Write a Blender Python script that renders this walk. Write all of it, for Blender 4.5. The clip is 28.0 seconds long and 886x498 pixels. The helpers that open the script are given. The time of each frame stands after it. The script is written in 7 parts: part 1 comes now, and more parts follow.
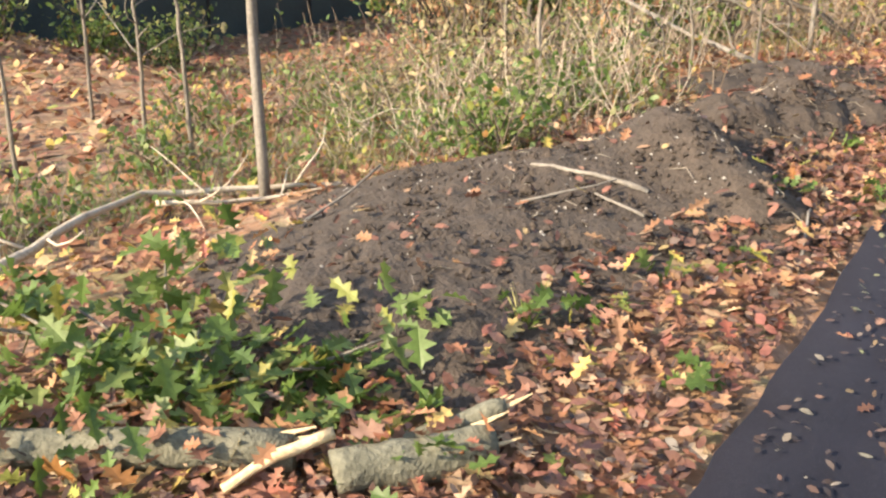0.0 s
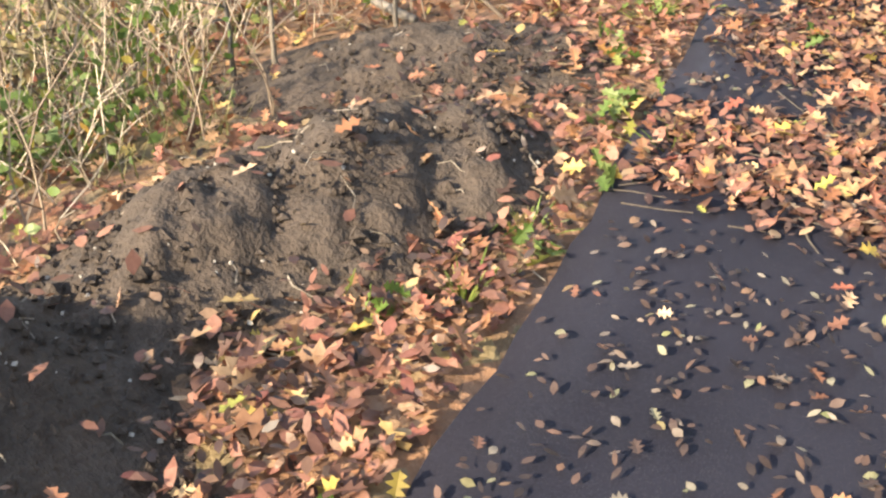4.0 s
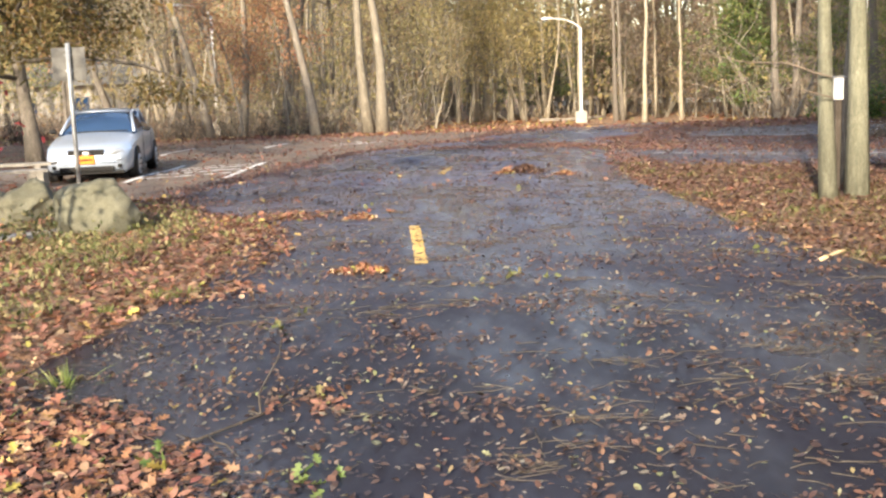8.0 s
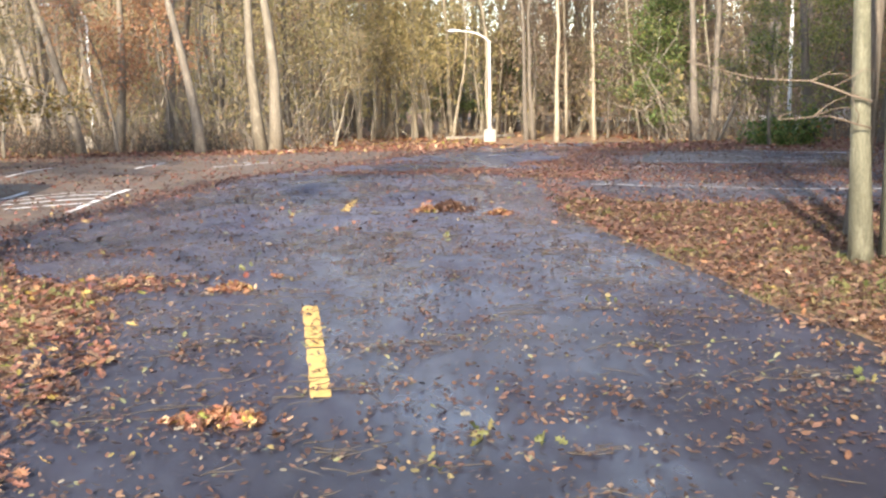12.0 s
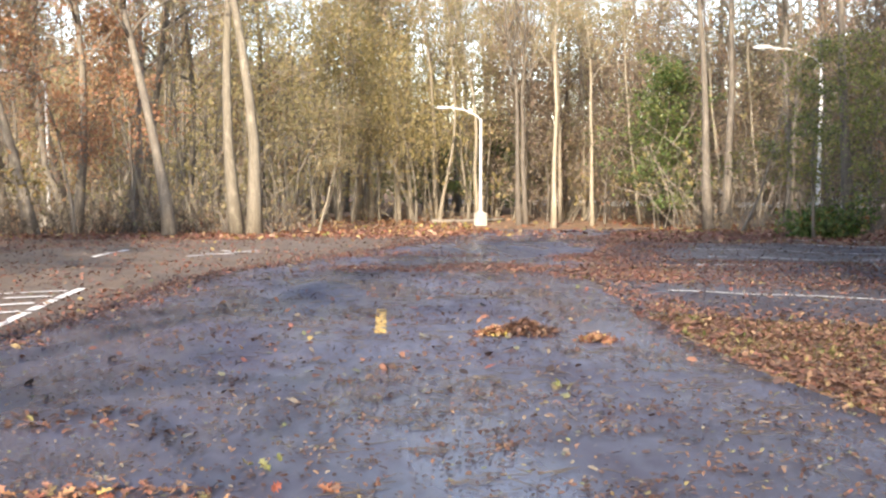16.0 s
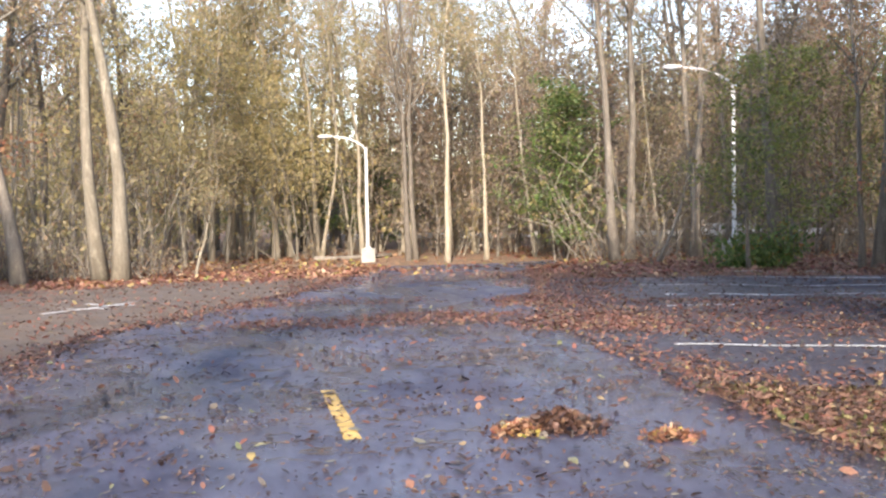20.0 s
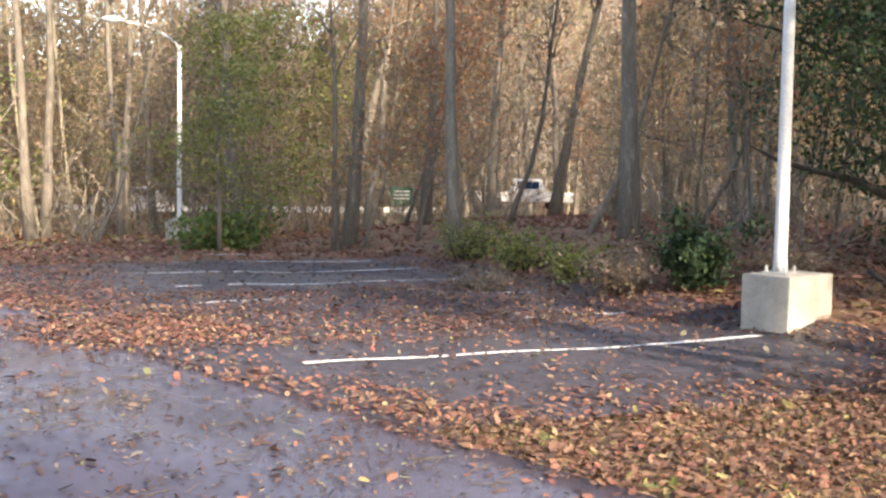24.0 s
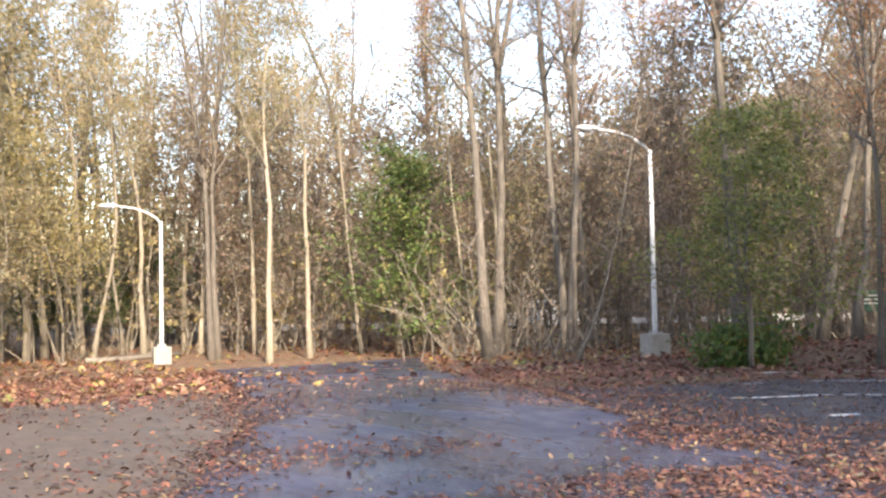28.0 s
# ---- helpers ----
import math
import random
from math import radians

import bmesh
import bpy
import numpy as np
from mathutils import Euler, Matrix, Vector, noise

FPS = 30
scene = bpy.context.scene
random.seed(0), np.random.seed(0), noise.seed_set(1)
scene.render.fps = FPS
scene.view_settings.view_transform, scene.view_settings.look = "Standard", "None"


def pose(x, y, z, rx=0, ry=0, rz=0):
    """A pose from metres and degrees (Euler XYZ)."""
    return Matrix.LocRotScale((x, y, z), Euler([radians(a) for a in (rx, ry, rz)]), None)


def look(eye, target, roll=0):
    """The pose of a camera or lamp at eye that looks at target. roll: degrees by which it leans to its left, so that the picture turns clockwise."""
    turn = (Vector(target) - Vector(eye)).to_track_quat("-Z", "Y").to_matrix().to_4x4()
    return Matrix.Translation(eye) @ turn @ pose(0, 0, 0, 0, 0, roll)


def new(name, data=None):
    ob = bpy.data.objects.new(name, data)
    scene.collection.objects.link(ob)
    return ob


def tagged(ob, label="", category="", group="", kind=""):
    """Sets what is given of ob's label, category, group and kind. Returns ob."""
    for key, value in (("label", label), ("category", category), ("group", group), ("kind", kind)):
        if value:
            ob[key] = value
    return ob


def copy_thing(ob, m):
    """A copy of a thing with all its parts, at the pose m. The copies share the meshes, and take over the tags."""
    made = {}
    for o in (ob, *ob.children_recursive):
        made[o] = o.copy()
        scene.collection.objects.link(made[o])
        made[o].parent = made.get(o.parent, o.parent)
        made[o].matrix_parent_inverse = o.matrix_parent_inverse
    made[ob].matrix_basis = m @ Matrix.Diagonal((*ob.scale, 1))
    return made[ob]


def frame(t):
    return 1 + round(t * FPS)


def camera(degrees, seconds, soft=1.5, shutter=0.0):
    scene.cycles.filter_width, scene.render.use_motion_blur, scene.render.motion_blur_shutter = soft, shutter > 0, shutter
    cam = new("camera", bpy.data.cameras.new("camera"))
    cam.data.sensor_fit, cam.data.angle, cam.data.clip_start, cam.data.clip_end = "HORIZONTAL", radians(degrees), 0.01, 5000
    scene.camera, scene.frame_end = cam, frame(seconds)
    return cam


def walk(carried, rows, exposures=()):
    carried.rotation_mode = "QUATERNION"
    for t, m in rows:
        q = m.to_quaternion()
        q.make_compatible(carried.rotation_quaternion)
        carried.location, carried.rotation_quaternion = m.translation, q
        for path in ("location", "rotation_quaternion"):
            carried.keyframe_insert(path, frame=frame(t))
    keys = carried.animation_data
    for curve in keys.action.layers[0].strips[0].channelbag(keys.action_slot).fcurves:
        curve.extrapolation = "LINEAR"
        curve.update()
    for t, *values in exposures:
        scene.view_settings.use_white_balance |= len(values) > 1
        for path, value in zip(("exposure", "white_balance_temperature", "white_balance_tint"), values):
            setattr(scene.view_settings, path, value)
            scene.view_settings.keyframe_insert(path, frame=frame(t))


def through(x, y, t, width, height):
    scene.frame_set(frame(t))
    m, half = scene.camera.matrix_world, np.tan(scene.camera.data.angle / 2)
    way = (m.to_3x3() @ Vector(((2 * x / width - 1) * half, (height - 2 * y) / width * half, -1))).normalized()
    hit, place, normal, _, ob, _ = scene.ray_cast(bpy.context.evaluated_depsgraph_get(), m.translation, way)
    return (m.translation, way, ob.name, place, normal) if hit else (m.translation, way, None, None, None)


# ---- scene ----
cam = camera(47.0, 28.0, soft=2.4)


def gaze(x, y, z, heading, pitch, roll):
    """A pose from the eye, the heading (degrees clockwise from +y), the pitch and the roll."""
    a, b = radians(heading), radians(pitch)
    ahead = Vector((math.sin(a) * math.cos(b), math.cos(a) * math.cos(b), math.sin(b)))
    return look((x, y, z), Vector((x, y, z)) + ahead, roll)


# seconds, eye, heading, pitch, roll
PATH = [
    (0, -0.476, -9.202, 1.621, -41.37, -22.54, 1.50),
    (0.5, -0.558, -8.881, 1.628, -48.67, -25.33, 0.06),
    (1, -0.671, -8.484, 1.638, -48.57, -29.93, -1.50),
    (1.5, -0.825, -8.004, 1.635, -46.76, -30.71, -1.10),
    (2, -0.910, -7.455, 1.615, -45.42, -31.31, -1.46),
    (2.5, -0.996, -6.921, 1.605, -41.13, -30.74, -0.14),
    (3, -0.969, -6.354, 1.617, -37.65, -31.80, 1.20),
    (3.5, -0.964, -5.812, 1.638, -35.58, -34.48, 0.25),
    (5.5, -0.718, -4.400, 1.578, -37.40, -13.65, -1.81),
    (6, -0.698, -3.936, 1.573, -30.79, -12.07, -1.77),
    (6.5, -0.654, -3.326, 1.558, -22.74, -10.85, -1.23),
    (7, -0.522, -2.857, 1.556, -14.95, -11.59, -2.23),
    (7.5, -0.462, -2.520, 1.567, -6.37, -11.13, -1.87),
    (8, -0.295, -1.985, 1.599, 1.40, -9.02, -2.04),
    (8.5, -0.189, -1.424, 1.595, 5.54, -6.37, -1.68),
    (9, -0.088, -0.906, 1.597, 5.04, -5.47, -1.19),
    (9.5, -0.010, -0.430, 1.596, 2.57, -6.74, -1.07),
    (10, 0.000, 0.001, 1.602, 0.01, -7.89, -1.12),
    (10.5, -0.066, 0.435, 1.620, -1.65, -7.88, -0.72),
    (11, -0.133, 0.860, 1.641, -0.09, -7.85, -0.52),
    (11.5, -0.188, 1.284, 1.642, 3.53, -8.08, -0.79),
    (12, -0.276, 1.704, 1.638, 7.24, -8.39, -0.91),
    (12.5, -0.376, 2.164, 1.642, 8.82, -8.70, -0.89),
    (14.5, -0.797, 4.372, 1.654, 8.20, -8.44, -0.52),
    (15, -0.875, 4.898, 1.647, 8.45, -8.33, -0.25),
    (15.5, -0.886, 5.377, 1.662, 8.80, -6.92, -0.07),
    (16, -0.908, 5.818, 1.664, 9.41, -3.94, 0.07),
    (16.5, -0.877, 6.439, 1.646, 9.94, -1.36, -0.23),
    (17, -0.884, 7.041, 1.615, 10.62, -0.18, -0.28),
    (17.5, -0.952, 7.445, 1.644, 11.58, -0.29, -0.95),
    (18, -1.004, 7.813, 1.662, 12.53, -0.41, -1.28),
    (18.5, -1.082, 8.123, 1.680, 13.44, -0.70, -1.53),
    (19, -1.220, 8.400, 1.662, 15.35, -1.25, -1.29),
    (19.5, -1.270, 8.817, 1.646, 16.42, -1.60, -0.95),
    (20, -1.280, 9.342, 1.645, 17.06, -2.13, -1.08),
    (20.5, -1.267, 9.827, 1.658, 17.69, -2.56, -0.95),
    (22.5, -1.374, 11.797, 1.655, 31.66, -1.33, 1.13),
    (23, -1.448, 12.337, 1.674, 38.38, -1.86, 1.43),
    (23.5, -1.473, 12.892, 1.691, 45.25, -2.88, 1.08),
    (24, -1.499, 13.451, 1.620, 52.01, -3.55, 0.95),
    (24.5, -1.607, 13.932, 1.658, 57.68, -2.32, 1.25),
    (25, -1.860, 14.578, 1.627, 60.78, -1.18, 1.19),
    (25.5, -2.019, 15.149, 1.618, 59.94, -1.59, 0.31),
    (26, -2.208, 15.763, 1.629, 57.23, -2.23, -0.53),
    (26.5, -2.543, 16.371, 1.592, 53.42, -1.26, -0.14),
    (27, -2.856, 17.056, 1.595, 47.92, 0.58, -1.11),
    (27.5, -3.041, 17.605, 1.618, 40.98, 2.51, -0.18),
    (28, -3.160, 18.055, 1.638, 34.01, 2.65, -1.14),
]
walk(cam, [(t, gaze(*row)) for t, *row in PATH], exposures=[(0, 2.08, 8300, 13), (2, 2.25, 8500, 13), (3.5, 2.38, 8600, 13), (6, 1.98, 8100, 13), (7, 1.98, 8000, 13), (9, 2.04, 7700, 13), (12, 2.06, 7400, 14), (16, 1.95, 7500, 15), (18, 1.75, 7300, 15), (20, 1.88, 7000, 16), (23, 2.14, 7300, 17), (25, 2.46, 8500, 13), (27, 2.32, 8500, 14), (28, 1.94, 7300, 16)])

# ---- sky and sun ----
SUN_FROM = Vector((-0.30, -0.85, 0.46)).normalized()
world = bpy.data.worlds.new("sky")
scene.world = world
world.use_nodes = True
wt = world.node_tree
sky = wt.nodes.new("ShaderNodeTexSky")
sky.sky_type, sky.sun_disc = "NISHITA", False
sky.sun_elevation = math.asin(SUN_FROM.z)
sky.sun_rotation = math.atan2(SUN_FROM.x, SUN_FROM.y)
sky.air_density, sky.dust_density, sky.ozone_density = 1.0, 0.6, 1.0
back = wt.nodes["Background"]
back.inputs["Strength"].default_value = 0.15
wt.links.new(sky.outputs[0], back.inputs["Color"])
sun = new("sun", bpy.data.lights.new("sun", "SUN"))
sun.data.energy, sun.data.angle, sun.data.color = 2.8, radians(1.2), (1.0, 0.92, 0.80)
sun.matrix_world = look((0, 0, 60), Vector((0, 0, 60)) - SUN_FROM)

# ---- materials ----
def material(name, rough=0.8, metal=0.0):
    m = bpy.data.materials.new(name)
    m.use_nodes = True
    b = m.node_tree.nodes["Principled BSDF"]
    b.inputs["Roughness"].default_value, b.inputs["Metallic"].default_value = rough, metal
    return m, m.node_tree, b


def node(t, kind, **inputs):
    n = t.nodes.new("ShaderNode" + kind)
    for key, value in inputs.items():
        n.inputs[key.replace("_", " ")].default_value = value
    return n


def ramp(t, source, *stops):
    n = t.nodes.new("ShaderNodeValToRGB")
    while len(n.color_ramp.elements) < len(stops):
        n.color_ramp.elements.new(0.5)
    for e, (at, c) in zip(n.color_ramp.elements, stops):
        e.position, e.color = at, (*c, 1) if len(c) == 3 else c
    t.links.new(source, n.inputs[0])
    return n.outputs[0]


def mixed(t, factor, a, b, how="MIX"):
    n = t.nodes.new("ShaderNodeMix")
    n.data_type, n.blend_type = "RGBA", how
    for i, v in ((0, factor), (6, a), (7, b)):
        if isinstance(v, (int, float)):
            n.inputs[i].default_value = v
        elif isinstance(v, tuple):
            n.inputs[i].default_value = (*v, 1)
        else:
            t.links.new(v, n.inputs[i])
    return n.outputs[2]


def noise_of(t, scale, detail=5.0, rough=0.6, object_space=True, stretch=None):
    n = node(t, "TexNoise", Scale=scale, Detail=detail, Roughness=rough)
    c = t.nodes.new("ShaderNodeTexCoord")
    v = c.outputs["Object"]
    if stretch:
        s = t.nodes.new("ShaderNodeMapping")
        s.inputs["Scale"].default_value = stretch
        t.links.new(v, s.inputs[0])
        v = s.outputs[0]
    t.links.new(v, n.inputs["Vector"])
    return n.outputs["Fac"]


def bumped(t, b, height, strength=0.5, distance=0.02):
    n = node(t, "Bump", Strength=strength, Distance=distance)
    t.links.new(height, n.inputs["Height"])
    t.links.new(n.outputs[0], b.inputs["Normal"])


def grainy(name, dark, light, scale=8.0, rough=0.85, fine=60.0, bump=0.4, metal=0.0, distance=0.02, stretch=None):
    """A surface with two scales of variation and a fine relief."""
    m, t, b = material(name, rough, metal)
    big = noise_of(t, scale, stretch=stretch)
    small = noise_of(t, fine, 3.0, stretch=stretch)
    c = ramp(t, big, (0.3, dark), (0.7, light))
    c = mixed(t, 0.35, c, ramp(t, small, (0.3, tuple(v * 0.5 for v in dark)), (0.75, tuple(min(1, v * 1.25) for v in light))))
    t.links.new(c, b.inputs["Base Color"])
    if bump:
        bumped(t, b, small, bump, distance)
    return m


def leafy(name, stops, rough=0.6, through=0.35):
    """Leaves: one colour for each leaf, thin enough for light to come through."""
    m, t, b = material(name, rough)
    g = t.nodes.new("ShaderNodeNewGeometry")
    c = ramp(t, g.outputs["Random Per Island"], *stops)
    c = mixed(t, 0.45, c, ramp(t, noise_of(t, 45.0, 3.0), (0.3, (0.25, 0.2, 0.15)), (0.7, (1, 1, 1))), "MULTIPLY")
    t.links.new(c, b.inputs["Base Color"])
    tr = t.nodes.new("ShaderNodeBsdfTranslucent")
    t.links.new(c, tr.inputs["Color"])
    mx = t.nodes.new("ShaderNodeMixShader")
    mx.inputs[0].default_value = through
    t.links.new(b.outputs[0], mx.inputs[1])
    t.links.new(tr.outputs[0], mx.inputs[2])
    t.links.new(mx.outputs[0], t.nodes["Material Output"].inputs["Surface"])
    return m


def ground_material():
    m, t, b = material("leaf_litter_soil", 0.9)
    v = node(t, "TexVoronoi", Scale=11.0, Randomness=1.0)
    c = t.nodes.new("ShaderNodeTexCoord")
    t.links.new(c.outputs["Object"], v.inputs["Vector"])
    sep = t.nodes.new("ShaderNodeSeparateColor")
    t.links.new(v.outputs["Color"], sep.inputs[0])
    leaf = ramp(t, sep.outputs[0], (0.0, (0.10, 0.06, 0.04)), (0.3, (0.22, 0.12, 0.07)), (0.55, (0.31, 0.17, 0.095)),
                (0.75, (0.30, 0.18, 0.12)), (0.9, (0.20, 0.16, 0.08)), (1.0, (0.36, 0.24, 0.16)))
    soil = ramp(t, noise_of(t, 30.0), (0.3, (0.05, 0.035, 0.025)), (0.7, (0.14, 0.10, 0.07)))
    big = ramp(t, noise_of(t, 0.45, 4.0), (0.42, (0, 0, 0)), (0.62, (1, 1, 1)))
    green = ramp(t, noise_of(t, 0.8, 3.0), (0.55, (0, 0, 0)), (0.72, (0.6, 0.6, 0.6)))
    col = mixed(t, big, leaf, mixed(t, 0.45, leaf, soil))
    col = mixed(t, green, col, (0.13, 0.13, 0.045))
    t.links.new(col, b.inputs["Base Color"])
    bumped(t, b, mixed(t, 0.5, v.outputs["Distance"], noise_of(t, 40.0)), 0.8, 0.04)
    return m


def asphalt_material(name, dark, light, wet, brown=0.0, streaks=True):
    m, t, b = material(name, 0.7)
    fine = noise_of(t, 160.0, 2.0)
    c = ramp(t, fine, (0.25, dark), (0.75, light))
    c = mixed(t, ramp(t, noise_of(t, 0.9, 5.0), (0.35, (0, 0, 0)), (0.7, (0.5, 0.5, 0.5))), c, tuple(v * 1.5 for v in light))
    c = mixed(t, ramp(t, noise_of(t, 420.0, 1.0), (0.66, (0, 0, 0)), (0.74, (0.8, 0.8, 0.8))), c, (0.11, 0.11, 0.115))
    if not brown:
        p = t.nodes.new("ShaderNodeTexCoord")
        s = t.nodes.new("ShaderNodeSeparateXYZ")
        t.links.new(p.outputs["Object"], s.inputs[0])
        # mask towards the far end, where the colour is lifted to imitate sky sheen
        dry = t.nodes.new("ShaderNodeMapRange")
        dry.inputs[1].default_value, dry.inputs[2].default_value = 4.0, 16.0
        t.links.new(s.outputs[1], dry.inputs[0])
        # mask from the near end, where the colour is slightly darker
        fresh = t.nodes.new("ShaderNodeMapRange")
        fresh.inputs[1].default_value, fresh.inputs[2].default_value = -5.5, 1.0
        t.links.new(s.outputs[1], fresh.inputs[0])
        c = mixed(t, fresh.outputs[0], mixed(t, 1.0, c, (0.85, 0.85, 0.83), "MULTIPLY"), c)
        # sky sheen painted as a lighter base colour at the far end
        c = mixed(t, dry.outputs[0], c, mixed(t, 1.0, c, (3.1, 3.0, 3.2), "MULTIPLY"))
    if brown:
        c = mixed(t, ramp(t, noise_of(t, 1.6, 6.0, 0.75), (0.35, (0, 0, 0)), (0.6, (brown, brown, brown))), c, (0.20, 0.145, 0.105))
    t.links.new(c, b.inputs["Base Color"])
    damp = ramp(t, noise_of(t, 0.5, 5.0, 0.65, stretch=(1.0, 0.42, 1.0)), (0.40, (0.68, 0.68, 0.68)), (0.50, (0.48, 0.48, 0.48)), (0.58, (wet, wet, wet)))
    if streaks and not brown:
        # the far end of the driveway stays wet in long streaks
        film = ramp(t, noise_of(t, 0.45, 4.0, 0.6, stretch=(1.0, 0.3, 1.0)), (0.44, (0, 0, 0)), (0.56, (1, 1, 1)))
        film = mixed(t, 1.0, film, ramp(t, dry.outputs[0], (0.15, (0, 0, 0)), (0.5, (1, 1, 1))), "MULTIPLY")
        damp = mixed(t, film, damp, (0.24, 0.24, 0.24))
        damp = mixed(t, fresh.outputs[0], (0.66, 0.66, 0.66), damp)
    t.links.new(damp, b.inputs["Roughness"])
    shine = ramp(t, damp, (0.25, (1.0, 1.0, 1.0)), (0.65, (0.45, 0.45, 0.45)))
    if brown:
        shine = mixed(t, 1.0, shine, (0.35, 0.35, 0.35), "MULTIPLY")
    else:
        # specular grows from the matt near end towards the far end
        shine = mixed(t, 1.0, shine, ramp(t, dry.outputs[0], (0.0, (0.30, 0.30, 0.30)), (0.6, (1, 1, 1))), "MULTIPLY")
    t.links.new(shine, b.inputs["Specular IOR Level"])
    bumped(t, b, fine, 0.30, 0.003)
    return m


def bark_material(name, dark, light, moss=0.25):
    m, t, b = material(name, 0.9)
    ridge = noise_of(t, 14.0, 5.0, 0.7, stretch=(1.0, 1.0, 0.16))
    c = ramp(t, ridge, (0.32, dark), (0.66, light))
    c = mixed(t, ramp(t, noise_of(t, 1.3, 4.0), (0.5, (0, 0, 0)), (0.75, (moss, moss, moss))), c, (0.22, 0.24, 0.14))
    fine = noise_of(t, 48.0, 4.0, 0.7, stretch=(1.0, 1.0, 0.4))
    c = mixed(t, 0.4, c, ramp(t, fine, (0.3, tuple(v * 0.6 for v in dark)), (0.7, tuple(v * 1.1 for v in light))))
    lichen = ramp(t, noise_of(t, 4.5, 5.0, 0.7, stretch=(1.0, 1.0, 0.5)), (0.54, (0, 0, 0)), (0.66, (0.45, 0.45, 0.45)))
    c = mixed(t, lichen, c, tuple(min(0.45, v * 1.5 + 0.03) for v in light))
    o = t.nodes.new("ShaderNodeObjectInfo")
    c = mixed(t, 1.0, c, ramp(t, o.outputs["Random"], (0.0, (0.72, 0.68, 0.65)), (1.0, (1.15, 1.1, 1.05))), "MULTIPLY")
    t.links.new(c, b.inputs["Base Color"])
    bumped(t, b, mixed(t, 0.4, ridge, fine), 0.9, 0.03)
    return m


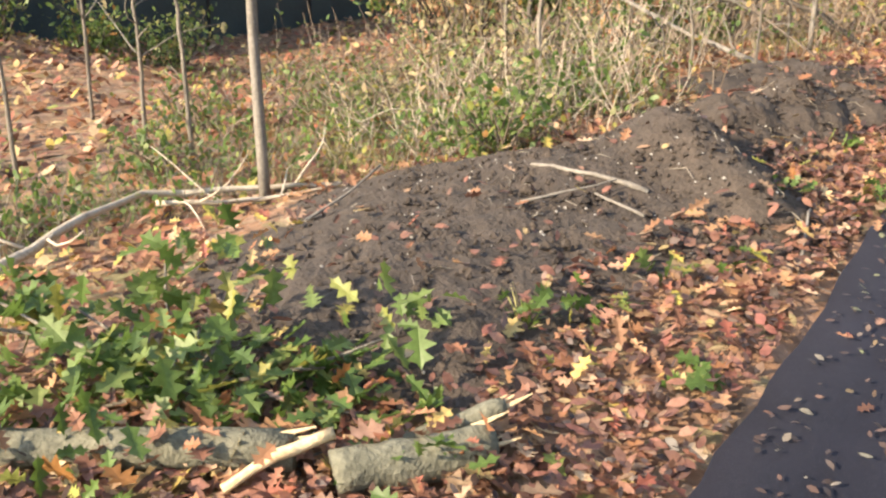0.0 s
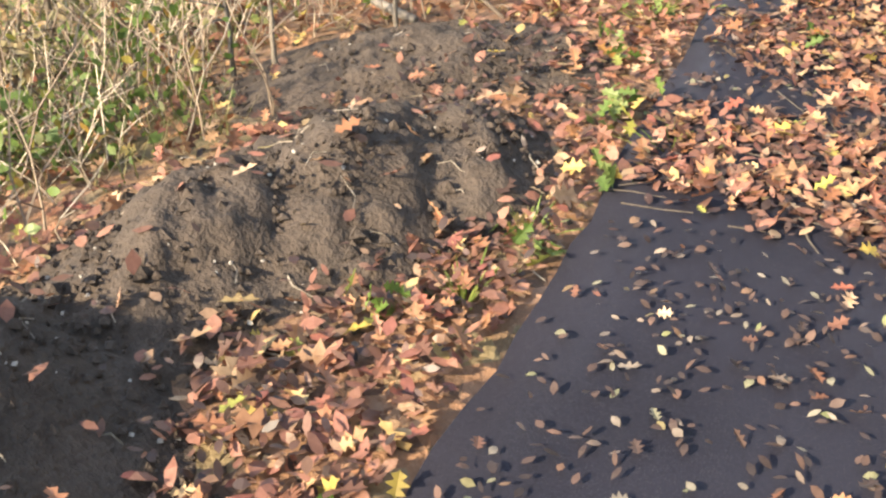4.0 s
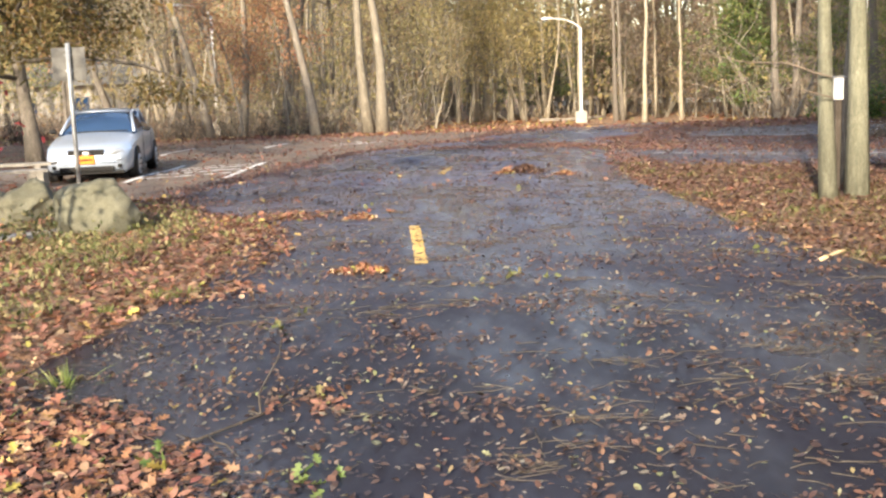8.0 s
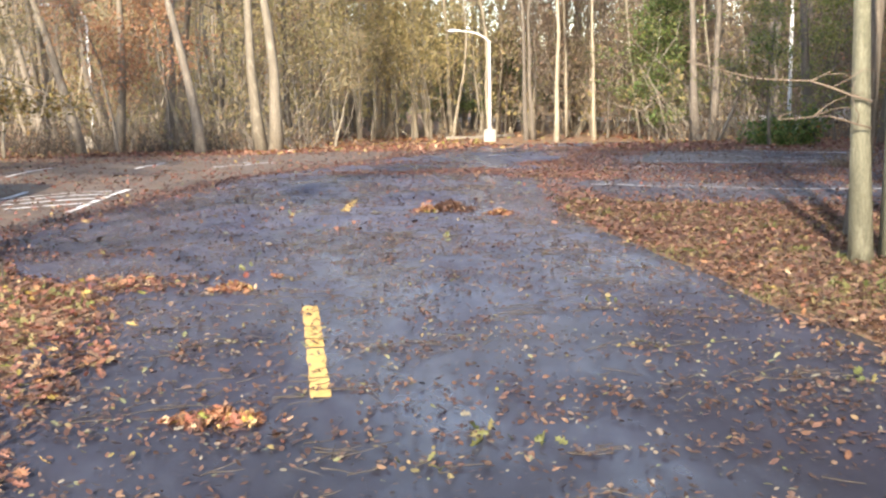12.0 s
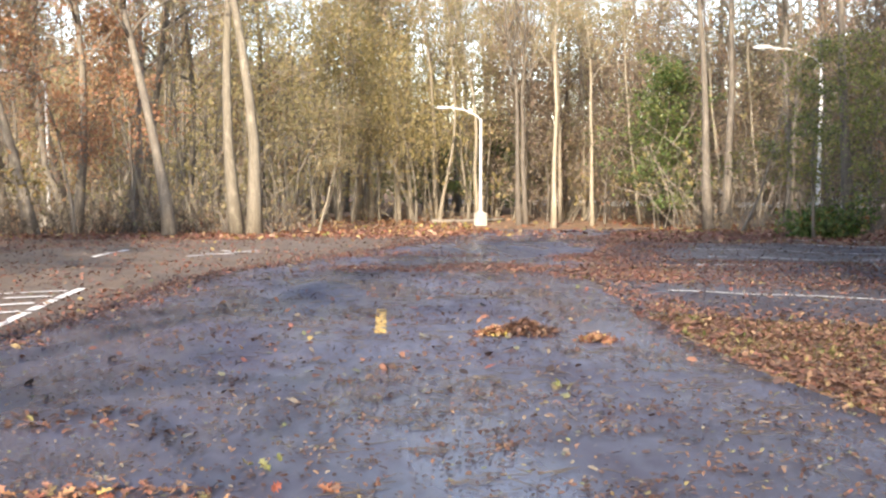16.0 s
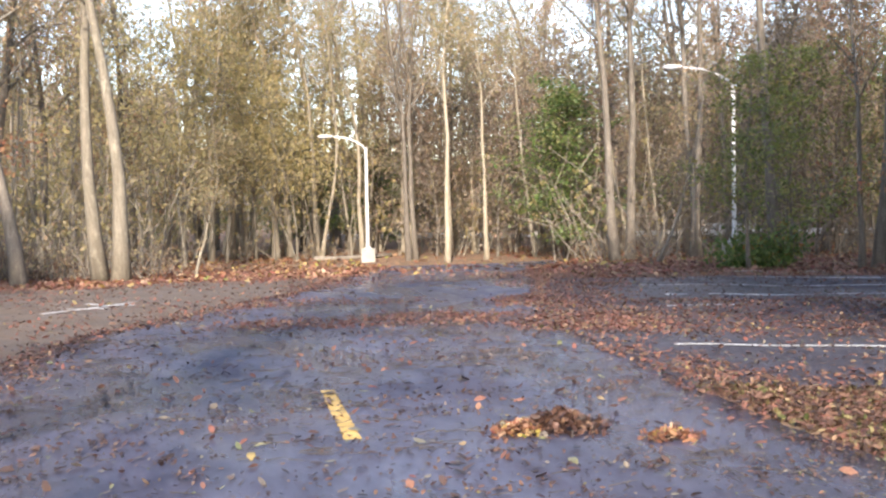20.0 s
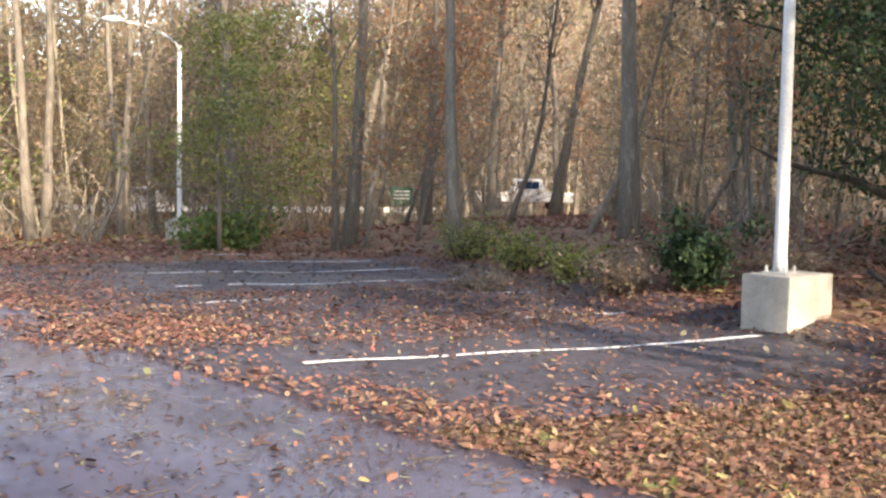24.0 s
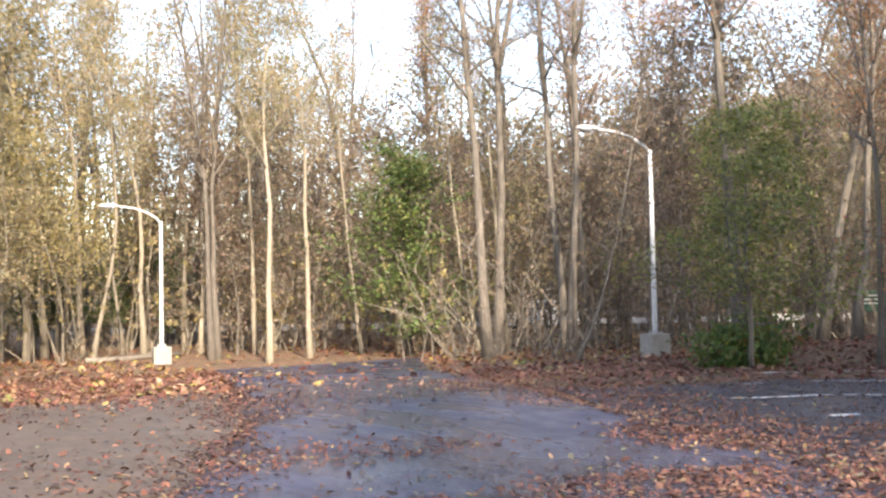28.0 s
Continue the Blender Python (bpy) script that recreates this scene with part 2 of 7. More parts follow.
AUTUMN = ((0.0, (0.08, 0.045, 0.035)), (0.18, (0.21, 0.095, 0.065)), (0.40, (0.35, 0.155, 0.08)), (0.60, (0.46, 0.28, 0.15)),
          (0.74, (0.34, 0.105, 0.075)), (0.85, (0.64, 0.47, 0.32)), (0.94, (0.58, 0.43, 0.11)), (1.0, (0.24, 0.31, 0.08)))
M = {
    "ground": ground_material(),
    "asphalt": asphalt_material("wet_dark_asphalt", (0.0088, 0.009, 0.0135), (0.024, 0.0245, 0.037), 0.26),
    "bay_asphalt": asphalt_material("dark_bay_asphalt", (0.0065, 0.006, 0.0075), (0.017, 0.016, 0.020), 0.4, 0.0, False),
    "old_asphalt": asphalt_material("old_grey_asphalt", (0.055, 0.046, 0.040), (0.125, 0.105, 0.092), 0.55, 0.6),
    "soil": grainy("dug_soil", (0.031, 0.0235, 0.018), (0.080, 0.061, 0.048), 7.0, 0.95, 42.0, 0.9, 0.0, 0.02),
    "bark": bark_material("grey_bark", (0.085, 0.078, 0.067), (0.27, 0.248, 0.212)),
    "grove_bark": bark_material("grey_green_bark", (0.088, 0.094, 0.070), (0.20, 0.210, 0.158), 0.4),
    "pale_bark": bark_material("pale_bark", (0.115, 0.106, 0.084), (0.30, 0.276, 0.222), 0.2),
    "brown_bark": bark_material("brown_bark", (0.05, 0.045, 0.038), (0.15, 0.135, 0.115), 0.3),
    # pale bark brightened to stand in for sun on the far trunks
    "sunlit_pale_bark": bark_material("sunlit_pale_bark", (0.22, 0.20, 0.155), (0.50, 0.46, 0.36), 0.12),
    "dark_bark": bark_material("dark_bark", (0.03, 0.025, 0.02), (0.10, 0.085, 0.07), 0.1),
    "twig": grainy("dry_twigs", (0.10, 0.075, 0.058), (0.26, 0.205, 0.155), 5.0, 0.85, 60.0, 0.2),
    "pale_twig": grainy("pale_dry_twigs", (0.30, 0.25, 0.19), (0.56, 0.49, 0.39), 5.0, 0.85, 60.0, 0.2),
    "dead_wood": grainy("weathered_branch", (0.11, 0.098, 0.083), (0.27, 0.245, 0.21), 6.0, 0.8, 50.0, 0.3),
    "litter": leafy("fallen_leaves", AUTUMN, 0.65, 0.25),
    # dull leaf tones, also darkened to stand in for shade on the verges
    "dull_shaded_litter": leafy("dull_shaded_leaves", ((0.0, (0.06, 0.04, 0.03)), (0.4, (0.14, 0.075, 0.055)), (0.7, (0.22, 0.12, 0.085)), (0.9, (0.30, 0.20, 0.13)), (1.0, (0.26, 0.24, 0.09))), 0.65, 0.2),
    "pale_litter": leafy("pale_curled_leaves", ((0.0, (0.32, 0.16, 0.09)), (0.4, (0.42, 0.25, 0.15)), (0.8, (0.52, 0.37, 0.24)), (1.0, (0.50, 0.38, 0.11))), 0.6, 0.35),
    "red_litter": leafy("fallen_red_leaves", ((0.0, (0.11, 0.06, 0.045)), (0.35, (0.29, 0.13, 0.095)), (0.6, (0.38, 0.20, 0.14)), (0.82, (0.27, 0.095, 0.078)),
                        (0.94, (0.50, 0.35, 0.22)), (1.0, (0.42, 0.34, 0.13))), 0.65, 0.25),
    "road_leaf": leafy("leaves_on_the_road", ((0.0, (0.04, 0.03, 0.028)), (0.4, (0.10, 0.062, 0.048)), (0.65, (0.16, 0.095, 0.07)), (0.84, (0.26, 0.23, 0.185)),
                       (0.95, (0.19, 0.21, 0.095)), (1.0, (0.20, 0.075, 0.06))), 0.5, 0.1),
    "wet_debris": leafy("wet_leaf_debris", ((0.0, (0.03, 0.02, 0.018)), (0.5, (0.085, 0.045, 0.036)), (0.8, (0.16, 0.085, 0.06)), (1.0, (0.25, 0.16, 0.10))), 0.5, 0.1),
    "yellow_crown": leafy("yellow_green_leaves", ((0.0, (0.25, 0.25, 0.13)), (0.35, (0.41, 0.37, 0.20)), (0.65, (0.54, 0.46, 0.26)), (0.85, (0.52, 0.39, 0.23)), (1.0, (0.46, 0.30, 0.19))), 0.6, 0.45),
    "gold_crown": leafy("golden_leaves", ((0.0, (0.32, 0.29, 0.13)), (0.4, (0.51, 0.44, 0.20)), (0.75, (0.62, 0.53, 0.26)), (1.0, (0.56, 0.40, 0.20))), 0.6, 0.5),
    "orange_crown": leafy("orange_leaves", ((0.0, (0.32, 0.16, 0.09)), (0.4, (0.50, 0.27, 0.15)), (0.7, (0.56, 0.37, 0.21)), (0.88, (0.50, 0.19, 0.13)), (1.0, (0.52, 0.43, 0.20))), 0.6, 0.45),
    "brown_crown": leafy("brown_oak_leaves", ((0.0, (0.26, 0.19, 0.11)), (0.4, (0.43, 0.295, 0.185)), (0.7, (0.54, 0.40, 0.26)), (1.0, (0.44, 0.40, 0.19))), 0.6, 0.45),
    "olive_crown": leafy("olive_gold_leaves", ((0.0, (0.08, 0.075, 0.025)), (0.35, (0.16, 0.13, 0.045)), (0.7, (0.26, 0.19, 0.065)), (0.9, (0.24, 0.13, 0.055)), (1.0, (0.34, 0.28, 0.09))), 0.6, 0.4),
    "olive_green": leafy("olive_green_leaves", ((0.0, (0.11, 0.15, 0.04)), (0.4, (0.23, 0.29, 0.08)), (0.75, (0.34, 0.36, 0.12)), (1.0, (0.44, 0.35, 0.14))), 0.55, 0.4),
    # brown leaves greyed and dulled in colour to imitate cloudy light
    "dun_crown": leafy("dun_overcast_leaves", ((0.0, (0.17, 0.14, 0.115)), (0.4, (0.31, 0.25, 0.19)), (0.7, (0.41, 0.33, 0.25)), (0.88, (0.40, 0.24, 0.17)), (1.0, (0.37, 0.35, 0.18))), 0.65, 0.35),
    "green_crown": leafy("dark_green_leaves", ((0.0, (0.06, 0.11, 0.03)), (0.5, (0.14, 0.225, 0.06)), (0.85, (0.23, 0.29, 0.09)), (1.0, (0.36, 0.33, 0.12))), 0.5, 0.3),
    "pine_crown": leafy("dark_evergreen_leaves", ((0.0, (0.016, 0.04, 0.018)), (0.6, (0.045, 0.095, 0.038)), (1.0, (0.085, 0.15, 0.05))), 0.55, 0.2),
    "fresh_leaf": leafy("fresh_green_oak_leaves", ((0.0, (0.07, 0.13, 0.03)), (0.5, (0.13, 0.22, 0.05)), (0.8, (0.22, 0.30, 0.10)), (0.93, (0.34, 0.32, 0.07)), (1.0, (0.36, 0.13, 0.05))), 0.5, 0.4),
    "grass": leafy("grass_blades", ((0.0, (0.09, 0.12, 0.035)), (0.5, (0.20, 0.21, 0.08)), (1.0, (0.38, 0.32, 0.16))), 0.6, 0.3),
    "fresh_grass": leafy("fresh_grass_blades", ((0.0, (0.10, 0.17, 0.035)), (0.5, (0.18, 0.27, 0.06)), (0.85, (0.30, 0.33, 0.10)), (1.0, (0.42, 0.36, 0.14))), 0.55, 0.35),
    "red_shrub": leafy("red_shrub_leaves", ((0.0, (0.25, 0.03, 0.04)), (0.6, (0.42, 0.06, 0.07)), (1.0, (0.40, 0.16, 0.10))), 0.6, 0.35),
    "concrete": grainy("rough_concrete", (0.28, 0.265, 0.235), (0.46, 0.435, 0.385), 5.0, 0.9, 70.0, 0.3),
    "pale_concrete": grainy("pale_concrete", (0.30, 0.285, 0.25), (0.44, 0.42, 0.37), 5.0, 0.9, 70.0, 0.3),
    "stone": grainy("boulder_stone", (0.08, 0.084, 0.058), (0.20, 0.195, 0.140), 3.0, 0.9, 55.0, 0.6),
    "galvanised": grainy("painted_white_steel", (0.62, 0.64, 0.64), (0.80, 0.81, 0.80), 2.0, 0.45, 40.0, 0.05, 0.0),
    "steel": grainy("dull_galvanised_steel", (0.40, 0.42, 0.42), (0.58, 0.60, 0.60), 4.0, 0.45, 40.0, 0.05, 0.6),
    "sign_back": grainy("bare_aluminium_sign_back", (0.12, 0.12, 0.11), (0.19, 0.19, 0.175), 3.0, 0.6, 40.0, 0.05, 0.0),
    "yellow_paint": grainy("yellow_steel_paint", (0.60, 0.34, 0.02), (0.80, 0.48, 0.03), 5.0, 0.5, 40.0, 0.1),
    "line_yellow": grainy("worn_yellow_road_paint", (0.50, 0.32, 0.09), (0.78, 0.54, 0.20), 6.0, 0.75, 90.0, 0.3, 0.0, 0.003),
    "line_white": grainy("worn_white_road_paint", (0.58, 0.58, 0.57), (0.84, 0.84, 0.83), 4.0, 0.75, 60.0, 0.3, 0.0, 0.003),
    "green_wall": grainy("dark_blue_green_wall", (0.012, 0.028, 0.034), (0.028, 0.055, 0.062), 1.5, 0.55, 30.0, 0.2),
    "teal": grainy("teal_corner_post", (0.14, 0.26, 0.27), (0.26, 0.42, 0.42), 4.0, 0.4, 30.0, 0.1),
    "brown_siding": grainy("dark_brown_siding", (0.022, 0.015, 0.012), (0.046, 0.031, 0.024), 2.0, 0.8, 30.0, 0.3),
    "fascia": grainy("brown_fascia_board", (0.075, 0.05, 0.036), (0.14, 0.10, 0.07), 2.0, 0.8, 30.0, 0.2),
    "roof": grainy("brown_shingles", (0.07, 0.055, 0.045), (0.14, 0.11, 0.09), 4.0, 0.9, 25.0, 0.5),
    "timber": grainy("weathered_grey_timber", (0.17, 0.16, 0.14), (0.35, 0.33, 0.29), 4.0, 0.85, 40.0, 0.3, 0.0, 0.01, (1, 1, 1)),
    "white": grainy("white_board", (0.66, 0.66, 0.64), (0.82, 0.82, 0.80), 3.0, 0.6, 40.0, 0.05),
    "green_sign": grainy("green_sign_face", (0.015, 0.075, 0.045), (0.022, 0.11, 0.065), 3.0, 0.5, 40.0, 0.0),
    "rubber": grainy("black_rubber", (0.012, 0.012, 0.012), (0.03, 0.03, 0.03), 6.0, 0.8, 60.0, 0.1),
    "black": grainy("black_plastic", (0.006, 0.006, 0.006), (0.014, 0.014, 0.014), 6.0, 0.85, 60.0, 0.0),
    "alloy": grainy("silver_wheel_rim", (0.45, 0.46, 0.48), (0.62, 0.63, 0.65), 6.0, 0.35, 60.0, 0.0, 0.8),
    "plate": grainy("orange_number_plate", (0.72, 0.22, 0.02), (0.82, 0.28, 0.03), 6.0, 0.5, 60.0, 0.0),
    "cut_wood": grainy("splintered_pale_wood", (0.50, 0.36, 0.20), (0.74, 0.58, 0.36), 8.0, 0.8, 60.0, 0.3),
    "log": grainy("grey_green_log_bark", (0.075, 0.075, 0.052), (0.19, 0.185, 0.135), 7.0, 0.9, 45.0, 0.6),
}


def plain(name, colour, rough, metal=0.0, coat=0.0):
    m, t, b = material(name, rough, metal)
    b.inputs["Base Color"].default_value = (*colour, 1)
    b.inputs["Coat Weight"].default_value = coat
    t.links.new(ramp(t, noise_of(t, 30.0, 2.0), (0.3, (rough * 0.8,) * 3), (0.7, (min(1, rough * 1.3),) * 3)), b.inputs["Roughness"])
    return m


M["car_paint"] = plain("silver_blue_car_paint", (0.42, 0.50, 0.60), 0.34, 0.4, 0.8)
# blue in this base colour stands in for sky reflected by the glass
M["car_glass"] = plain("sky_blue_car_glass", (0.02, 0.05, 0.11), 0.04, 0.0, 0.2)
M["lamp_glass"] = plain("clear_headlamp_lens", (0.40, 0.44, 0.47), 0.10, 0.3, 0.8)
M["tail_red"] = plain("red_lamp_lens", (0.35, 0.02, 0.02), 0.2)

# ---- tools ----
def part(name, bm, mat, parent=None, label="", smooth=False):
    """Links a bmesh as one mesh object, under a thing or a part."""
    me = bpy.data.meshes.new(name)
    bm.to_mesh(me)
    bm.free()
    me.materials.append(mat)
    if smooth:
        me.polygons.foreach_set("use_smooth", [True] * len(me.polygons))
    ob = new(name, me)
    ob.parent = parent
    return tagged(ob, label)


def heap(name, V, F, mat, parent=None, smooth=False):
    """Links arrays of vertices and triangles as one mesh object."""
    V, F = np.asarray(V, np.float32), np.asarray(F, np.int32)
    me = bpy.data.meshes.new(name)
    me.vertices.add(len(V)), me.loops.add(F.size), me.polygons.add(len(F))
    me.vertices.foreach_set("co", V.ravel())
    me.loops.foreach_set("vertex_index", F.ravel())
    me.polygons.foreach_set("loop_start", np.arange(0, F.size, 3, dtype=np.int32))
    me.polygons.foreach_set("use_smooth", np.full(len(F), smooth))
    me.update(calc_edges=True)
    me.validate()
    me.materials.append(mat)
    ob = new(name, me)
    ob.parent = parent
    return ob


def root(name, m, label, category, group="", kind=""):
    ob = new(name)
    ob.empty_display_size = 0.1
    ob.matrix_basis = m
    return tagged(ob, label, category, group, kind)


def box(bm, size, at=(0, 0, 0), turn=0.0, bevel=0.0, taper=1.0):
    """A box with its base at z = at[2], its edges bevelled, its top narrowed by taper."""
    made = bmesh.ops.create_cube(bm, size=1.0)["verts"]
    for v in made:
        k = taper if v.co.z > 0 else 1.0
        v.co = Vector((v.co.x * size[0] * k, v.co.y * size[1] * k, (v.co.z + 0.5) * size[2]))
    if bevel:
        edges = list({e for v in made for e in v.link_edges})
        out = bmesh.ops.bevel(bm, geom=edges, offset=bevel, segments=2, affect="EDGES", profile=0.6)
        made = list({v for v in out["verts"]} | {v for v in made if v.is_valid})
    bmesh.ops.transform(bm, matrix=Matrix.Translation(at) @ Matrix.Rotation(turn, 4, "Z"), verts=made)
    return made


def tube(points, radii, sides=6, cap=True):
    """A tapered pipe along points: vertices and triangles."""
    pts = np.asarray(points, float)
    rad = np.broadcast_to(np.asarray(radii, float), (len(pts),))
    d = np.gradient(pts, axis=0)
    d /= np.linalg.norm(d, axis=1, keepdims=True) + 1e-9
    ref = np.array([0.0, 0, 1]) if abs(d[0][2]) < 0.9 else np.array([1.0, 0, 0])
    u = np.cross(d, ref)
    u /= np.linalg.norm(u, axis=1, keepdims=True) + 1e-9
    w = np.cross(d, u)
    a = np.linspace(0, 2 * np.pi, sides, endpoint=False)
    V = pts[:, None] + rad[:, None, None] * (np.cos(a)[None, :, None] * u[:, None] + np.sin(a)[None, :, None] * w[:, None])
    V = V.reshape(-1, 3)
    F = []
    for i in range(len(pts) - 1):
        for j in range(sides):
            p, q = i * sides + j, i * sides + (j + 1) % sides
            F += [(p, q, p + sides), (q, q + sides, p + sides)]
    if cap:
        V = np.vstack([V, pts[0], pts[-1]])
        n, e = len(V), (len(pts) - 1) * sides
        for j in range(sides):
            F += [(n - 2, (j + 1) % sides, j), (n - 1, e + j, e + (j + 1) % sides)]
    return V, np.array(F, np.int32)


def joined(pieces):
    Vs, Fs, n = [], [], 0
    for V, F in pieces:
        Vs.append(V), Fs.append(np.asarray(F) + n)
        n += len(V)
    return np.vstack(Vs), np.vstack(Fs)


def ease(a, b, x):
    t = np.clip((np.asarray(x, float) - a) / (b - a), 0, 1)
    return t * t * (3 - 2 * t)


def wave(x, y, s=1.0, seed=0.0):
    """A smooth uneven field between about -1 and 1."""
    x, y = np.asarray(x, float) * s + seed, np.asarray(y, float) * s - seed * 0.7
    return (np.sin(1.3 * x + 1.7 * np.sin(0.9 * y + 0.4)) + np.sin(1.9 * y + 1.3 * np.sin(1.1 * x + 2.0)) + 0.7 * np.sin(2.7 * (x + y) + np.sin(2.1 * x - y)) + 0.5 * np.sin(4.3 * x - 3.1 * y + 1.0)) / 3.2


# ---- the lie of the land ----
STALL = np.array([0.892, -0.452])
ACROSS = np.array([0.452, 0.892])


def left_edge(y):
    """The driveway's edge on the side of the swale."""
    return np.interp(y, [-30, -16, -10, -7, -4.9, -2.9, -0.65, 2.2, 2.5, 3.3, 5.4, 7.2, 8.6, 10.4, 11.2, 11.8, 12.6, 15, 18, 19.7, 24, 26.3, 30.4, 39, 48],
                     [0.4, -0.6, -1.15, -1.45, -1.82, -2.15, -2.68, -3.25, -2.85, -2.7, -2.3, -2.05, -2.2, -1.9, -2.4, -3.0, -3.5, -4.2, -3.4, -3.0, -1.9, -0.3, 2.1, 5.4, 8.5])


def right_edge(y):
    return np.interp(y, [-30, -5, 2, 6, 9, 12, 15, 17, 19.5, 23, 26, 30, 34, 39, 48], [6.5, 4.6, 3.9, 3.5, 3.2, 3.2, 3.25, 3.45, 3.95, 4.6, 5.6, 7.2, 8.6, 10.5, 16])


def land(x, y):
    """The height of the natural ground."""
    x, y = np.asarray(x, float), np.asarray(y, float)
    z = -0.6 * ease(30, 54, y)
    x0 = 2.6 + 1.6 * ease(2, 8, y)
    swale = ease(x0, x0 + 9.4, -x) * (1 - ease(10.5, 14.5, y))
    near = np.interp(-x, [2.4, 3.0, 3.6, 4.2, 4.9, 6, 8, 10, 12, 30], [0, 0.03, 0.10, 0.22, 0.43, 0.62, 0.85, 1.08, 1.2, 1.2])
    south = ease(-1.2, -3.4, y)
    z = z - (2.1 - 0.9 * ease(2, -5, y)) * swale * (1 - south) - near * south
    k = np.where(x < -13.85, (y > 11.1) + (y <= 11.1) * ease(9.4, 12.8, y) * ease(-15.4, -13.85, x), ease(9.4, 12.8, y) * ease(9.0, 13.85, -x))
    k = np.where(x < -16.0, 1.0, np.clip(k, 0, 1))
    z = z * (1 - k) - 0.02 * k
    d = (x - 9.35) * STALL[0] + (y - 17.54) * STALL[1]
    z = z + 0.16 * np.clip(d - 0.4, 0, 4.2) * (1 - ease(30, 40, y)) * ease(2, 12, y)
    return z + 0.04 * wave(x, y, 0.6) * ease(0.2, 1.6, np.minimum(np.abs(x - left_edge(y)), np.abs(x - right_edge(y))))


HUMPS = [  # x, y, length, breadth, heading, height
    (-2.96, -4.60, 0.36, 0.24, 120, 0.37), (-2.50, -4.88, 0.32, 0.16, 118, 0.25), (-3.22, -5.0, 0.55, 0.40, 60, 0.20), (-3.2, -5.75, 0.8, 0.66, 20, 0.13), (-2.95, -6.65, 0.45, 0.60, 50, 0.13), (-3.85, -5.35, 0.6, 0.35, 50, 0.13),
    (-3.15, -3.62, 0.42, 0.24, -20, 0.24), (-2.98, -3.1, 0.38, 0.22, -25, 0.29), (-2.72, -2.72, 0.30, 0.17, -35, 0.20), (-3.5, -1.95, 0.5, 0.4, 60, 0.16),
]


def heaped(x, y, which=HUMPS):
    """The height of the dug soil over the ground."""
    x, y = np.asarray(x, float), np.asarray(y, float)
    h = np.zeros(np.broadcast(x, y).shape)
    for cx, cy, a, b, turn, top in which:
        c, s = math.cos(radians(turn)), math.sin(radians(turn))
        p, q = (x - cx) * s + (y - cy) * c, (x - cx) * c - (y - cy) * s
        h = h + (top * np.exp(-0.45 * ((p / a) ** 2 + (q / b) ** 2))) ** 3
    return np.cbrt(h) - 0.045


def surface(x, y):
    return land(x, y) + np.maximum(heaped(x, y), 0)


def sheet(name, X, Y, Z, mat, smooth=True):
    """A grid of heights as one mesh."""
    n, m = X.shape
    V = np.stack([X, Y, Z], -1).reshape(-1, 3)
    i = (np.arange(n - 1)[:, None] * m + np.arange(m - 1)).ravel()
    F = np.concatenate([np.stack([i, i + m, i + 1], 1), np.stack([i + 1, i + m, i + m + 1], 1)])
    a, b, c = V[F[0][0]], V[F[0][1]], V[F[0][2]]
    if np.cross(b - a, c - a)[2] < 0:
        F = F[:, ::-1]
    return heap(name, V, F, mat, smooth=smooth)


def stretched(a, b, step, far):
    core = np.arange(a, b + step, step)
    out = np.cumsum(step * 1.22 ** np.arange(1, 40))
    out = out[out < far]
    return np.concatenate([a - out[::-1], core, core[-1] + out])


gx, gy = np.meshgrid(stretched(-17.0, 18.0, 0.25, 900), stretched(-12.0, 36.0, 0.25, 900))
gz = land(gx, gy)
on_road = (gx > left_edge(gy) + 0.12) & (gx < right_edge(gy) - 0.12) & (gy < 48) & (gy > -25)
gz = gz + np.where(on_road, -0.07, 0.018 * wave(gx, gy, 2.3, 3.0))
tagged(sheet("ground", gx, gy, gz, M["ground"]), "brown soil under a layer of fallen autumn leaves", "ground", kind="structure")

# driveway, its edge uneven and dropping into the ground
ys = np.arange(-24, 48.01, 0.16)
cols = np.linspace(0, 1, 26)
le = left_edge(ys) + 0.035 * wave(ys, ys * 0, 3.1) + 0.05 * wave(ys, ys * 0, 0.9, 5)
re = right_edge(ys) + 0.04 * wave(ys, ys * 0, 2.3, 2) + 0.06 * wave(ys, ys * 0, 0.7, 7)
rx = le[:, None] + (re - le)[:, None] * cols
ry = np.broadcast_to(ys[:, None], rx.shape)
rz = land(rx, ry) + 0.028 + 0.004 * wave(rx, ry, 0.5, 9)
rx = np.concatenate([rx[:, :1] - 0.012, rx, rx[:, -1:] + 0.012], 1)
ry = np.concatenate([ry[:, :1], ry, ry[:, -1:]], 1)
rz = np.concatenate([rz[:, :1] - 0.09, rz, rz[:, -1:] - 0.09], 1)
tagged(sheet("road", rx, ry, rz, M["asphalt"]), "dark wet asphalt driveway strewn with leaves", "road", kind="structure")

# older car park beside the driveway
ys = np.arange(13.0, 37.0, 0.25)
le = np.interp(ys, [13, 14, 15.5, 17, 20, 26, 28, 30.4, 34.4, 37], [-4.0, -5.6, -7.4, -9.2, -9.8, -8.6, -7.6, -6.2, -3.7, 1.2]) + 0.12 * wave(ys, ys * 0, 1.1, 4)
re = left_edge(ys) + 0.25
lx = le[:, None] + (re - le)[:, None] * np.linspace(0, 1, 20)
ly = np.broadcast_to(ys[:, None], lx.shape)
tagged(sheet("car_park_west", lx, ly, land(lx, ly) + 0.022, M["old_asphalt"]), "faded grey asphalt car park under scattered leaves", "car park", kind="structure")

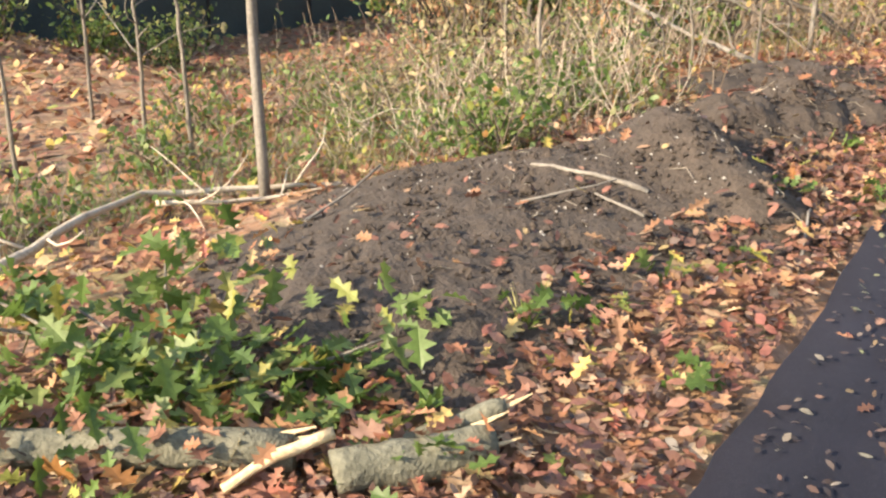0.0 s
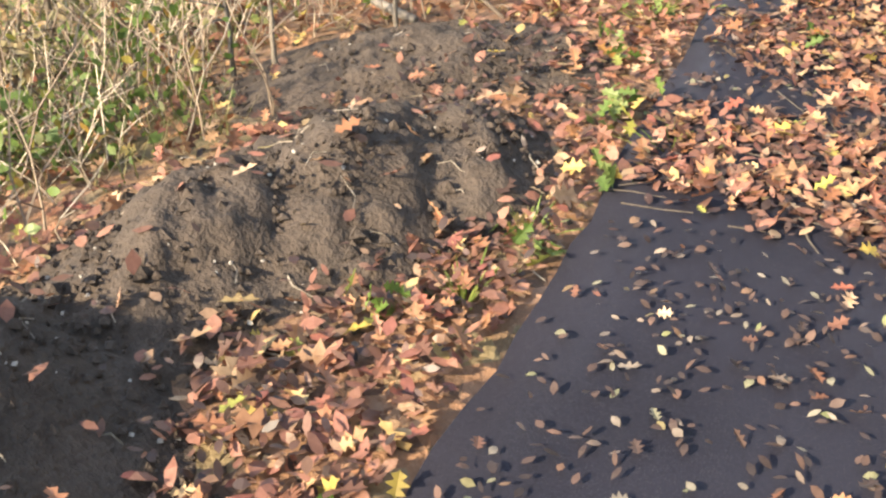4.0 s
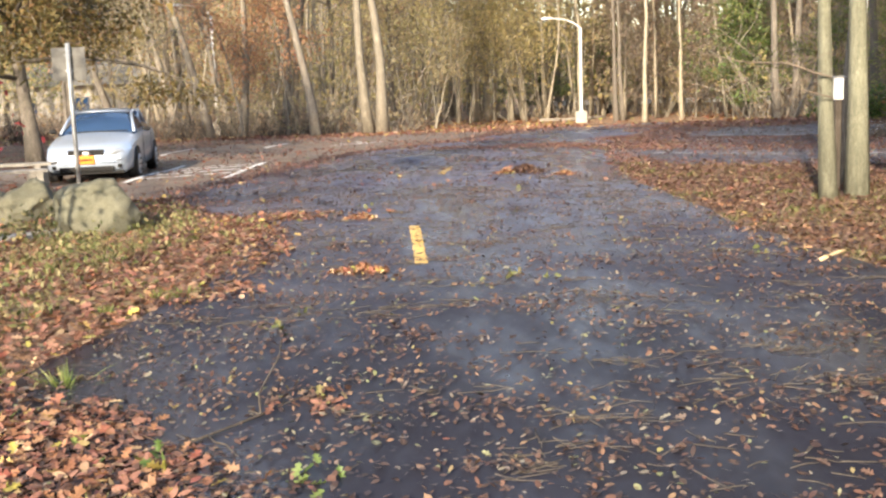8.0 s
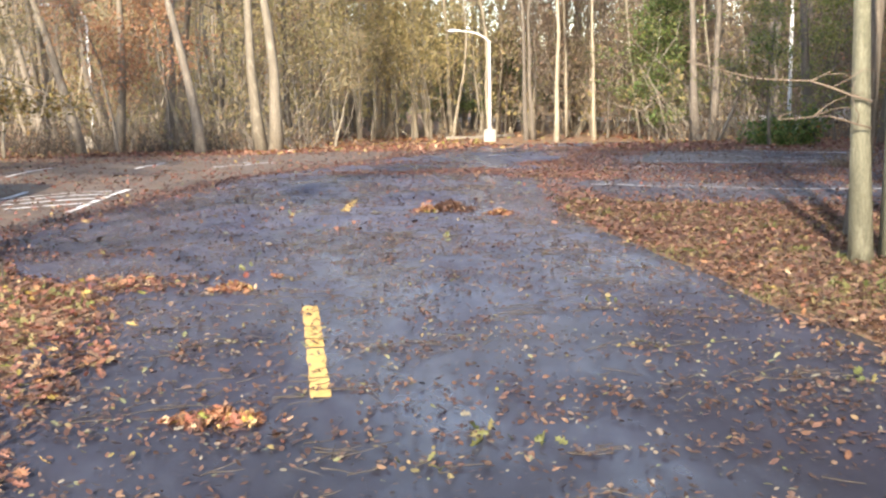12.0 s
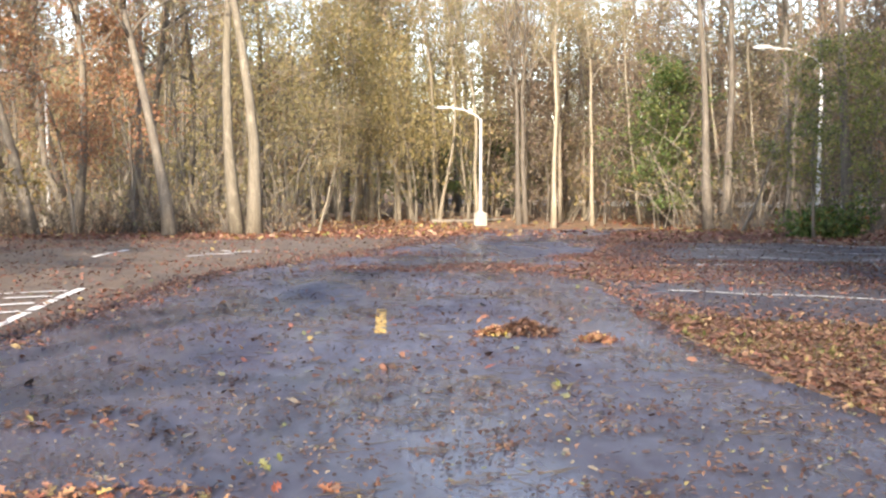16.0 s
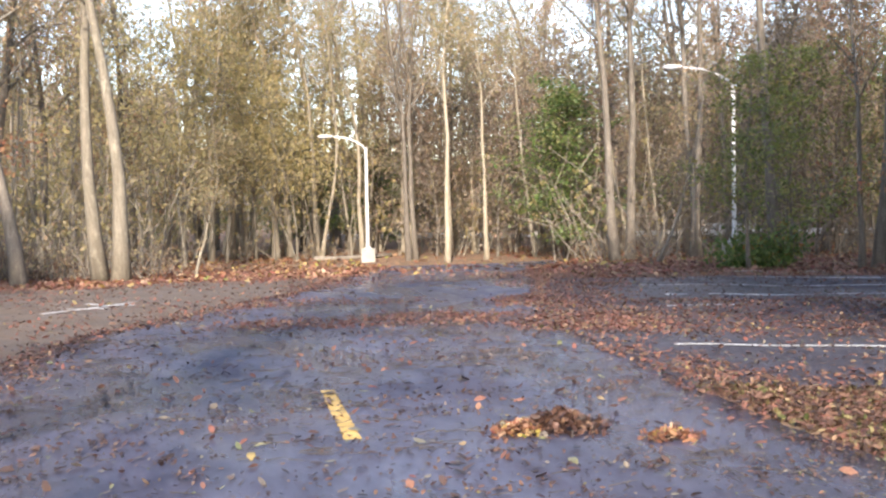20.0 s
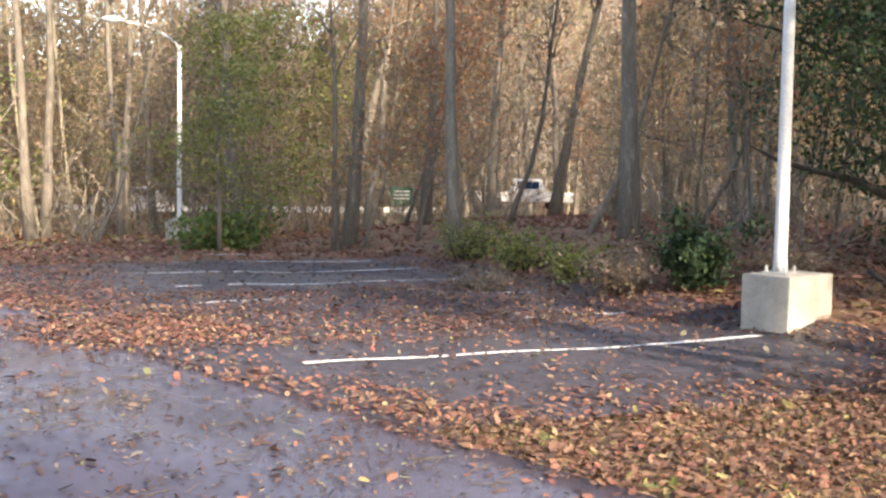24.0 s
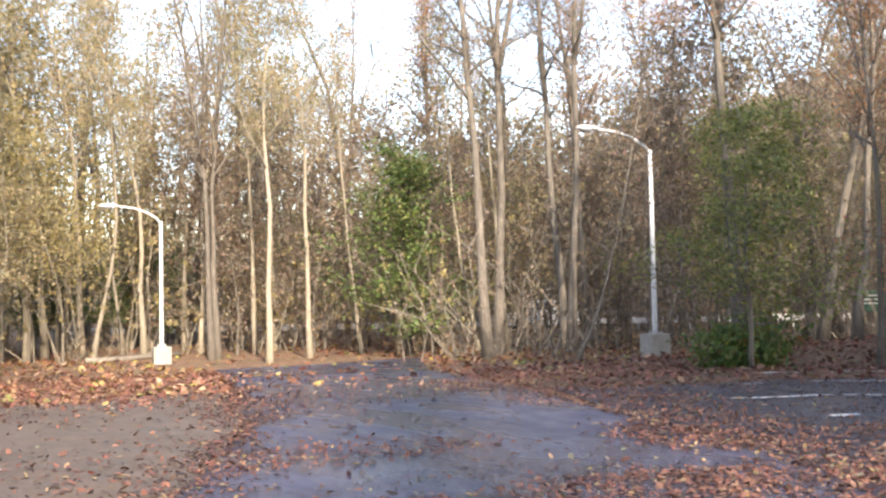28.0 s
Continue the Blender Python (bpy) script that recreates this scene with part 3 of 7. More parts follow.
# parking bays beside the driveway
us, vs = np.arange(-2.2, 6.2, 0.3), np.arange(-2.6, 12.2, 0.3)
pu, pv = np.meshgrid(us, vs)
px = 4.75 + pu * STALL[0] + pv * ACROSS[0]
py = 19.87 + pu * STALL[1] + pv * ACROSS[1]
px = np.maximum(px, right_edge(py) - 0.4)
tagged(sheet("car_park_east", px, py, land(px, py) + 0.024, M["bay_asphalt"]), "dark asphalt parking bays half covered by leaves", "car park", kind="structure")

# heaps of dug soil
def soil_heap(which, label, rough=1.0):
    cx, cy = np.mean([[h[0], h[1]] for h in which], 0)
    x, y = np.meshgrid(np.arange(min(h[0] for h in which) - 1.5, max(h[0] for h in which) + 1.2, 0.032),
                       np.arange(min(h[1] for h in which) - 1.5, max(h[1] for h in which) + 1.5, 0.032))
    h = heaped(x, y, which)
    clod = 0.020 * wave(x, y, 6.0, 1) + 0.012 * wave(x, y, 17.0, 4) + 0.008 * np.abs(wave(x, y, 37.0, 2)) + (np.random.rand(*x.shape) - 0.3) * 0.006
    clod = clod * rough + (rough > 1) * 0.05 * np.abs(wave(x, y, 9.0, 6)) * wave(x, y, 4.0, 2)
    z = land(x, y) + np.maximum(h, -0.12) + clod * ease(-0.03, 0.06, h)
    ob = sheet("soil_heap", x, y, z, M["soil"], True)
    return tagged(ob, label, "soil heap", "heaps of dug soil")


soil_heap(HUMPS[:6], "long bank of bare dug soil with a steep end")
soil_heap(HUMPS[6:9], "crumbly dark soil heap beside the driveway", 1.9)
soil_heap(HUMPS[9:], "low spread of dark loose soil", 1.6)


def road_z(x, y):
    return float(land(x, y) + 0.028 + 0.004 * wave(x, y, 0.5, 9))

# ---- trees and shrubs ----
def blades(rng, at, size, lobes=False, flat=0.0, droop=0.0, slim=False):
    """Leaves at the given points: small folded diamonds, or lobed oak leaves. flat: 1 lays them down."""
    n = len(at)
    if lobes:
        side = [(0.03, 0.10), (0.23, 0.19), (0.07, 0.33), (0.36, 0.50), (0.09, 0.60), (0.27, 0.79), (0.08, 0.85)]
        out = [(0, 0)] + side + [(0, 1)] + [(-x, y) for x, y in reversed(side)]
    elif slim:
        out = [(0.28, 0.1), (0.0, 1.0), (-0.28, 0.25)]
    else:
        out = [(0, 0), (0.21, 0.22), (0.25, 0.58), (0, 1), (-0.25, 0.62), (-0.2, 0.26)]
    k = len(out)
    o = np.array(out + [(0, 0.5)] * lobes) - (0, 0.5)
    fold = np.array([0.25 * abs(x) for x, _ in out] + [0.0] * lobes)
    size = np.broadcast_to(size, (n,)) * rng.uniform(0.7, 1.25, n)
    yaw = rng.uniform(0, 2 * np.pi, n)
    pitch = rng.normal(0, 0.9, n) * (1 - flat) + rng.normal(0, 0.28, n) * flat - droop
    roll = rng.normal(0, 0.9, n) * (1 - flat) + rng.normal(0, 0.28, n) * flat
    fd = np.stack([np.cos(yaw) * np.cos(pitch), np.sin(yaw) * np.cos(pitch), np.sin(pitch)], 1)
    rt = np.stack([-np.sin(yaw), np.cos(yaw), 0 * yaw], 1)
    up = np.cross(rt, fd) * -1
    rt2 = rt * np.cos(roll)[:, None] + up * np.sin(roll)[:, None]
    up2 = np.cross(fd, rt2)
    slender = rng.uniform(0.6, 1.25, n)
    bend = rng.uniform(-0.25, 0.45, n)
    hgt = fold[None, :] + bend[:, None] * (o[:, 1] ** 2)[None, :]
    V = at[:, None] + size[:, None, None] * (o[None, :, 0, None] * (rt2 * slender[:, None])[:, None] + o[None, :, 1, None] * fd[:, None] + hgt[..., None] * up2[:, None])
    F = np.array([(k, i, (i + 1) % k) for i in range(k)] if lobes else [(0, 1, 2)] if slim else [(0, 1, 5), (1, 2, 5), (2, 4, 5), (2, 3, 4)])
    return V.reshape(-1, 3), (F[None] + (np.arange(n) * len(o))[:, None, None]).reshape(-1, 3)


def wander(rng, start, way, length, steps, bend):
    """A crooked line: points from start along way."""
    p, d, out = np.array(start, float), np.array(way, float), []
    d /= np.linalg.norm(d)
    for _ in range(steps + 1):
        out.append(p.copy())
        d = d + rng.normal(0, bend, 3)
        d /= np.linalg.norm(d)
        p = p + d * length / steps
    return np.array(out)


def tree_data(seed, height, r, crown_from=0.4, spread=3.2, limbs=13, leaves=1500, size=0.17, lean=0.045, fork=False, rise=0.9, cluster=0.55, sway=0.085, twigs=4):
    """The wood and the leaves of one tree."""
    rng = np.random.default_rng(seed)
    wood, tips = [], []
    stems = [(np.array([0, 0, -0.3]), np.array([rng.normal(0, lean), rng.normal(0, lean), 1.0]), height, r)]
    for start, way, h, rr in stems:
        n = 11
        line = wander(rng, start, way, h + 0.3, n, sway)
        f = np.linspace(0, 1, n + 1)
        rad = rr * (1 - 0.86 * f ** 0.85)
        rad[0], rad[1] = rr * 1.45, rr * 1.02
        wood.append(tube(line, rad, 8))
        forks = [(0.45, 0.66)] if fork else []
        for k in range(limbs + len(forks)):
            if k < limbs:
                q = crown_from + (0.97 - crown_from) * (k + rng.uniform(0, 1)) / limbs
                length = spread * (1.15 - 0.75 * (q - crown_from) / (1 - crown_from)) * rng.uniform(0.6, 1.2)
                thick = 0.34
            else:
                q, length, thick = forks[0][0], h * 0.45, forks[0][1]
            a = k * 2.4 + rng.uniform(-0.5, 0.5)
            base = np.array([np.interp(q, f, line[:, i]) for i in range(3)])
            br = np.interp(q, f, rad)
            up = rise * rng.uniform(0.5, 1.3) if k < limbs else 3.0
            limb = wander(rng, base, (math.cos(a), math.sin(a), up), length, 5, 0.16)
            wood.append(tube(limb, np.linspace(br * thick * 1.5, br * 0.12, 6), 5))
            for j in range(4):
                s = limb[min(5, 1 + j + (j > 2))]
                a2 = rng.uniform(0, 6.28)
                sub = wander(rng, s, (math.cos(a2), math.sin(a2), rng.uniform(-0.1, 1.1)), length * rng.uniform(0.25, 0.5), 3, 0.22)
                wood.append(tube(sub, np.linspace(max(br * 0.13, 0.012), 0.006, 4), 3, False))
                tips += [sub[1], sub[2], sub[3], sub[3]]
                for _ in range(twigs):
                    a3 = rng.uniform(0, 6.28)
                    tw = wander(rng, sub[rng.integers(1, 4)], (math.cos(a3), math.sin(a3), rng.uniform(-0.3, 0.9)), length * rng.uniform(0.14, 0.34), 2, 0.25)
                    wood.append(tube(tw, [0.011, 0.008, 0.005], 3, False))
                    tips += [tw[1], tw[2], tw[2]]
    tips = np.array(tips)
    at = tips[rng.integers(0, len(tips), leaves)] + rng.normal(0, cluster, (leaves, 3)) * (1, 1, 0.7)
    return joined(wood), blades(rng, at, size, slim=True)


SHAPES = {}


def tree_kind(name, bark, crown, label, *args, **kw):
    """One tree with its trunk and crown, far out of the way until it is copied."""
    wood, leaf = tree_data(*args, **kw)
    ob = root(name, pose(0, 0, 0), label, "tree")
    SHAPES[ob.name] = (bark, wood), (crown, leaf)
    heap("trunk", *wood, M[bark], ob, True)
    heap("crown", *leaf, M[crown], ob)
    return ob


KINDS = {
    "oak_a": tree_kind("tree", "bark", "yellow_crown", "tall grey-barked tree with thin yellow-green leaves", 1, 19, 0.24, 0.38, 3.6, 16, 5000, 0.155, cluster=0.36),
    "oak_b": tree_kind("tree", "bark", "brown_crown", "tall woodland oak with thin brown leaves", 2, 18, 0.22, 0.36, 3.8, 16, 4400, 0.155, fork=True, cluster=0.36),
    "oak_c": tree_kind("tree", "bark", "orange_crown", "tall woodland tree with sparse orange leaves", 3, 17, 0.18, 0.36, 3.2, 15, 4000, 0.155, cluster=0.34),
    "bare": tree_kind("tree", "bark", "brown_crown", "tall nearly bare tree with grey bark", 4, 20, 0.25, 0.34, 4.2, 18, 1900, 0.15, fork=True, cluster=0.3),
    "pale": tree_kind("tree", "sunlit_pale_bark", "yellow_crown", "slender pale-barked tree with yellow leaves", 5, 17, 0.15, 0.45, 2.8, 13, 3600, 0.155, cluster=0.36),
    "thin": tree_kind("tree", "pale_bark", "yellow_crown", "thin young tree with a few yellow leaves", 6, 10, 0.065, 0.35, 1.6, 10, 2000, 0.14, 0.09, cluster=0.35),
    "thin_b": tree_kind("tree", "bark", "orange_crown", "thin leaning young tree with orange leaves", 7, 8, 0.055, 0.3, 1.5, 10, 2000, 0.14, 0.14, cluster=0.35),
    "thin_c": tree_kind("tree", "bark", "brown_crown", "thin bare young woodland tree", 8, 9, 0.06, 0.3, 1.4, 10, 800, 0.12, 0.12, cluster=0.35),
    "holly": tree_kind("evergreen_tree", "dark_bark", "green_crown", "dense dark green broadleaf evergreen tree", 9, 9, 0.11, 0.12, 2.1, 24, 8000, 0.16, rise=0.4, cluster=0.27, twigs=5),
    "under": tree_kind("tree", "bark", "brown_crown", "small understory tree with tan autumn leaves", 12, 7.5, 0.05, 0.16, 2.3, 12, 2400, 0.14, 0.08, rise=0.7, cluster=0.34),
    "under_b": tree_kind("tree", "bark", "yellow_crown", "small understory tree with olive yellow leaves", 13, 8.5, 0.055, 0.18, 2.5, 12, 2600, 0.14, 0.08, rise=0.8, cluster=0.34),
    "cedar": tree_kind("evergreen_tree", "dark_bark", "pine_crown", "dense dark evergreen tree reaching low", 10, 8, 0.14, 0.05, 2.7, 30, 42000, 0.10, rise=0.45, cluster=0.24),
    "twin": tree_kind("tree", "pale_bark", "yellow_crown", "pale-barked trunk, one of two standing together at the car park", 18, 18, 0.21, 0.45, 3.2, 14, 3000, 0.18, 0.01, sway=0.03),
    "under_r": tree_kind("tree", "bark", "orange_crown", "small understory tree with rusty red leaves", 14, 8.0, 0.06, 0.2, 2.2, 13, 1500, 0.17, 0.1, rise=0.7, cluster=0.4),
    "under_d": tree_kind("tree", "bark", "dun_crown", "small understory tree with brown leaves dulled to dun for cloudy light", 24, 9.5, 0.05, 0.10, 2.3, 14, 3400, 0.15, 0.08, rise=0.8, cluster=0.42),
    "under_y": tree_kind("tree", "pale_bark", "gold_crown", "small understory tree with golden leaves", 19, 9.0, 0.06, 0.22, 2.4, 14, 1700, 0.17, 0.08, rise=0.8, cluster=0.5),
    "under_g": tree_kind("tree", "bark", "olive_green", "small airy tree with olive green leaves", 15, 8.0, 0.07, 0.15, 2.7, 15, 3900, 0.16, 0.05, rise=0.2, cluster=0.26, twigs=5),
    "grove": tree_kind("tree", "grove_bark", "brown_crown", "grey-green barked tree beside the driveway", 16, 18, 0.115, 0.30, 4.6, 18, 9000, 0.19, 0.004, rise=0.7, sway=0.03),
    "front_a": tree_kind("tree", "bark", "dun_crown", "tall straight grey-barked oak with few brown leaves", 22, 20, 0.25, 0.42, 3.8, 17, 4400, 0.145, 0.01, fork=True, cluster=0.3, sway=0.04, twigs=5),
    "front_b": tree_kind("tree", "bark", "orange_crown", "tall grey oak with a few rusty leaves", 23, 19, 0.23, 0.40, 3.6, 17, 4400, 0.145, 0.01, fork=True, cluster=0.3, sway=0.045, twigs=5),
    "pole_tree": tree_kind("tree", "sunlit_pale_bark", "yellow_crown", "slender pale trunk with yellow leaves high up", 21, 15, 0.10, 0.5, 1.9, 8, 1300, 0.15, 0.05, cluster=0.34, sway=0.06, twigs=3),
    "spreading_oak": tree_kind("tree", "bark", "olive_crown", "spreading oak with golden brown leaves over the car park", 17, 13, 0.20, 0.20, 5.0, 24, 60000, 0.15, rise=0.22, cluster=0.32),
}
PLACED = []
for n, kind in enumerate(KINDS.values()):
    x, y = -30 + 8 * n, 96 + 3 * (n % 3)
    kind.matrix_basis = pose(x, y, float(land(x, y)))


def plant(kind, x, y, scale=1.0, turn=None, wide=None, label="", group="", tilt=0.0):
    z = float(land(x, y))
    turn = random.uniform(0, 360) if turn is None else turn
    src = KINDS[kind]
    ob = copy_thing(src, pose(x, y, z, 0, tilt, turn))
    ob.scale = (wide or scale, wide or scale, scale)
    PLACED.append((x, y))
    return tagged(ob, label, group=group)


FAR = {}


def plant_far(kind, x, y, scale, wide):
    """A tree of the background, kept back to be joined with the others."""
    a = random.uniform(0, 6.28)
    turn = np.array([[math.cos(a), math.sin(a), 0], [-math.sin(a), math.cos(a), 0], [0, 0, 1]])
    PLACED.append((x, y))
    for mat, (V, F) in SHAPES[KINDS[kind].name]:
        FAR.setdefault(mat, []).append((V * (wide, wide, scale) @ turn + (x, y, float(land(x, y))), F))


random.seed(5)
# the trees that stand out along the walk
FRONT = [
    ("oak_b", -4.2, 39.5, 0.95, 0.85), ("thin_b", -5.6, 42.0, 1.1, 1.3), ("thin", 0.6, 41.5, 0.5, 0.8),
    ("oak_b", -10.5, 45.0, 1.0, 0.9), ("oak_b", -8.8, 41.5, 0.95, 0.9), ("thin_b", -7.4, 41.0, 1.0, 1.2), ("bare", -6.4, 46.5, 0.9, 0.8),
    ("pale", 3.5, 62.0, 1.1, 1.4), ("pale", 4.6, 64.0, 1.15, 1.3), ("pale", 5.6, 60.0, 1.05, 1.1), ("pale", 6.5, 61.0, 1.0, 1.0), ("thin", 9.2, 66.0, 1.0, 1.2), ("thin", 11.0, 63.0, 1.0, 1.2),
    ("bare", 10.9, 54.3, 0.95, 0.5), ("bare", 11.4, 55.0, 0.9, 0.5), ("pale", 11.7, 51.0, 0.9, 0.8), ("pale", 14.1, 52.7, 0.9, 0.7),
    ("front_a", 17.5, 45.5, 1.05, 0.72), ("front_a", 19.6, 44.2, 1.1, 0.62), ("front_a", 20.6, 45.6, 1.0, 0.66), ("front_b", 23.0, 47.0, 1.0, 0.65),
    ("front_b", 17.0, 30.9, 0.95, 0.76), ("oak_c", 16.2, 30.6, 0.7, 0.43), ("front_b", 20.6, 31.4, 1.0, 0.62), ("front_b", 16.2, 26.9, 0.95, 0.62), ("thin_c", 19.6, 28.0, 1.2, 1.2),
    ("front_a", 16.7, 23.0, 1.0, 0.76), ("front_a", 21.2, 22.6, 0.95, 0.62), ("thin_c", 17.8, 24.7, 1.2, 1.2), ("thin_c", 20.4, 23.4, 0.9, 1.1), ("front_b", 23.5, 19.0, 1.0, 0.68), ("front_a", 14.8, 13.2, 1.0, 0.58),
    # grove trees of this row stand mostly out of view, wide-crowned for shade
    ("oak_b", 5.78, 12.5, 1.0, 0.42), ("oak_b", 8.3, 14.2, 1.0, 0.79), ("grove", 9.6, 10.6, 1.0, 1.2), ("grove", 7.6, 6.2, 1.0, 1.2), ("grove", 7.9, 12.6, 1.0, 1.2),
    ("thin", -10.2, 36.5, 0.8, 0.9), ("thin_b", -12.0, 33.0, 1.0, 1.2), ("oak_a", -13.5, 38.0, 1.0, 0.9),
]
for kind, x, y, s, w in FRONT:
    plant(kind, x, y, s, wide=w)
for x, y, s in ((2.4, 60.8, 1.2), (4.0, 62.6, 1.35), (5.4, 58.8, 1.1), (6.6, 63.5, 1.4), (7.4, 59.6, 1.1), (9.8, 61.8, 1.3), (-0.8, 52.5, 1.1), (-3.6, 49.0, 1.0), (1.0, 55.5, 1.2), (3.0, 57.4, 1.0), (4.6, 59.6, 1.2), (6.2, 56.9, 0.9), (2.0, 63.5, 1.5), (5.0, 65.5, 1.6), (7.8, 64.5, 1.5), (0.2, 59.5, 1.3)):
    plant("under_y", x, y, s)
for kind, x, y, s, w in (("oak_c", -9.2, 49.5, 1.0, 1.0), ("oak_b", -6.6, 52.6, 1.05, 1.0), ("oak_b", -12.6, 51.4, 1.05, 1.0), ("oak_c", -5.2, 56.4, 1.05, 1.0), ("oak_b", -10.4, 56.0, 1.05, 1.0), ("oak_c", -14.6, 47.4, 1.0, 1.0), ("oak_c", -7.9, 43.6, 1.0, 1.0), ("oak_b", -11.4, 47.0, 1.0, 0.9), ("oak_b", 29.4, 49.1, 1.05, 0.9), ("oak_c", 27.6, 45.6, 1.05, 0.8), ("oak_b", 33.0, 47.0, 1.05, 0.9), ("oak_b", 24.5, 38.0, 1.0, 0.8), ("oak_c", 22.8, 35.6, 0.9, 0.8), ("oak_b", 28.6, 40.4, 1.05, 0.85), ("oak_a", 25.4, 27.8, 1.0, 0.8), ("oak_b", 29.0, 24.6, 1.05, 0.8), ("oak_c", 26.8, 20.6, 1.0, 0.8), ("oak_a", 32.0, 29.0, 1.05, 0.85), ("oak_a", 22.2, 56.0, 1.05, 0.85), ("bare", 24.6, 53.0, 1.05, 0.8), ("oak_b", 36.0, 40.0, 1.0, 0.9), ("oak_a", 31.0, 36.5, 1.0, 0.85), ("oak_b", 27.5, 31.5, 1.0, 0.8)):
    plant(kind, x, y, s, wide=w)
plant("front_a", 16.3, 44.4, 1.0, turn=165, wide=0.72, tilt=7)
plant("front_b", 16.3, 34.1, 0.95, turn=190, wide=0.7, tilt=6)
plant("twin", -2.13, 40.5, 1.0, turn=0, wide=1.0, tilt=-6.5)
plant("twin", -1.56, 39.6, 1.0, turn=140, wide=1.05)
plant("grove", 5.02, 10.95, 0.95, turn=175, wide=0.82, tilt=2.0)
plant("grove", 5.40, 10.98, 1.0, turn=30, wide=1.05)
plant("grove", 6.3, 10.4, 1.0, turn=0, wide=1.5, tilt=-9)
plant("holly", 16.6, 49.6, 0.85, wide=1.35, label="dense bright green evergreen tree at the edge of the wood")
plant("under_g", 18.2, 36.0, 0.85, wide=0.9, label="airy olive green tree beside the lamp post")
plant("under_g", 13.9, 32.0, 0.72, wide=0.85, label="broad green tree with level limbs behind the green shrub")
plant("under_r", 16.7, 30.2, 0.85, wide=0.8)
plant("under_r", 17.6, 29.2, 0.8, wide=0.8)
plant("under_r", 21.5, 33.0, 1.0, wide=1.0)
plant("under_r", -8.2, 43.5, 1.1, wide=0.9)
plant("spreading_oak", -9.6, 23.4, 0.85, wide=1.0)
plant("cedar", 14.5, 16.9, 1.3, wide=1.05, label="large dark evergreen behind the concrete lamp base")
plant("cedar", 15.4, 13.2, 1.5, wide=1.15)
plant("cedar", 17.6, 16.4, 1.4, wide=1.0)
plant("under_g", 25.5, 41.0, 1.0, wide=1.2)
plant("cedar", -17.9, 6.6, 0.75, wide=0.8)
plant("holly", 8.5, 70.0, 0.7, wide=1.5)
plant("holly", 13.0, 68.0, 0.7, wide=1.5)


# the wood behind them, thinner towards the open ground
def clear_of(x, y, gap):
    return all((x - a) ** 2 + (y - b) ** 2 > gap * gap for a, b in PLACED)


def wooded(x, y):
    if y > 38 + 0.35 * abs(x) * (x < -6) and (y > 57 or x < 0.2 or x > 15 + (y - 45) * 0.2):
        return not (x < 2.5 and y < 42)
    d = (x - 9.35) * STALL[0] + (y - 17.54) * STALL[1]
    if x > 11 and y > 4 and d > 4.5:
        return True
    return x < -11.5 and y > 45


count = 0
while count < 150:
    x, y = random.uniform(-42, 62), random.uniform(2, 92)
    if wooded(x, y) and clear_of(x, y, 1.5) and not (-5 < x < 1 and y < 53):
        slight = 11 < x < 34 and y < 44 and random.random() < 0.7
        plant(random.choice(["thin_c", "thin_c", "thin_b"] if slight else ["oak_a", "oak_b", "oak_c", "front_a", "bare", "front_b", "pale", "thin", "thin_b", "thin_c", "thin_c"]), x, y, random.uniform(0.8, 1.12), wide=random.uniform(0.55, 0.95))
        count += 1
# understory of the wood
count = 0
while count < 55:
    x, y = random.uniform(-26, 48), random.uniform(6, 74)
    if wooded(x, y) and clear_of(x, y, 1.2) and (y > 44 or x > 19) and not (-3 < x < 13 and y < 68) and abs((x + 1.5) * 0.53 - (y - 13.4) * 0.848) > 2.0:
        plant_far(random.choice(["under", "under_b", "under_r", "under_g"] if count % 3 == 0 else ["under", "under_b", "under_b"]), x, y, random.uniform(0.7, 1.2), random.uniform(0.8, 1.25))
        count += 1
for x, y, s in ((13.2, 57.5, 1.0), (15.6, 55.4, 1.1), (17.8, 58.6, 1.2), (20.5, 54.0, 1.0), (22.6, 58.0, 1.2), (25.4, 55.5, 1.1), (18.6, 51.6, 0.9), (23.4, 50.6, 1.0), (27.5, 51.4, 1.1), (14.6, 61.5, 1.3), (11.6, 64.0, 1.2), (30.5, 54.0, 1.2)):
    plant_far("under_d", x, y, s, s * 1.15)
count = 0
while count < 56:
    x, y = random.uniform(20, 52), random.uniform(10, 56)
    if wooded(x, y) and clear_of(x, y, 1.0) and abs((x + 1.5) * 0.53 - (y - 13.4) * 0.848) > 1.8:
        plant_far(random.choice(["under_d", "under_d", "under_d", "under", "under_b"]), x, y, random.uniform(0.8, 1.7), random.uniform(0.9, 1.4))
        count += 1
for x, y, s in ((-1.5, 60, 1.0), (1.2, 63, 1.1), (2.4, 58.5, 0.95), (7.8, 60.5, 1.05), (9.6, 58.2, 0.95), (12.4, 59.5, 1.05), (13.8, 57.0, 1.0), (16.0, 60.0, 1.1), (4.8, 69, 1.1), (8.6, 67, 1.15), (12.0, 68.5, 1.1), (0.0, 70, 1.1), (16.5, 66, 1.1), (19.5, 58, 1.0)):
    plant(random.choice(["oak_a", "pale", "pale"]), x, y, s, wide=random.uniform(0.75, 0.95))
count = 0
while count < 40:
    x, y = random.uniform(-16, 26), random.uniform(43, 70)
    if wooded(x, y) and clear_of(x, y, 0.8) and not (-5 < x < 1 and y < 53):
        plant_far("pole_tree", x, y, random.uniform(0.75, 1.2), random.uniform(0.6, 1.2))
        count += 1
slim = new("background_trees")
tagged(slim, "slender background trees and understory of the autumn wood", "woods", kind="stuff")
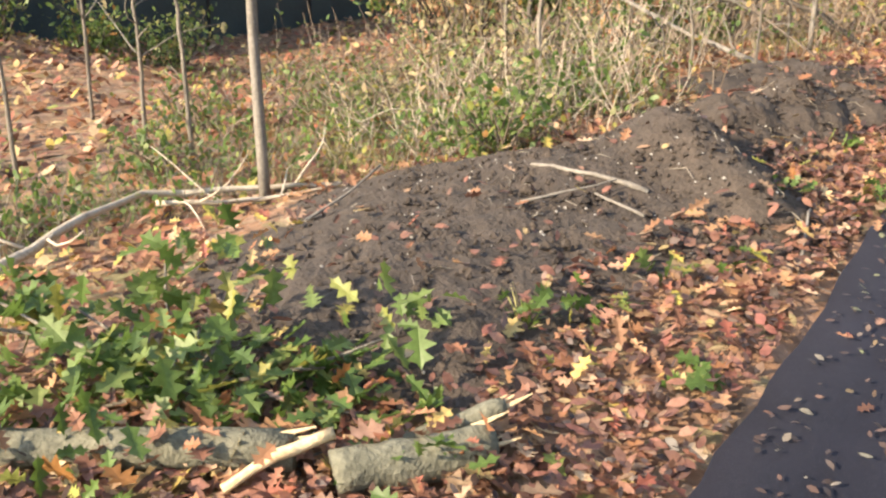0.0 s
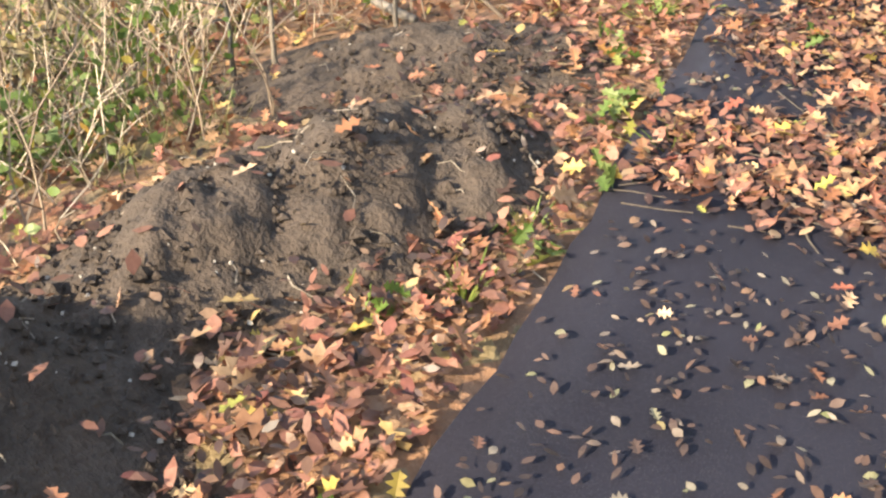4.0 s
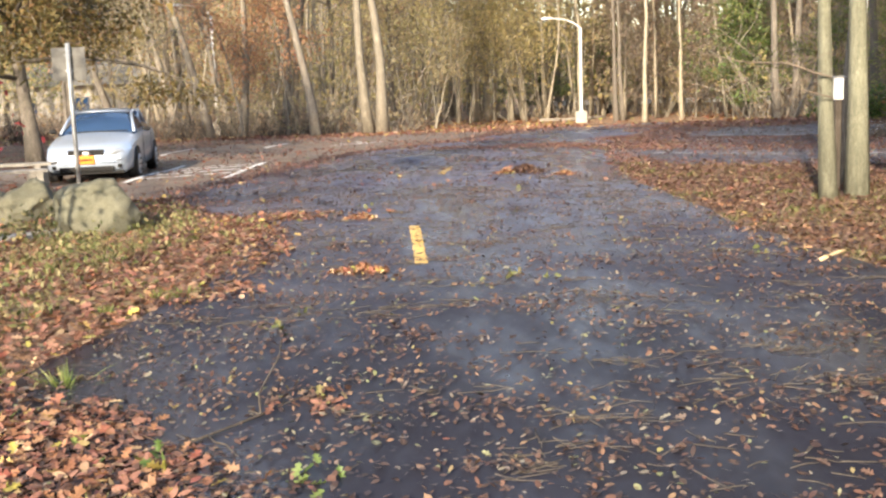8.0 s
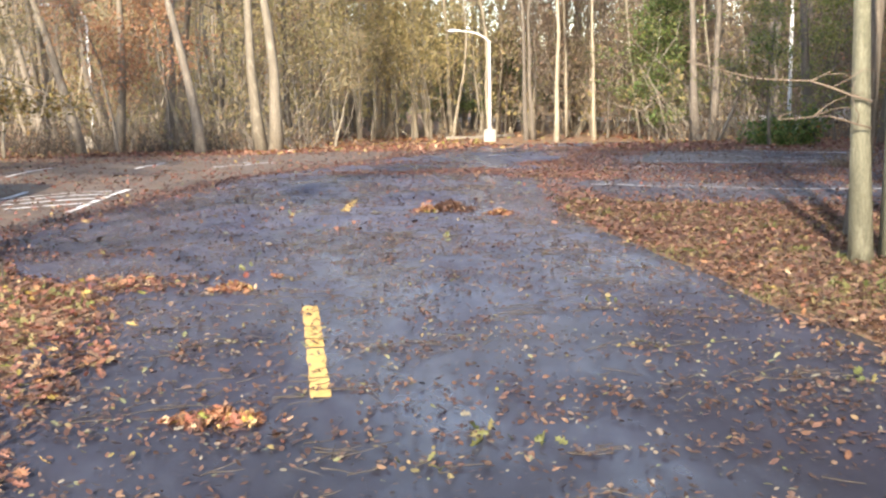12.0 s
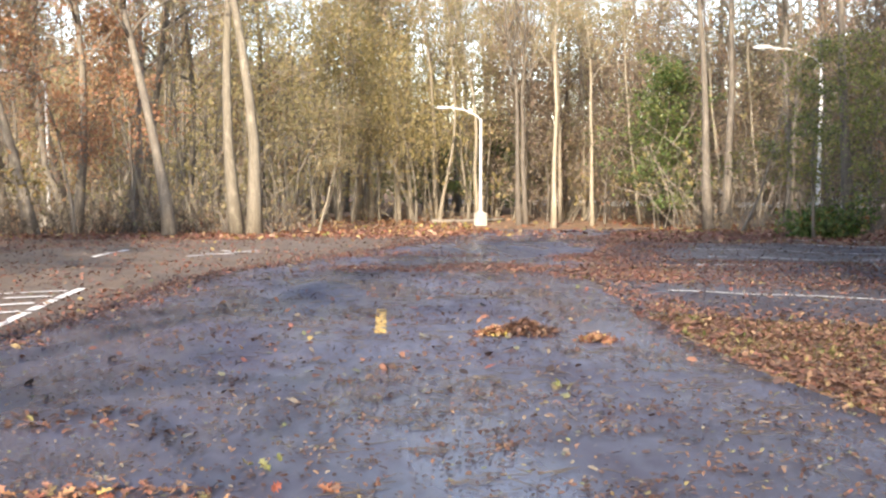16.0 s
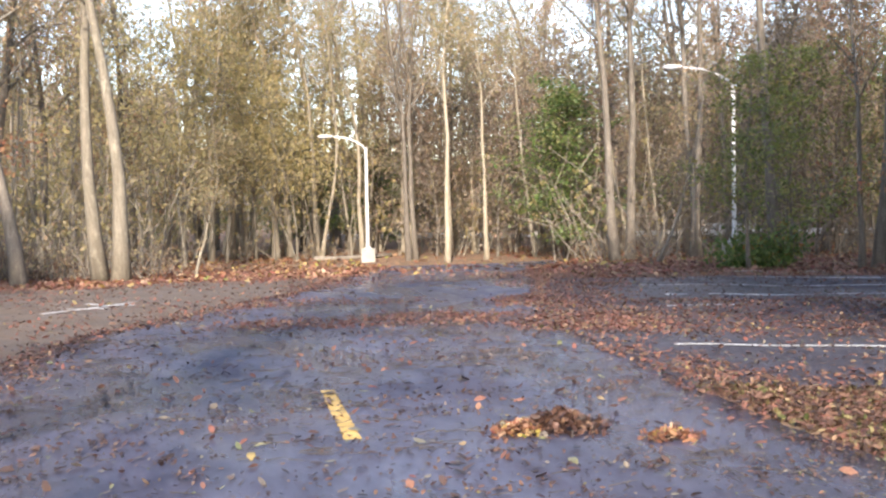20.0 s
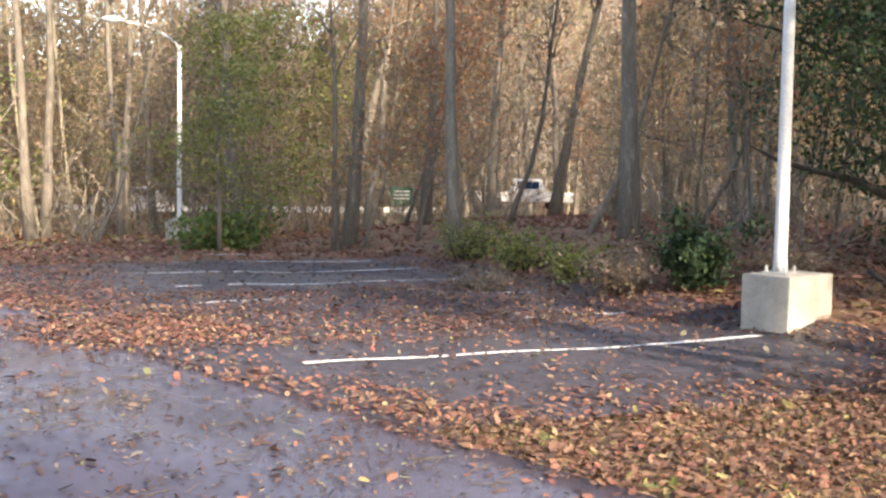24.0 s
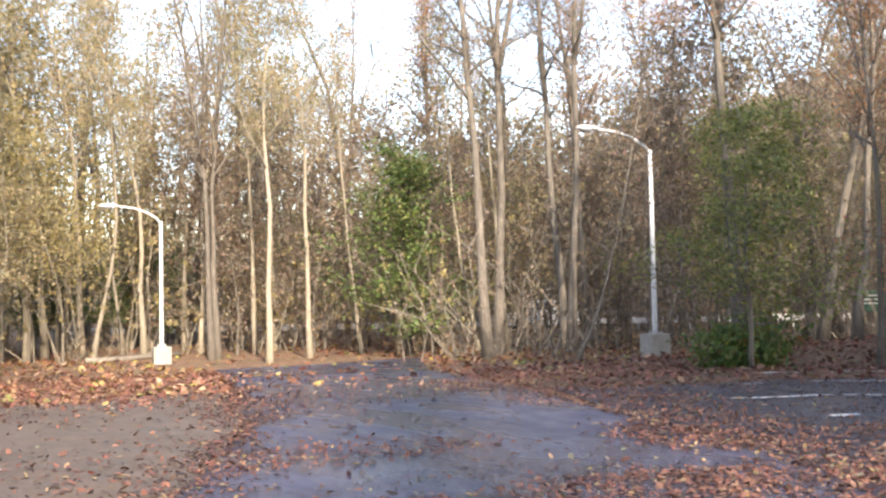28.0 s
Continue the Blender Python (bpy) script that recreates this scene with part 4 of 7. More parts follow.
for mat, bits in FAR.items():
    heap("wood_mass" if "bark" in mat else "leaf_mass", *joined(bits), M[mat], slim)
# unseen trees added behind and beside the walk for the shade they cast
plant("spreading_oak", 8.4, 0.8, 1.0, wide=1.0)
for x, y in ((6.9, -2.2), (7.6, -7.0)):
    plant("oak_b", x, y, 1.0, wide=1.1)
# added out of view to shade the bays and the east wood
for x, y in ((12.5, 1.5), (15.0, 4.5), (18.0, 2.0), (20.5, 6.0), (17.5, 8.0), (22.0, 10.0), (14.0, -3.0), (19.0, -2.0), (10.2, 4.8)):
    plant("oak_b", x, y, random.uniform(0.9, 1.1), wide=1.0)
# added out of view towards the sun, to shade building and retaining wall
for x, y in ((-22.2, 4.0), (-25.5, 6.8)):
    plant("spreading_oak", x, y, 1.0, wide=1.1)
for x, y in ((-26.0, 7.0), (-29.0, 11.5), (-32.0, 6.0), (-24.5, 3.5), (-19.8, -1.5), (-21.5, 1.5)):
    plant("oak_b", x, y, random.uniform(0.8, 1.0))
# more unseen trees, added to close the surroundings and give shade
for kind, x, y in (("oak_b", 7, -12), ("oak_a", 9, -4), ("oak_b", 8.5, 2.5), ("oak_a", 7.2, -0.5), ("oak_b", 11.5, 7.0), ("oak_a", 12, -1), ("oak_b", 15, 8), ("oak_a", 13, 3), ("oak_b", 15, -6), ("oak_a", 4, -24), ("bare", -27, -2), ("oak_b", -36, 14), ("bare", -30, 30)):
    plant(kind, x, y, random.uniform(0.9, 1.1))


# ---- undergrowth and the far wood ----
def thicket(name, spots, height, twigs, mat, leaf_mat, leaves, size, label, rng, kind="stuff", thick=0.007):
    """Many crooked twigs rising from the given spots, with a few leaves on them."""
    wood, tips = [], []
    for x, y in spots:
        z = float(surface(x, y)) - 0.03
        for _ in range(twigs):
            a, h = rng.uniform(0, 6.28), height * rng.uniform(0.4, 1.2)
            line = wander(rng, (x + rng.normal(0, 0.15), y + rng.normal(0, 0.15), z), (0.45 * math.cos(a), 0.45 * math.sin(a), 1.0), h, 4, 0.22)
            wood.append(tube(line, np.linspace(thick, thick * 0.35, 5), 3, False))
            tips += [line[2], line[3], line[4]]
            b = wander(rng, line[rng.integers(1, 4)], (math.cos(a + 2), math.sin(a + 2), 0.7), h * 0.45, 2, 0.3)
            wood.append(tube(b, np.linspace(thick * 0.6, thick * 0.3, 3), 3, False))
            tips += [b[1], b[2]]
    ob = tagged(heap(name, *joined(wood), M[mat]), label, "undergrowth", kind=kind)
    if leaves:
        tips = np.array(tips)
        at = tips[rng.integers(0, len(tips), leaves)] + rng.normal(0, 0.06, (leaves, 3))
        heap("leaf_mass", *blades(rng, at, size), M[leaf_mat], ob)
    return ob


rng = np.random.default_rng(11)


def thinned(x, y):
    """The wood, but for a gap through which the far road shows."""
    return wooded(x, y) and abs((x + 1.5) * 0.53 - (y - 13.4) * 0.848) > 1.6



def spots_in(n, x0, x1, y0, y1, test):
    out = []
    while len(out) < n:
        x, y = rng.uniform(x0, x1), rng.uniform(y0, y1)
        if test(x, y):
            out.append((x, y))
    return out


thicket("undergrowth", spots_in(330, -24, 30, 40, 66, wooded), 1.1, 3, "bark", "brown_crown", 8000, 0.12, "tangled bare brush on the floor of the wood", rng, thick=0.014)
thicket("undergrowth", spots_in(520, 12, 40, 6, 40, thinned), 1.3, 3, "bark", "dun_crown", 6000, 0.11, "tangled brown brush under the trees", rng, thick=0.012)
thicket("undergrowth", spots_in(300, -20, -3.5, 36, 46, lambda x, y: y > 37 and (x < -9 or y > 41)), 1.3, 4, "dark_bark", "dun_crown", 3000, 0.11, "dark brush with dun leaves at the edge of the wood", rng, thick=0.013)

thicket("sapling_thicket", spots_in(330, 15, 46, 8, 52, thinned), 5.2, 2, "bark", "dun_crown", 12000, 0.13, "thicket of thin bare saplings in the wood", rng, thick=0.026)
thicket("sapling_thicket", spots_in(130, -22, 24, 46, 70, wooded), 5.4, 2, "pale_bark", "gold_crown", 9000, 0.17, "thicket of thin saplings with a few yellow leaves", rng, thick=0.028)
thicket("sapling_thicket", spots_in(60, -10, 2.0, 41, 50, wooded), 4.2, 2, "bark", "yellow_crown", 2200, 0.14, "thin grey saplings at the edge of the car park", rng, thick=0.022)

trunks, at = [], []
for n in range(620):
    a = rng.uniform(-1.25, 1.5)
    d = rng.uniform(62, 120)
    x, y = 4 + d * math.sin(a), 8 + d * math.cos(a)
    h = rng.uniform(9, 19)
    base = np.array([x, y, float(land(x, y)) - 0.3])
    line = wander(rng, base, (rng.normal(0, 0.05), rng.normal(0, 0.05), 1), h, 4, 0.05)
    trunks.append(tube(line, np.linspace(rng.uniform(0.10, 0.26), 0.03, 5), 4, False))
    for _ in range(3):
        s = line[rng.integers(2, 5)]
        b = rng.uniform(0, 6.28)
        limb = wander(rng, s, (math.cos(b), math.sin(b), 0.9), rng.uniform(2, 4), 2, 0.2)
        trunks.append(tube(limb, [0.05, 0.035, 0.015], 3, False))
        at += [limb[1], limb[2]]
    at += [line[1] * (1, 1, 0.5)]
far = tagged(heap("far_woods", *joined(trunks), M["bark"]), "far leafless and brown autumn wood", "woods", kind="stuff")
at = np.array(at)
for mat, n in (("brown_crown", 26000), ("yellow_crown", 40000), ("orange_crown", 10000)):
    q = at[rng.integers(0, len(at), n)] + rng.normal(0, 1.3, (n, 3)) * (1, 1, 0.9)
    q = q[q[:, 2] > -0.4]
    heap("leaf_mass", *blades(rng, q, 0.36, slim=True), M[mat], far)
for mat, n, low, top, a0, a1 in (("gold_crown", 30000, 0.5, 9.0, -0.3, 0.25), ("dun_crown", 50000, -0.5, 13.0, 0.24, 0.8), ("yellow_crown", 14000, -0.5, 11.0, 0.24, 0.8), ("brown_crown", 22000, 4.0, 15.0, -1.25, -0.2), ("dun_crown", 60000, -0.5, 16.0, 0.4, 1.6), ("dun_crown", 60000, 6.0, 25.0, 0.72, 1.6), ("bark", 16000, 4.0, 23.0, 0.72, 1.6), ("dun_crown", 16000, -0.5, 9.0, -1.25, -0.2),
                                 ("bark", 22000, -0.5, 12.0, 0.35, 1.6), ("yellow_crown", 18000, 5.0, 14.0, -1.25, -0.2), ("yellow_crown", 9000, 5.0, 14.0, 0.25, 0.9), ("green_crown", 9000, -0.5, 5.0, -1.25, 1.55)):
    a, d = rng.uniform(a0, a1, n), rng.uniform(64, 115, n)
    q = np.stack([4 + d * np.sin(a), 8 + d * np.cos(a), low + rng.uniform(0, 1, n) ** 1.2 * (top - low)], 1)
    heap("leaf_mass", *blades(rng, q, 0.40, slim=True), M[mat], far)

# distant wooded rise that closes the view
a = np.linspace(0, 2 * np.pi, 1201)
r = 150.0
tops = 9.5 + 8 * ease(0.3, 0.55, a) + 14 * ease(0.66, 0.9, a) * (1 - ease(1.9, 2.4, a)) + 2.5 * wave(a * 9, a * 0, 1.0) + 1.6 * wave(a * 40, a * 0, 1.0, 3) + 1.0 * wave(a * 150, a * 0, 1.0, 5) + 2.2 * np.random.rand(1201)
tops[-1] = tops[0]
bx, bz = np.meshgrid(a, np.linspace(0, 1, 6), indexing="ij")
heap_ob = sheet("backdrop", 6 + r * np.sin(bx), 10 + r * np.cos(bx), -3 + bz * (tops[:, None] + 3), grainy("distant_brown_wood", (0.10, 0.086, 0.074), (0.22, 0.19, 0.16), 0.25, 0.95, 2.2, 0.0, stretch=(1, 1, 0.35)))
tagged(heap_ob, "far brown wooded rise", "backdrop", kind="structure")

# ---- fallen leaves ----
def spread(x0, x1, y0, y1, per_m2, weight):
    """Points in a rectangle, kept by a weight between 0 and 1."""
    n = int((x1 - x0) * (y1 - y0) * per_m2)
    x, y = rng.uniform(x0, x1, n), rng.uniform(y0, y1, n)
    keep = rng.uniform(0, 1, n) < weight(x, y)
    return x[keep], y[keep]


def on_tar(x, y):
    u = (x - 4.75) * STALL[0] + (y - 19.87) * STALL[1]
    v = (x - 4.75) * ACROSS[0] + (y - 19.87) * ACROSS[1]
    return ((x > left_edge(y)) & (x < right_edge(y))) | ((u > -2.2) & (u < 6.0) & (v > -2.6) & (v < 12.0) & (x > right_edge(y) - 0.4))


def lay(name, xy, size, mat, label, lobes, lift=0.035, flat=0.75):
    x, y = xy
    tar = on_tar(x, y)
    z = surface(x, y) + np.where(tar, 0.034 + 0.004 * wave(x, y, 0.5, 9), 0.0) + rng.uniform(0.004, 1.0, len(x)) ** 2 * np.where(tar, lift * 0.5, lift) + np.where(tar, 0.008, 0.022)
    V, F = blades(rng, np.stack([x, y, z], 1), size, lobes, flat)
    return tagged(heap(name, V, F, M[mat]), label, "fallen leaves", kind="stuff")


DRIFTS = [  # x, y, length along x, along y, weight
    (-1.45, 0.6, 1.05, 1.05, 1.0), (-1.9, 1.95, 0.7, 0.6, 1.0), (-2.35, 2.75, 0.7, 0.5, 1.0), (-1.5, -0.6, 1.2, 0.9, 0.75), (-0.9, -0.2, 0.7, 0.7, 0.5), (-0.9, -2.2, 1.7, 0.5, 1.0), (-1.9, -4.55, 0.22, 0.28, 0.9), (-2.9, 3.2, 0.5, 0.7, 1.0), (-2.25, 6.1, 0.75, 0.42, 0.9), (-2.1, 8.2, 0.5, 1.6, 0.9), (-2.0, 10.9, 0.8, 0.45, 0.9),
    (2.2, 24.0, 2.4, 1.0, 0.9), (5.2, 22.6, 1.4, 1.2, 0.9), (6.2, 26.0, 1.6, 1.4, 0.8), (1.8, 27.5, 2.0, 0.8, 0.4),
    (0.1, 11.1, 0.9, 0.16, 0.6), (0.86, 9.15, 0.7, 0.12, 0.6), (-0.8, 6.85, 0.16, 0.12, 0.9), (0.55, 6.2, 0.5, 0.2, 0.5), (-0.98, 10.5, 0.14, 0.1, 0.9), (-0.9, 3.1, 0.3, 0.25, 0.5), (-2.2, 12.9, 0.5, 0.3, 0.4),
    (3.2, 13.5, 0.8, 3.0, 0.10), (2.6, 7.5, 1.0, 1.4, 0.25), (4.1, 18.5, 0.4, 1.6, 0.5), (9.5, 33.0, 3.0, 2.5, 0.8), (7.6, 30.0, 1.5, 1.5, 0.7), (4.5, 33.0, 1.8, 2.5, 0.35), (-4.2, 20.0, 1.0, 2.5, 0.25), (-4.8, 14.4, 0.5, 0.6, 0.6),
]


def drift(x, y):
    w = np.zeros(len(x))
    for cx, cy, a, b, k in DRIFTS:
        r = ((x - cx) / a) ** 2 + ((y - cy) / b) ** 2 + 0.35 * wave(x, y, 2.1, cx)
        w = np.maximum(w, k * np.clip(1.5 - r, 0, 1) ** 1.5)
    strip = (x < -2.42 - 0.18 * y + 0.08 * wave(y, x, 2.0)) & (y > -0.75) & (y < 2.25)
    return np.where(strip, 0.025, w)


def verge(x, y):
    """Leaves on the natural ground, few on bare soil."""
    h = heaped(x, y)
    bare = np.where(h > 0.035, 0.045, np.where(h > 0.0, 0.4, 1.0))
    patch = np.clip(0.95 + 0.5 * wave(x, y, 1.1, 6), 0.7, 1)
    clean = (x > left_edge(y) - 0.05) & (x < left_edge(y) + 0.3) & (y < 2.3)
    return np.where(on_tar(x, y) | clean, 0, patch * bare)


near = lambda x, y: np.where(on_tar(x, y), drift(x, y), verge(x, y))
lay("leaf_crumbs", spread(-3.4, -1.2, -9.5, -2.6, 700, lambda x, y: verge(x, y) * 0.8), 0.045, "wet_debris", "dark leaf crumbs among the fallen leaves", False, 0.05, 0.5)
lay("curled_leaves", spread(-3.6, 0.4, -9.5, 2.6, 26, lambda x, y: near(x, y)), 0.115, "pale_litter", "large pale curled leaves on top of the fallen leaves", True, 0.06, 0.35)
lay("leaf_crumbs", spread(-3.4, 0.8, -2.6, 3.0, 900, lambda x, y: np.where(on_tar(x, y), drift(x, y), 0.3)), 0.042, "wet_debris", "fine brown leaf crumbs under the fallen leaves", False, 0.02, 0.7)
lay("fallen_leaves", spread(-5.0, 0.8, -9.5, 3.0, 210, lambda x, y: near(x, y) * np.where(x < -3.6, 0.75, 1)), 0.085, "litter", "thick layer of brown and orange fallen oak leaves", True, 0.05, 0.6)
lay("fallen_leaves", spread(-3.6, 0.6, -9.5, 3.0, 520, lambda x, y: near(x, y)), 0.066, "red_litter", "small red-brown leaves packed along the asphalt", False, 0.035, 0.65)
lay("fallen_leaves", spread(-5.6, -0.6, 3.0, 14.0, 70, near), 0.09, "litter", "orange and brown fallen leaves on the verge", True, 0.05, 0.6)
lay("fallen_leaves", spread(-5.6, -0.6, 3.0, 14.0, 210, near), 0.08, "dull_shaded_litter", "dark brown fallen leaves on the verge", True, 0.05, 0.6)
lay("fallen_leaves", spread(-5.6, -0.6, 3.0, 14.0, 150, near), 0.08, "red_litter", "red-brown fallen leaves on the verge", True, 0.05, 0.6)
# shade of the right-hand trees is partly put into this leaf colour
lay("fallen_leaves", spread(3.0, 8.0, 4.0, 18.5, 300, lambda x, y: near(x, y) * ((x < right_edge(y)) | (x > right_edge(y) + 0.07))), 0.08, "dull_shaded_litter", "dull red-brown fallen leaves under the trees, colour darkened for shade", True, 0.05, 0.6)
lay("fallen_leaves", spread(2.9, 4.4, 4.0, 12.5, 30, lambda x, y: near(x, y) * ((x < right_edge(y)) | (x > right_edge(y) + 0.07))), 0.085, "litter", "yellow and orange leaves along the asphalt edge", True, 0.05, 0.6)
lay("fallen_leaves", spread(-16, -4.8, -9, 14.5, 70, lambda x, y: verge(x, y)), 0.14, "litter", "bright brown leaves covering the slope", False, 0.05, 0.6)
lay("fallen_leaves", spread(-0.9, 6.0, 14.5, 29, 420, lambda x, y: np.where(on_tar(x, y), drift(x, y), 0)), 0.068, "red_litter", "drift of wet red-brown leaves on the asphalt", False, 0.035, 0.85)


def bays(x, y):
    v = (x - 4.75) * ACROSS[0] + (y - 19.87) * ACROSS[1]
    u = (x - 4.75) * STALL[0] + (y - 19.87) * STALL[1]
    cover = np.interp(v + 0.25 * wave(x, y, 1.7), [-2.6, -2.1, -1.7, -0.2, 0.3, 0.9, 1.5, 4.2, 4.8, 5.6, 6.4, 7.0, 8.2, 9.6, 12], [1, 0.6, 0.12, 0.07, 0.10, 0.22, 0.85, 0.85, 0.4, 0.7, 0.25, 0.05, 0.05, 0.06, 0.2])
    cover = np.maximum(cover, np.interp(u, [-2.4, -0.9, 0.0], [1, 0.7, 0]) * 0.9)
    cover = np.maximum(cover, np.interp(u, [4.9, 5.6], [0, 1]))
    return np.where((u > -2.4) & (v > -3.2) & (v < 14), cover, np.where(on_tar(x, y), drift(x, y), 1.0)) * np.where(x < right_edge(y) - 0.2, drift(x, y), 1)


lay("fallen_leaves", spread(3.2, 16, 12, 36, 210, bays), 0.070, "red_litter", "red-brown leaves lying thick over the parking bays", False, 0.035, 0.85)
# darker leaf share replaces some of the shade beside the bays
lay("fallen_leaves", spread(3.2, 16, 12, 36, 170, lambda x, y: bays(x, y) * np.clip(0.7 + wave(x, y, 0.8, 2), 0.3, 1)), 0.072, "dull_shaded_litter", "brown leaves lying over the parking bays", False, 0.04, 0.8)
lay("fallen_leaves", spread(-13, 4, 14, 39, 60, lambda x, y: np.where(on_tar(x, y), 0.06, np.clip(0.45 + 0.5 * wave(x, y, 0.5, 3), 0.15, 1) * np.where((x > -9.5) & (y < 36) & (y > 27), 0.5, 0.55))), 0.10, "red_litter", "scattered brown leaves on the old car park", False, 0.04, 0.7)
lay("fallen_leaves", spread(-16, 8, 34, 47, 50, lambda x, y: np.where(on_tar(x, y), 0.15, np.clip((y - 33 + 0.25 * x) / 5, 0, 1))), 0.12, "red_litter", "bank of red-brown leaves at the edge of the wood", False, 0.06, 0.6)
lay("fallen_leaves", spread(-20, 34, 36, 66, 11, lambda x, y: np.where(on_tar(x, y), 0.1, 1)), 0.22, "litter", "leaves on the floor of the wood", False, 0.06, 0.6)
lay("fallen_leaves", spread(9, 34, 4, 38, 24, lambda x, y: np.where(on_tar(x, y), 0, 1)), 0.17, "red_litter", "brown leaves on the bank under the trees", False, 0.06, 0.6)
# single leaves and scraps on the driveway
road_w = lambda x, y: np.where((x > left_edge(y) + 0.05) & (x < right_edge(y) - 0.05), np.clip(0.55 + 0.5 * wave(x, y, 1.3, 8), 0.15, 1), 0)
lay("road_leaves", spread(-3.5, 5.0, -10, 26, 20, road_w), 0.062, "road_leaf", "single flattened leaves on the wet asphalt", True, 0.012, 0.92)
lay("road_scraps", spread(-3.5, 5.0, -10, 26, 260, lambda x, y: road_w(x, y) ** 1.5), 0.036, "road_leaf", "small scraps of leaf and twig on the asphalt", False, 0.006, 0.95)
lay("road_leaves", spread(-9, 12, 13, 46, 5, lambda x, y: np.where(on_tar(x, y), 1, 0.6)), 0.11, "road_leaf", "pale single leaves on the asphalt", False, 0.012, 0.9)


# ragged patches of wet debris on the driveway
def patches(n, y0, y1, per, size):
    cx, cy = rng.uniform(-2.6, 3.6, n), y0 + (y1 - y0) * rng.uniform(0, 1, n) ** 1.2
    a, b = rng.uniform(0.06, 0.42, n), rng.uniform(0.03, 0.15, n)
    k = rng.integers(0, n, n * per)
    x, y = cx[k] + rng.normal(0, 1, n * per) * a[k], cy[k] + rng.normal(0, 1, n * per) * b[k]
    keep = (x > left_edge(y) + 0.05) & (x < right_edge(y) - 0.05)
    return x[keep], y[keep]


lay("road_debris", patches(420, -3, 24, 24, 0.04), 0.048, "wet_debris", "ragged patches of wet brown leaf debris", False, 0.02, 0.8)
lay("road_debris", patches(460, -2, 15, 22, 0.04), 0.040, "dull_shaded_litter", "ragged patches of dull leaf scraps on the asphalt", False, 0.015, 0.8)
lay("road_debris", patches(340, -2, 14, 24, 0.04), 0.038, "road_leaf", "broken pale leaves in patches on the asphalt", False, 0.015, 0.8)
x, y = patches(260, -3, 24, 9, 0.1)
bits = []
for px_, py_ in zip(x, y):
    q = np.array([px_, py_, road_z(px_, py_) + 0.012])
    a = rng.normal(0.2, 0.7)
    d = rng.uniform(0.03, 0.13) * np.array([math.cos(a), math.sin(a), rng.normal(0, 0.06)])
    bits.append(tube([q - d, q + d * 0.1 + rng.normal(0, 0.008, 3) * (1, 1, 0.2), q + d], [0.0035, 0.003, 0.002], 3, False))
tagged(heap("twig_scraps", *joined(bits), M["dark_bark"]), "short dark twigs scattered over the asphalt", "twigs", kind="stuff")

# a small heap of leaves beside the centre line
for cx, cy, a, b, top, n, label in ((1.66, 16.15, 0.17, 0.12, 0.12, 620, "heap of wet brown leaves on the asphalt"), (1.35, 16.1, 0.10, 0.08, 0.07, 160, "small clump of orange leaves on the asphalt"),
                                    (2.3, 15.65, 0.10, 0.07, 0.06, 140, "small clump of brown leaves on the asphalt"), (-0.8, 6.85, 0.13, 0.06, 0.06, 150, "small clump of orange leaves on the asphalt"), (-0.98, 10.5, 0.10, 0.06, 0.06, 110, "small clump of tan leaves on the asphalt")):
    dx, dy = rng.normal(0, 1, (2, n))
    zz = top * np.exp(-0.5 * (dx ** 2 + dy ** 2)) * rng.uniform(0.3, 1.2, n)
    p = np.stack([cx + dx * a, cy + dy * b, np.array([road_z(cx, cy)]) + 0.012 + zz], 1)
    tagged(heap("leaf_pile", *blades(rng, p, 0.075, True, 0.3), M["wet_debris" if n > 400 else "litter"]), label, "leaf pile", kind="stuff")

# debris along the seam between the driveway and the old car park
y = rng.uniform(12.5, 37, 9000)
x = left_edge(y) + rng.normal(0, 0.55, 9000) * np.clip(0.6 + 0.6 * wave(y, y * 0, 0.9, 2), 0.15, 1.2)
lay("seam_debris", (x[:6500], y[:6500]), 0.06, "wet_debris", "brown leaf debris along the seam of the asphalt", False, 0.02, 0.8)
lay("seam_debris", (x[6500:], y[6500:]), 0.07, "red_litter", "scattered red-brown leaves along the seam of the asphalt", False, 0.02, 0.8)
x, y = spread(-9.5, 3, 14, 37, 46, lambda x, y: np.clip(0.35 + 0.6 * wave(x, y, 0.7, 5), 0.05, 1) * (x < left_edge(y)))
lay("seam_debris", (x, y), 0.055, "wet_debris", "brown leaf debris scattered over the old car park", False, 0.015, 0.85)

bay_w = lambda x, y: on_tar(x, y) * (x > right_edge(y)) * np.clip(0.55 + 0.5 * wave(x, y, 1.1, 3), 0.1, 1)
lay("bay_scraps", spread(3.4, 14, 12, 34, 90, bay_w), 0.042, "road_leaf", "small pale scraps of leaf on the parking bays", False, 0.01, 0.9)
lay("bay_scraps", spread(3.4, 14, 12, 34, 60, bay_w), 0.05, "wet_debris", "dark scraps of leaf on the parking bays", False, 0.01, 0.9)
lay("verge_crumbs", spread(3.0, 8.5, 4.0, 19.0, 260, lambda x, y: 0.9 * ~on_tar(x, y)), 0.05, "wet_debris", "dark leaf crumbs under the leaves of the verge", False, 0.03, 0.7)
lay("fallen_leaves", spread(-15.4, -6.5, 7.5, 16.5, 170, lambda x, y: np.where((x < -13.7) & (y > 10.4) & (y < 11.4), 0, 1)), 0.10, "red_litter", "red-brown leaves covering the slope below the terrace", False, 0.05, 0.7)
lay("road_scraps", spread(-2.6, 3.5, -9.8, -1.0, 110, road_w), 0.036, "road_leaf", "small pale scraps of leaf on the near asphalt", False, 0.008, 0.9)
lay("road_leaves", spread(-2.6, 3.5, -9.8, -1.0, 22, road_w), 0.06, "litter", "single brown leaves on the near asphalt", True, 0.012, 0.85)

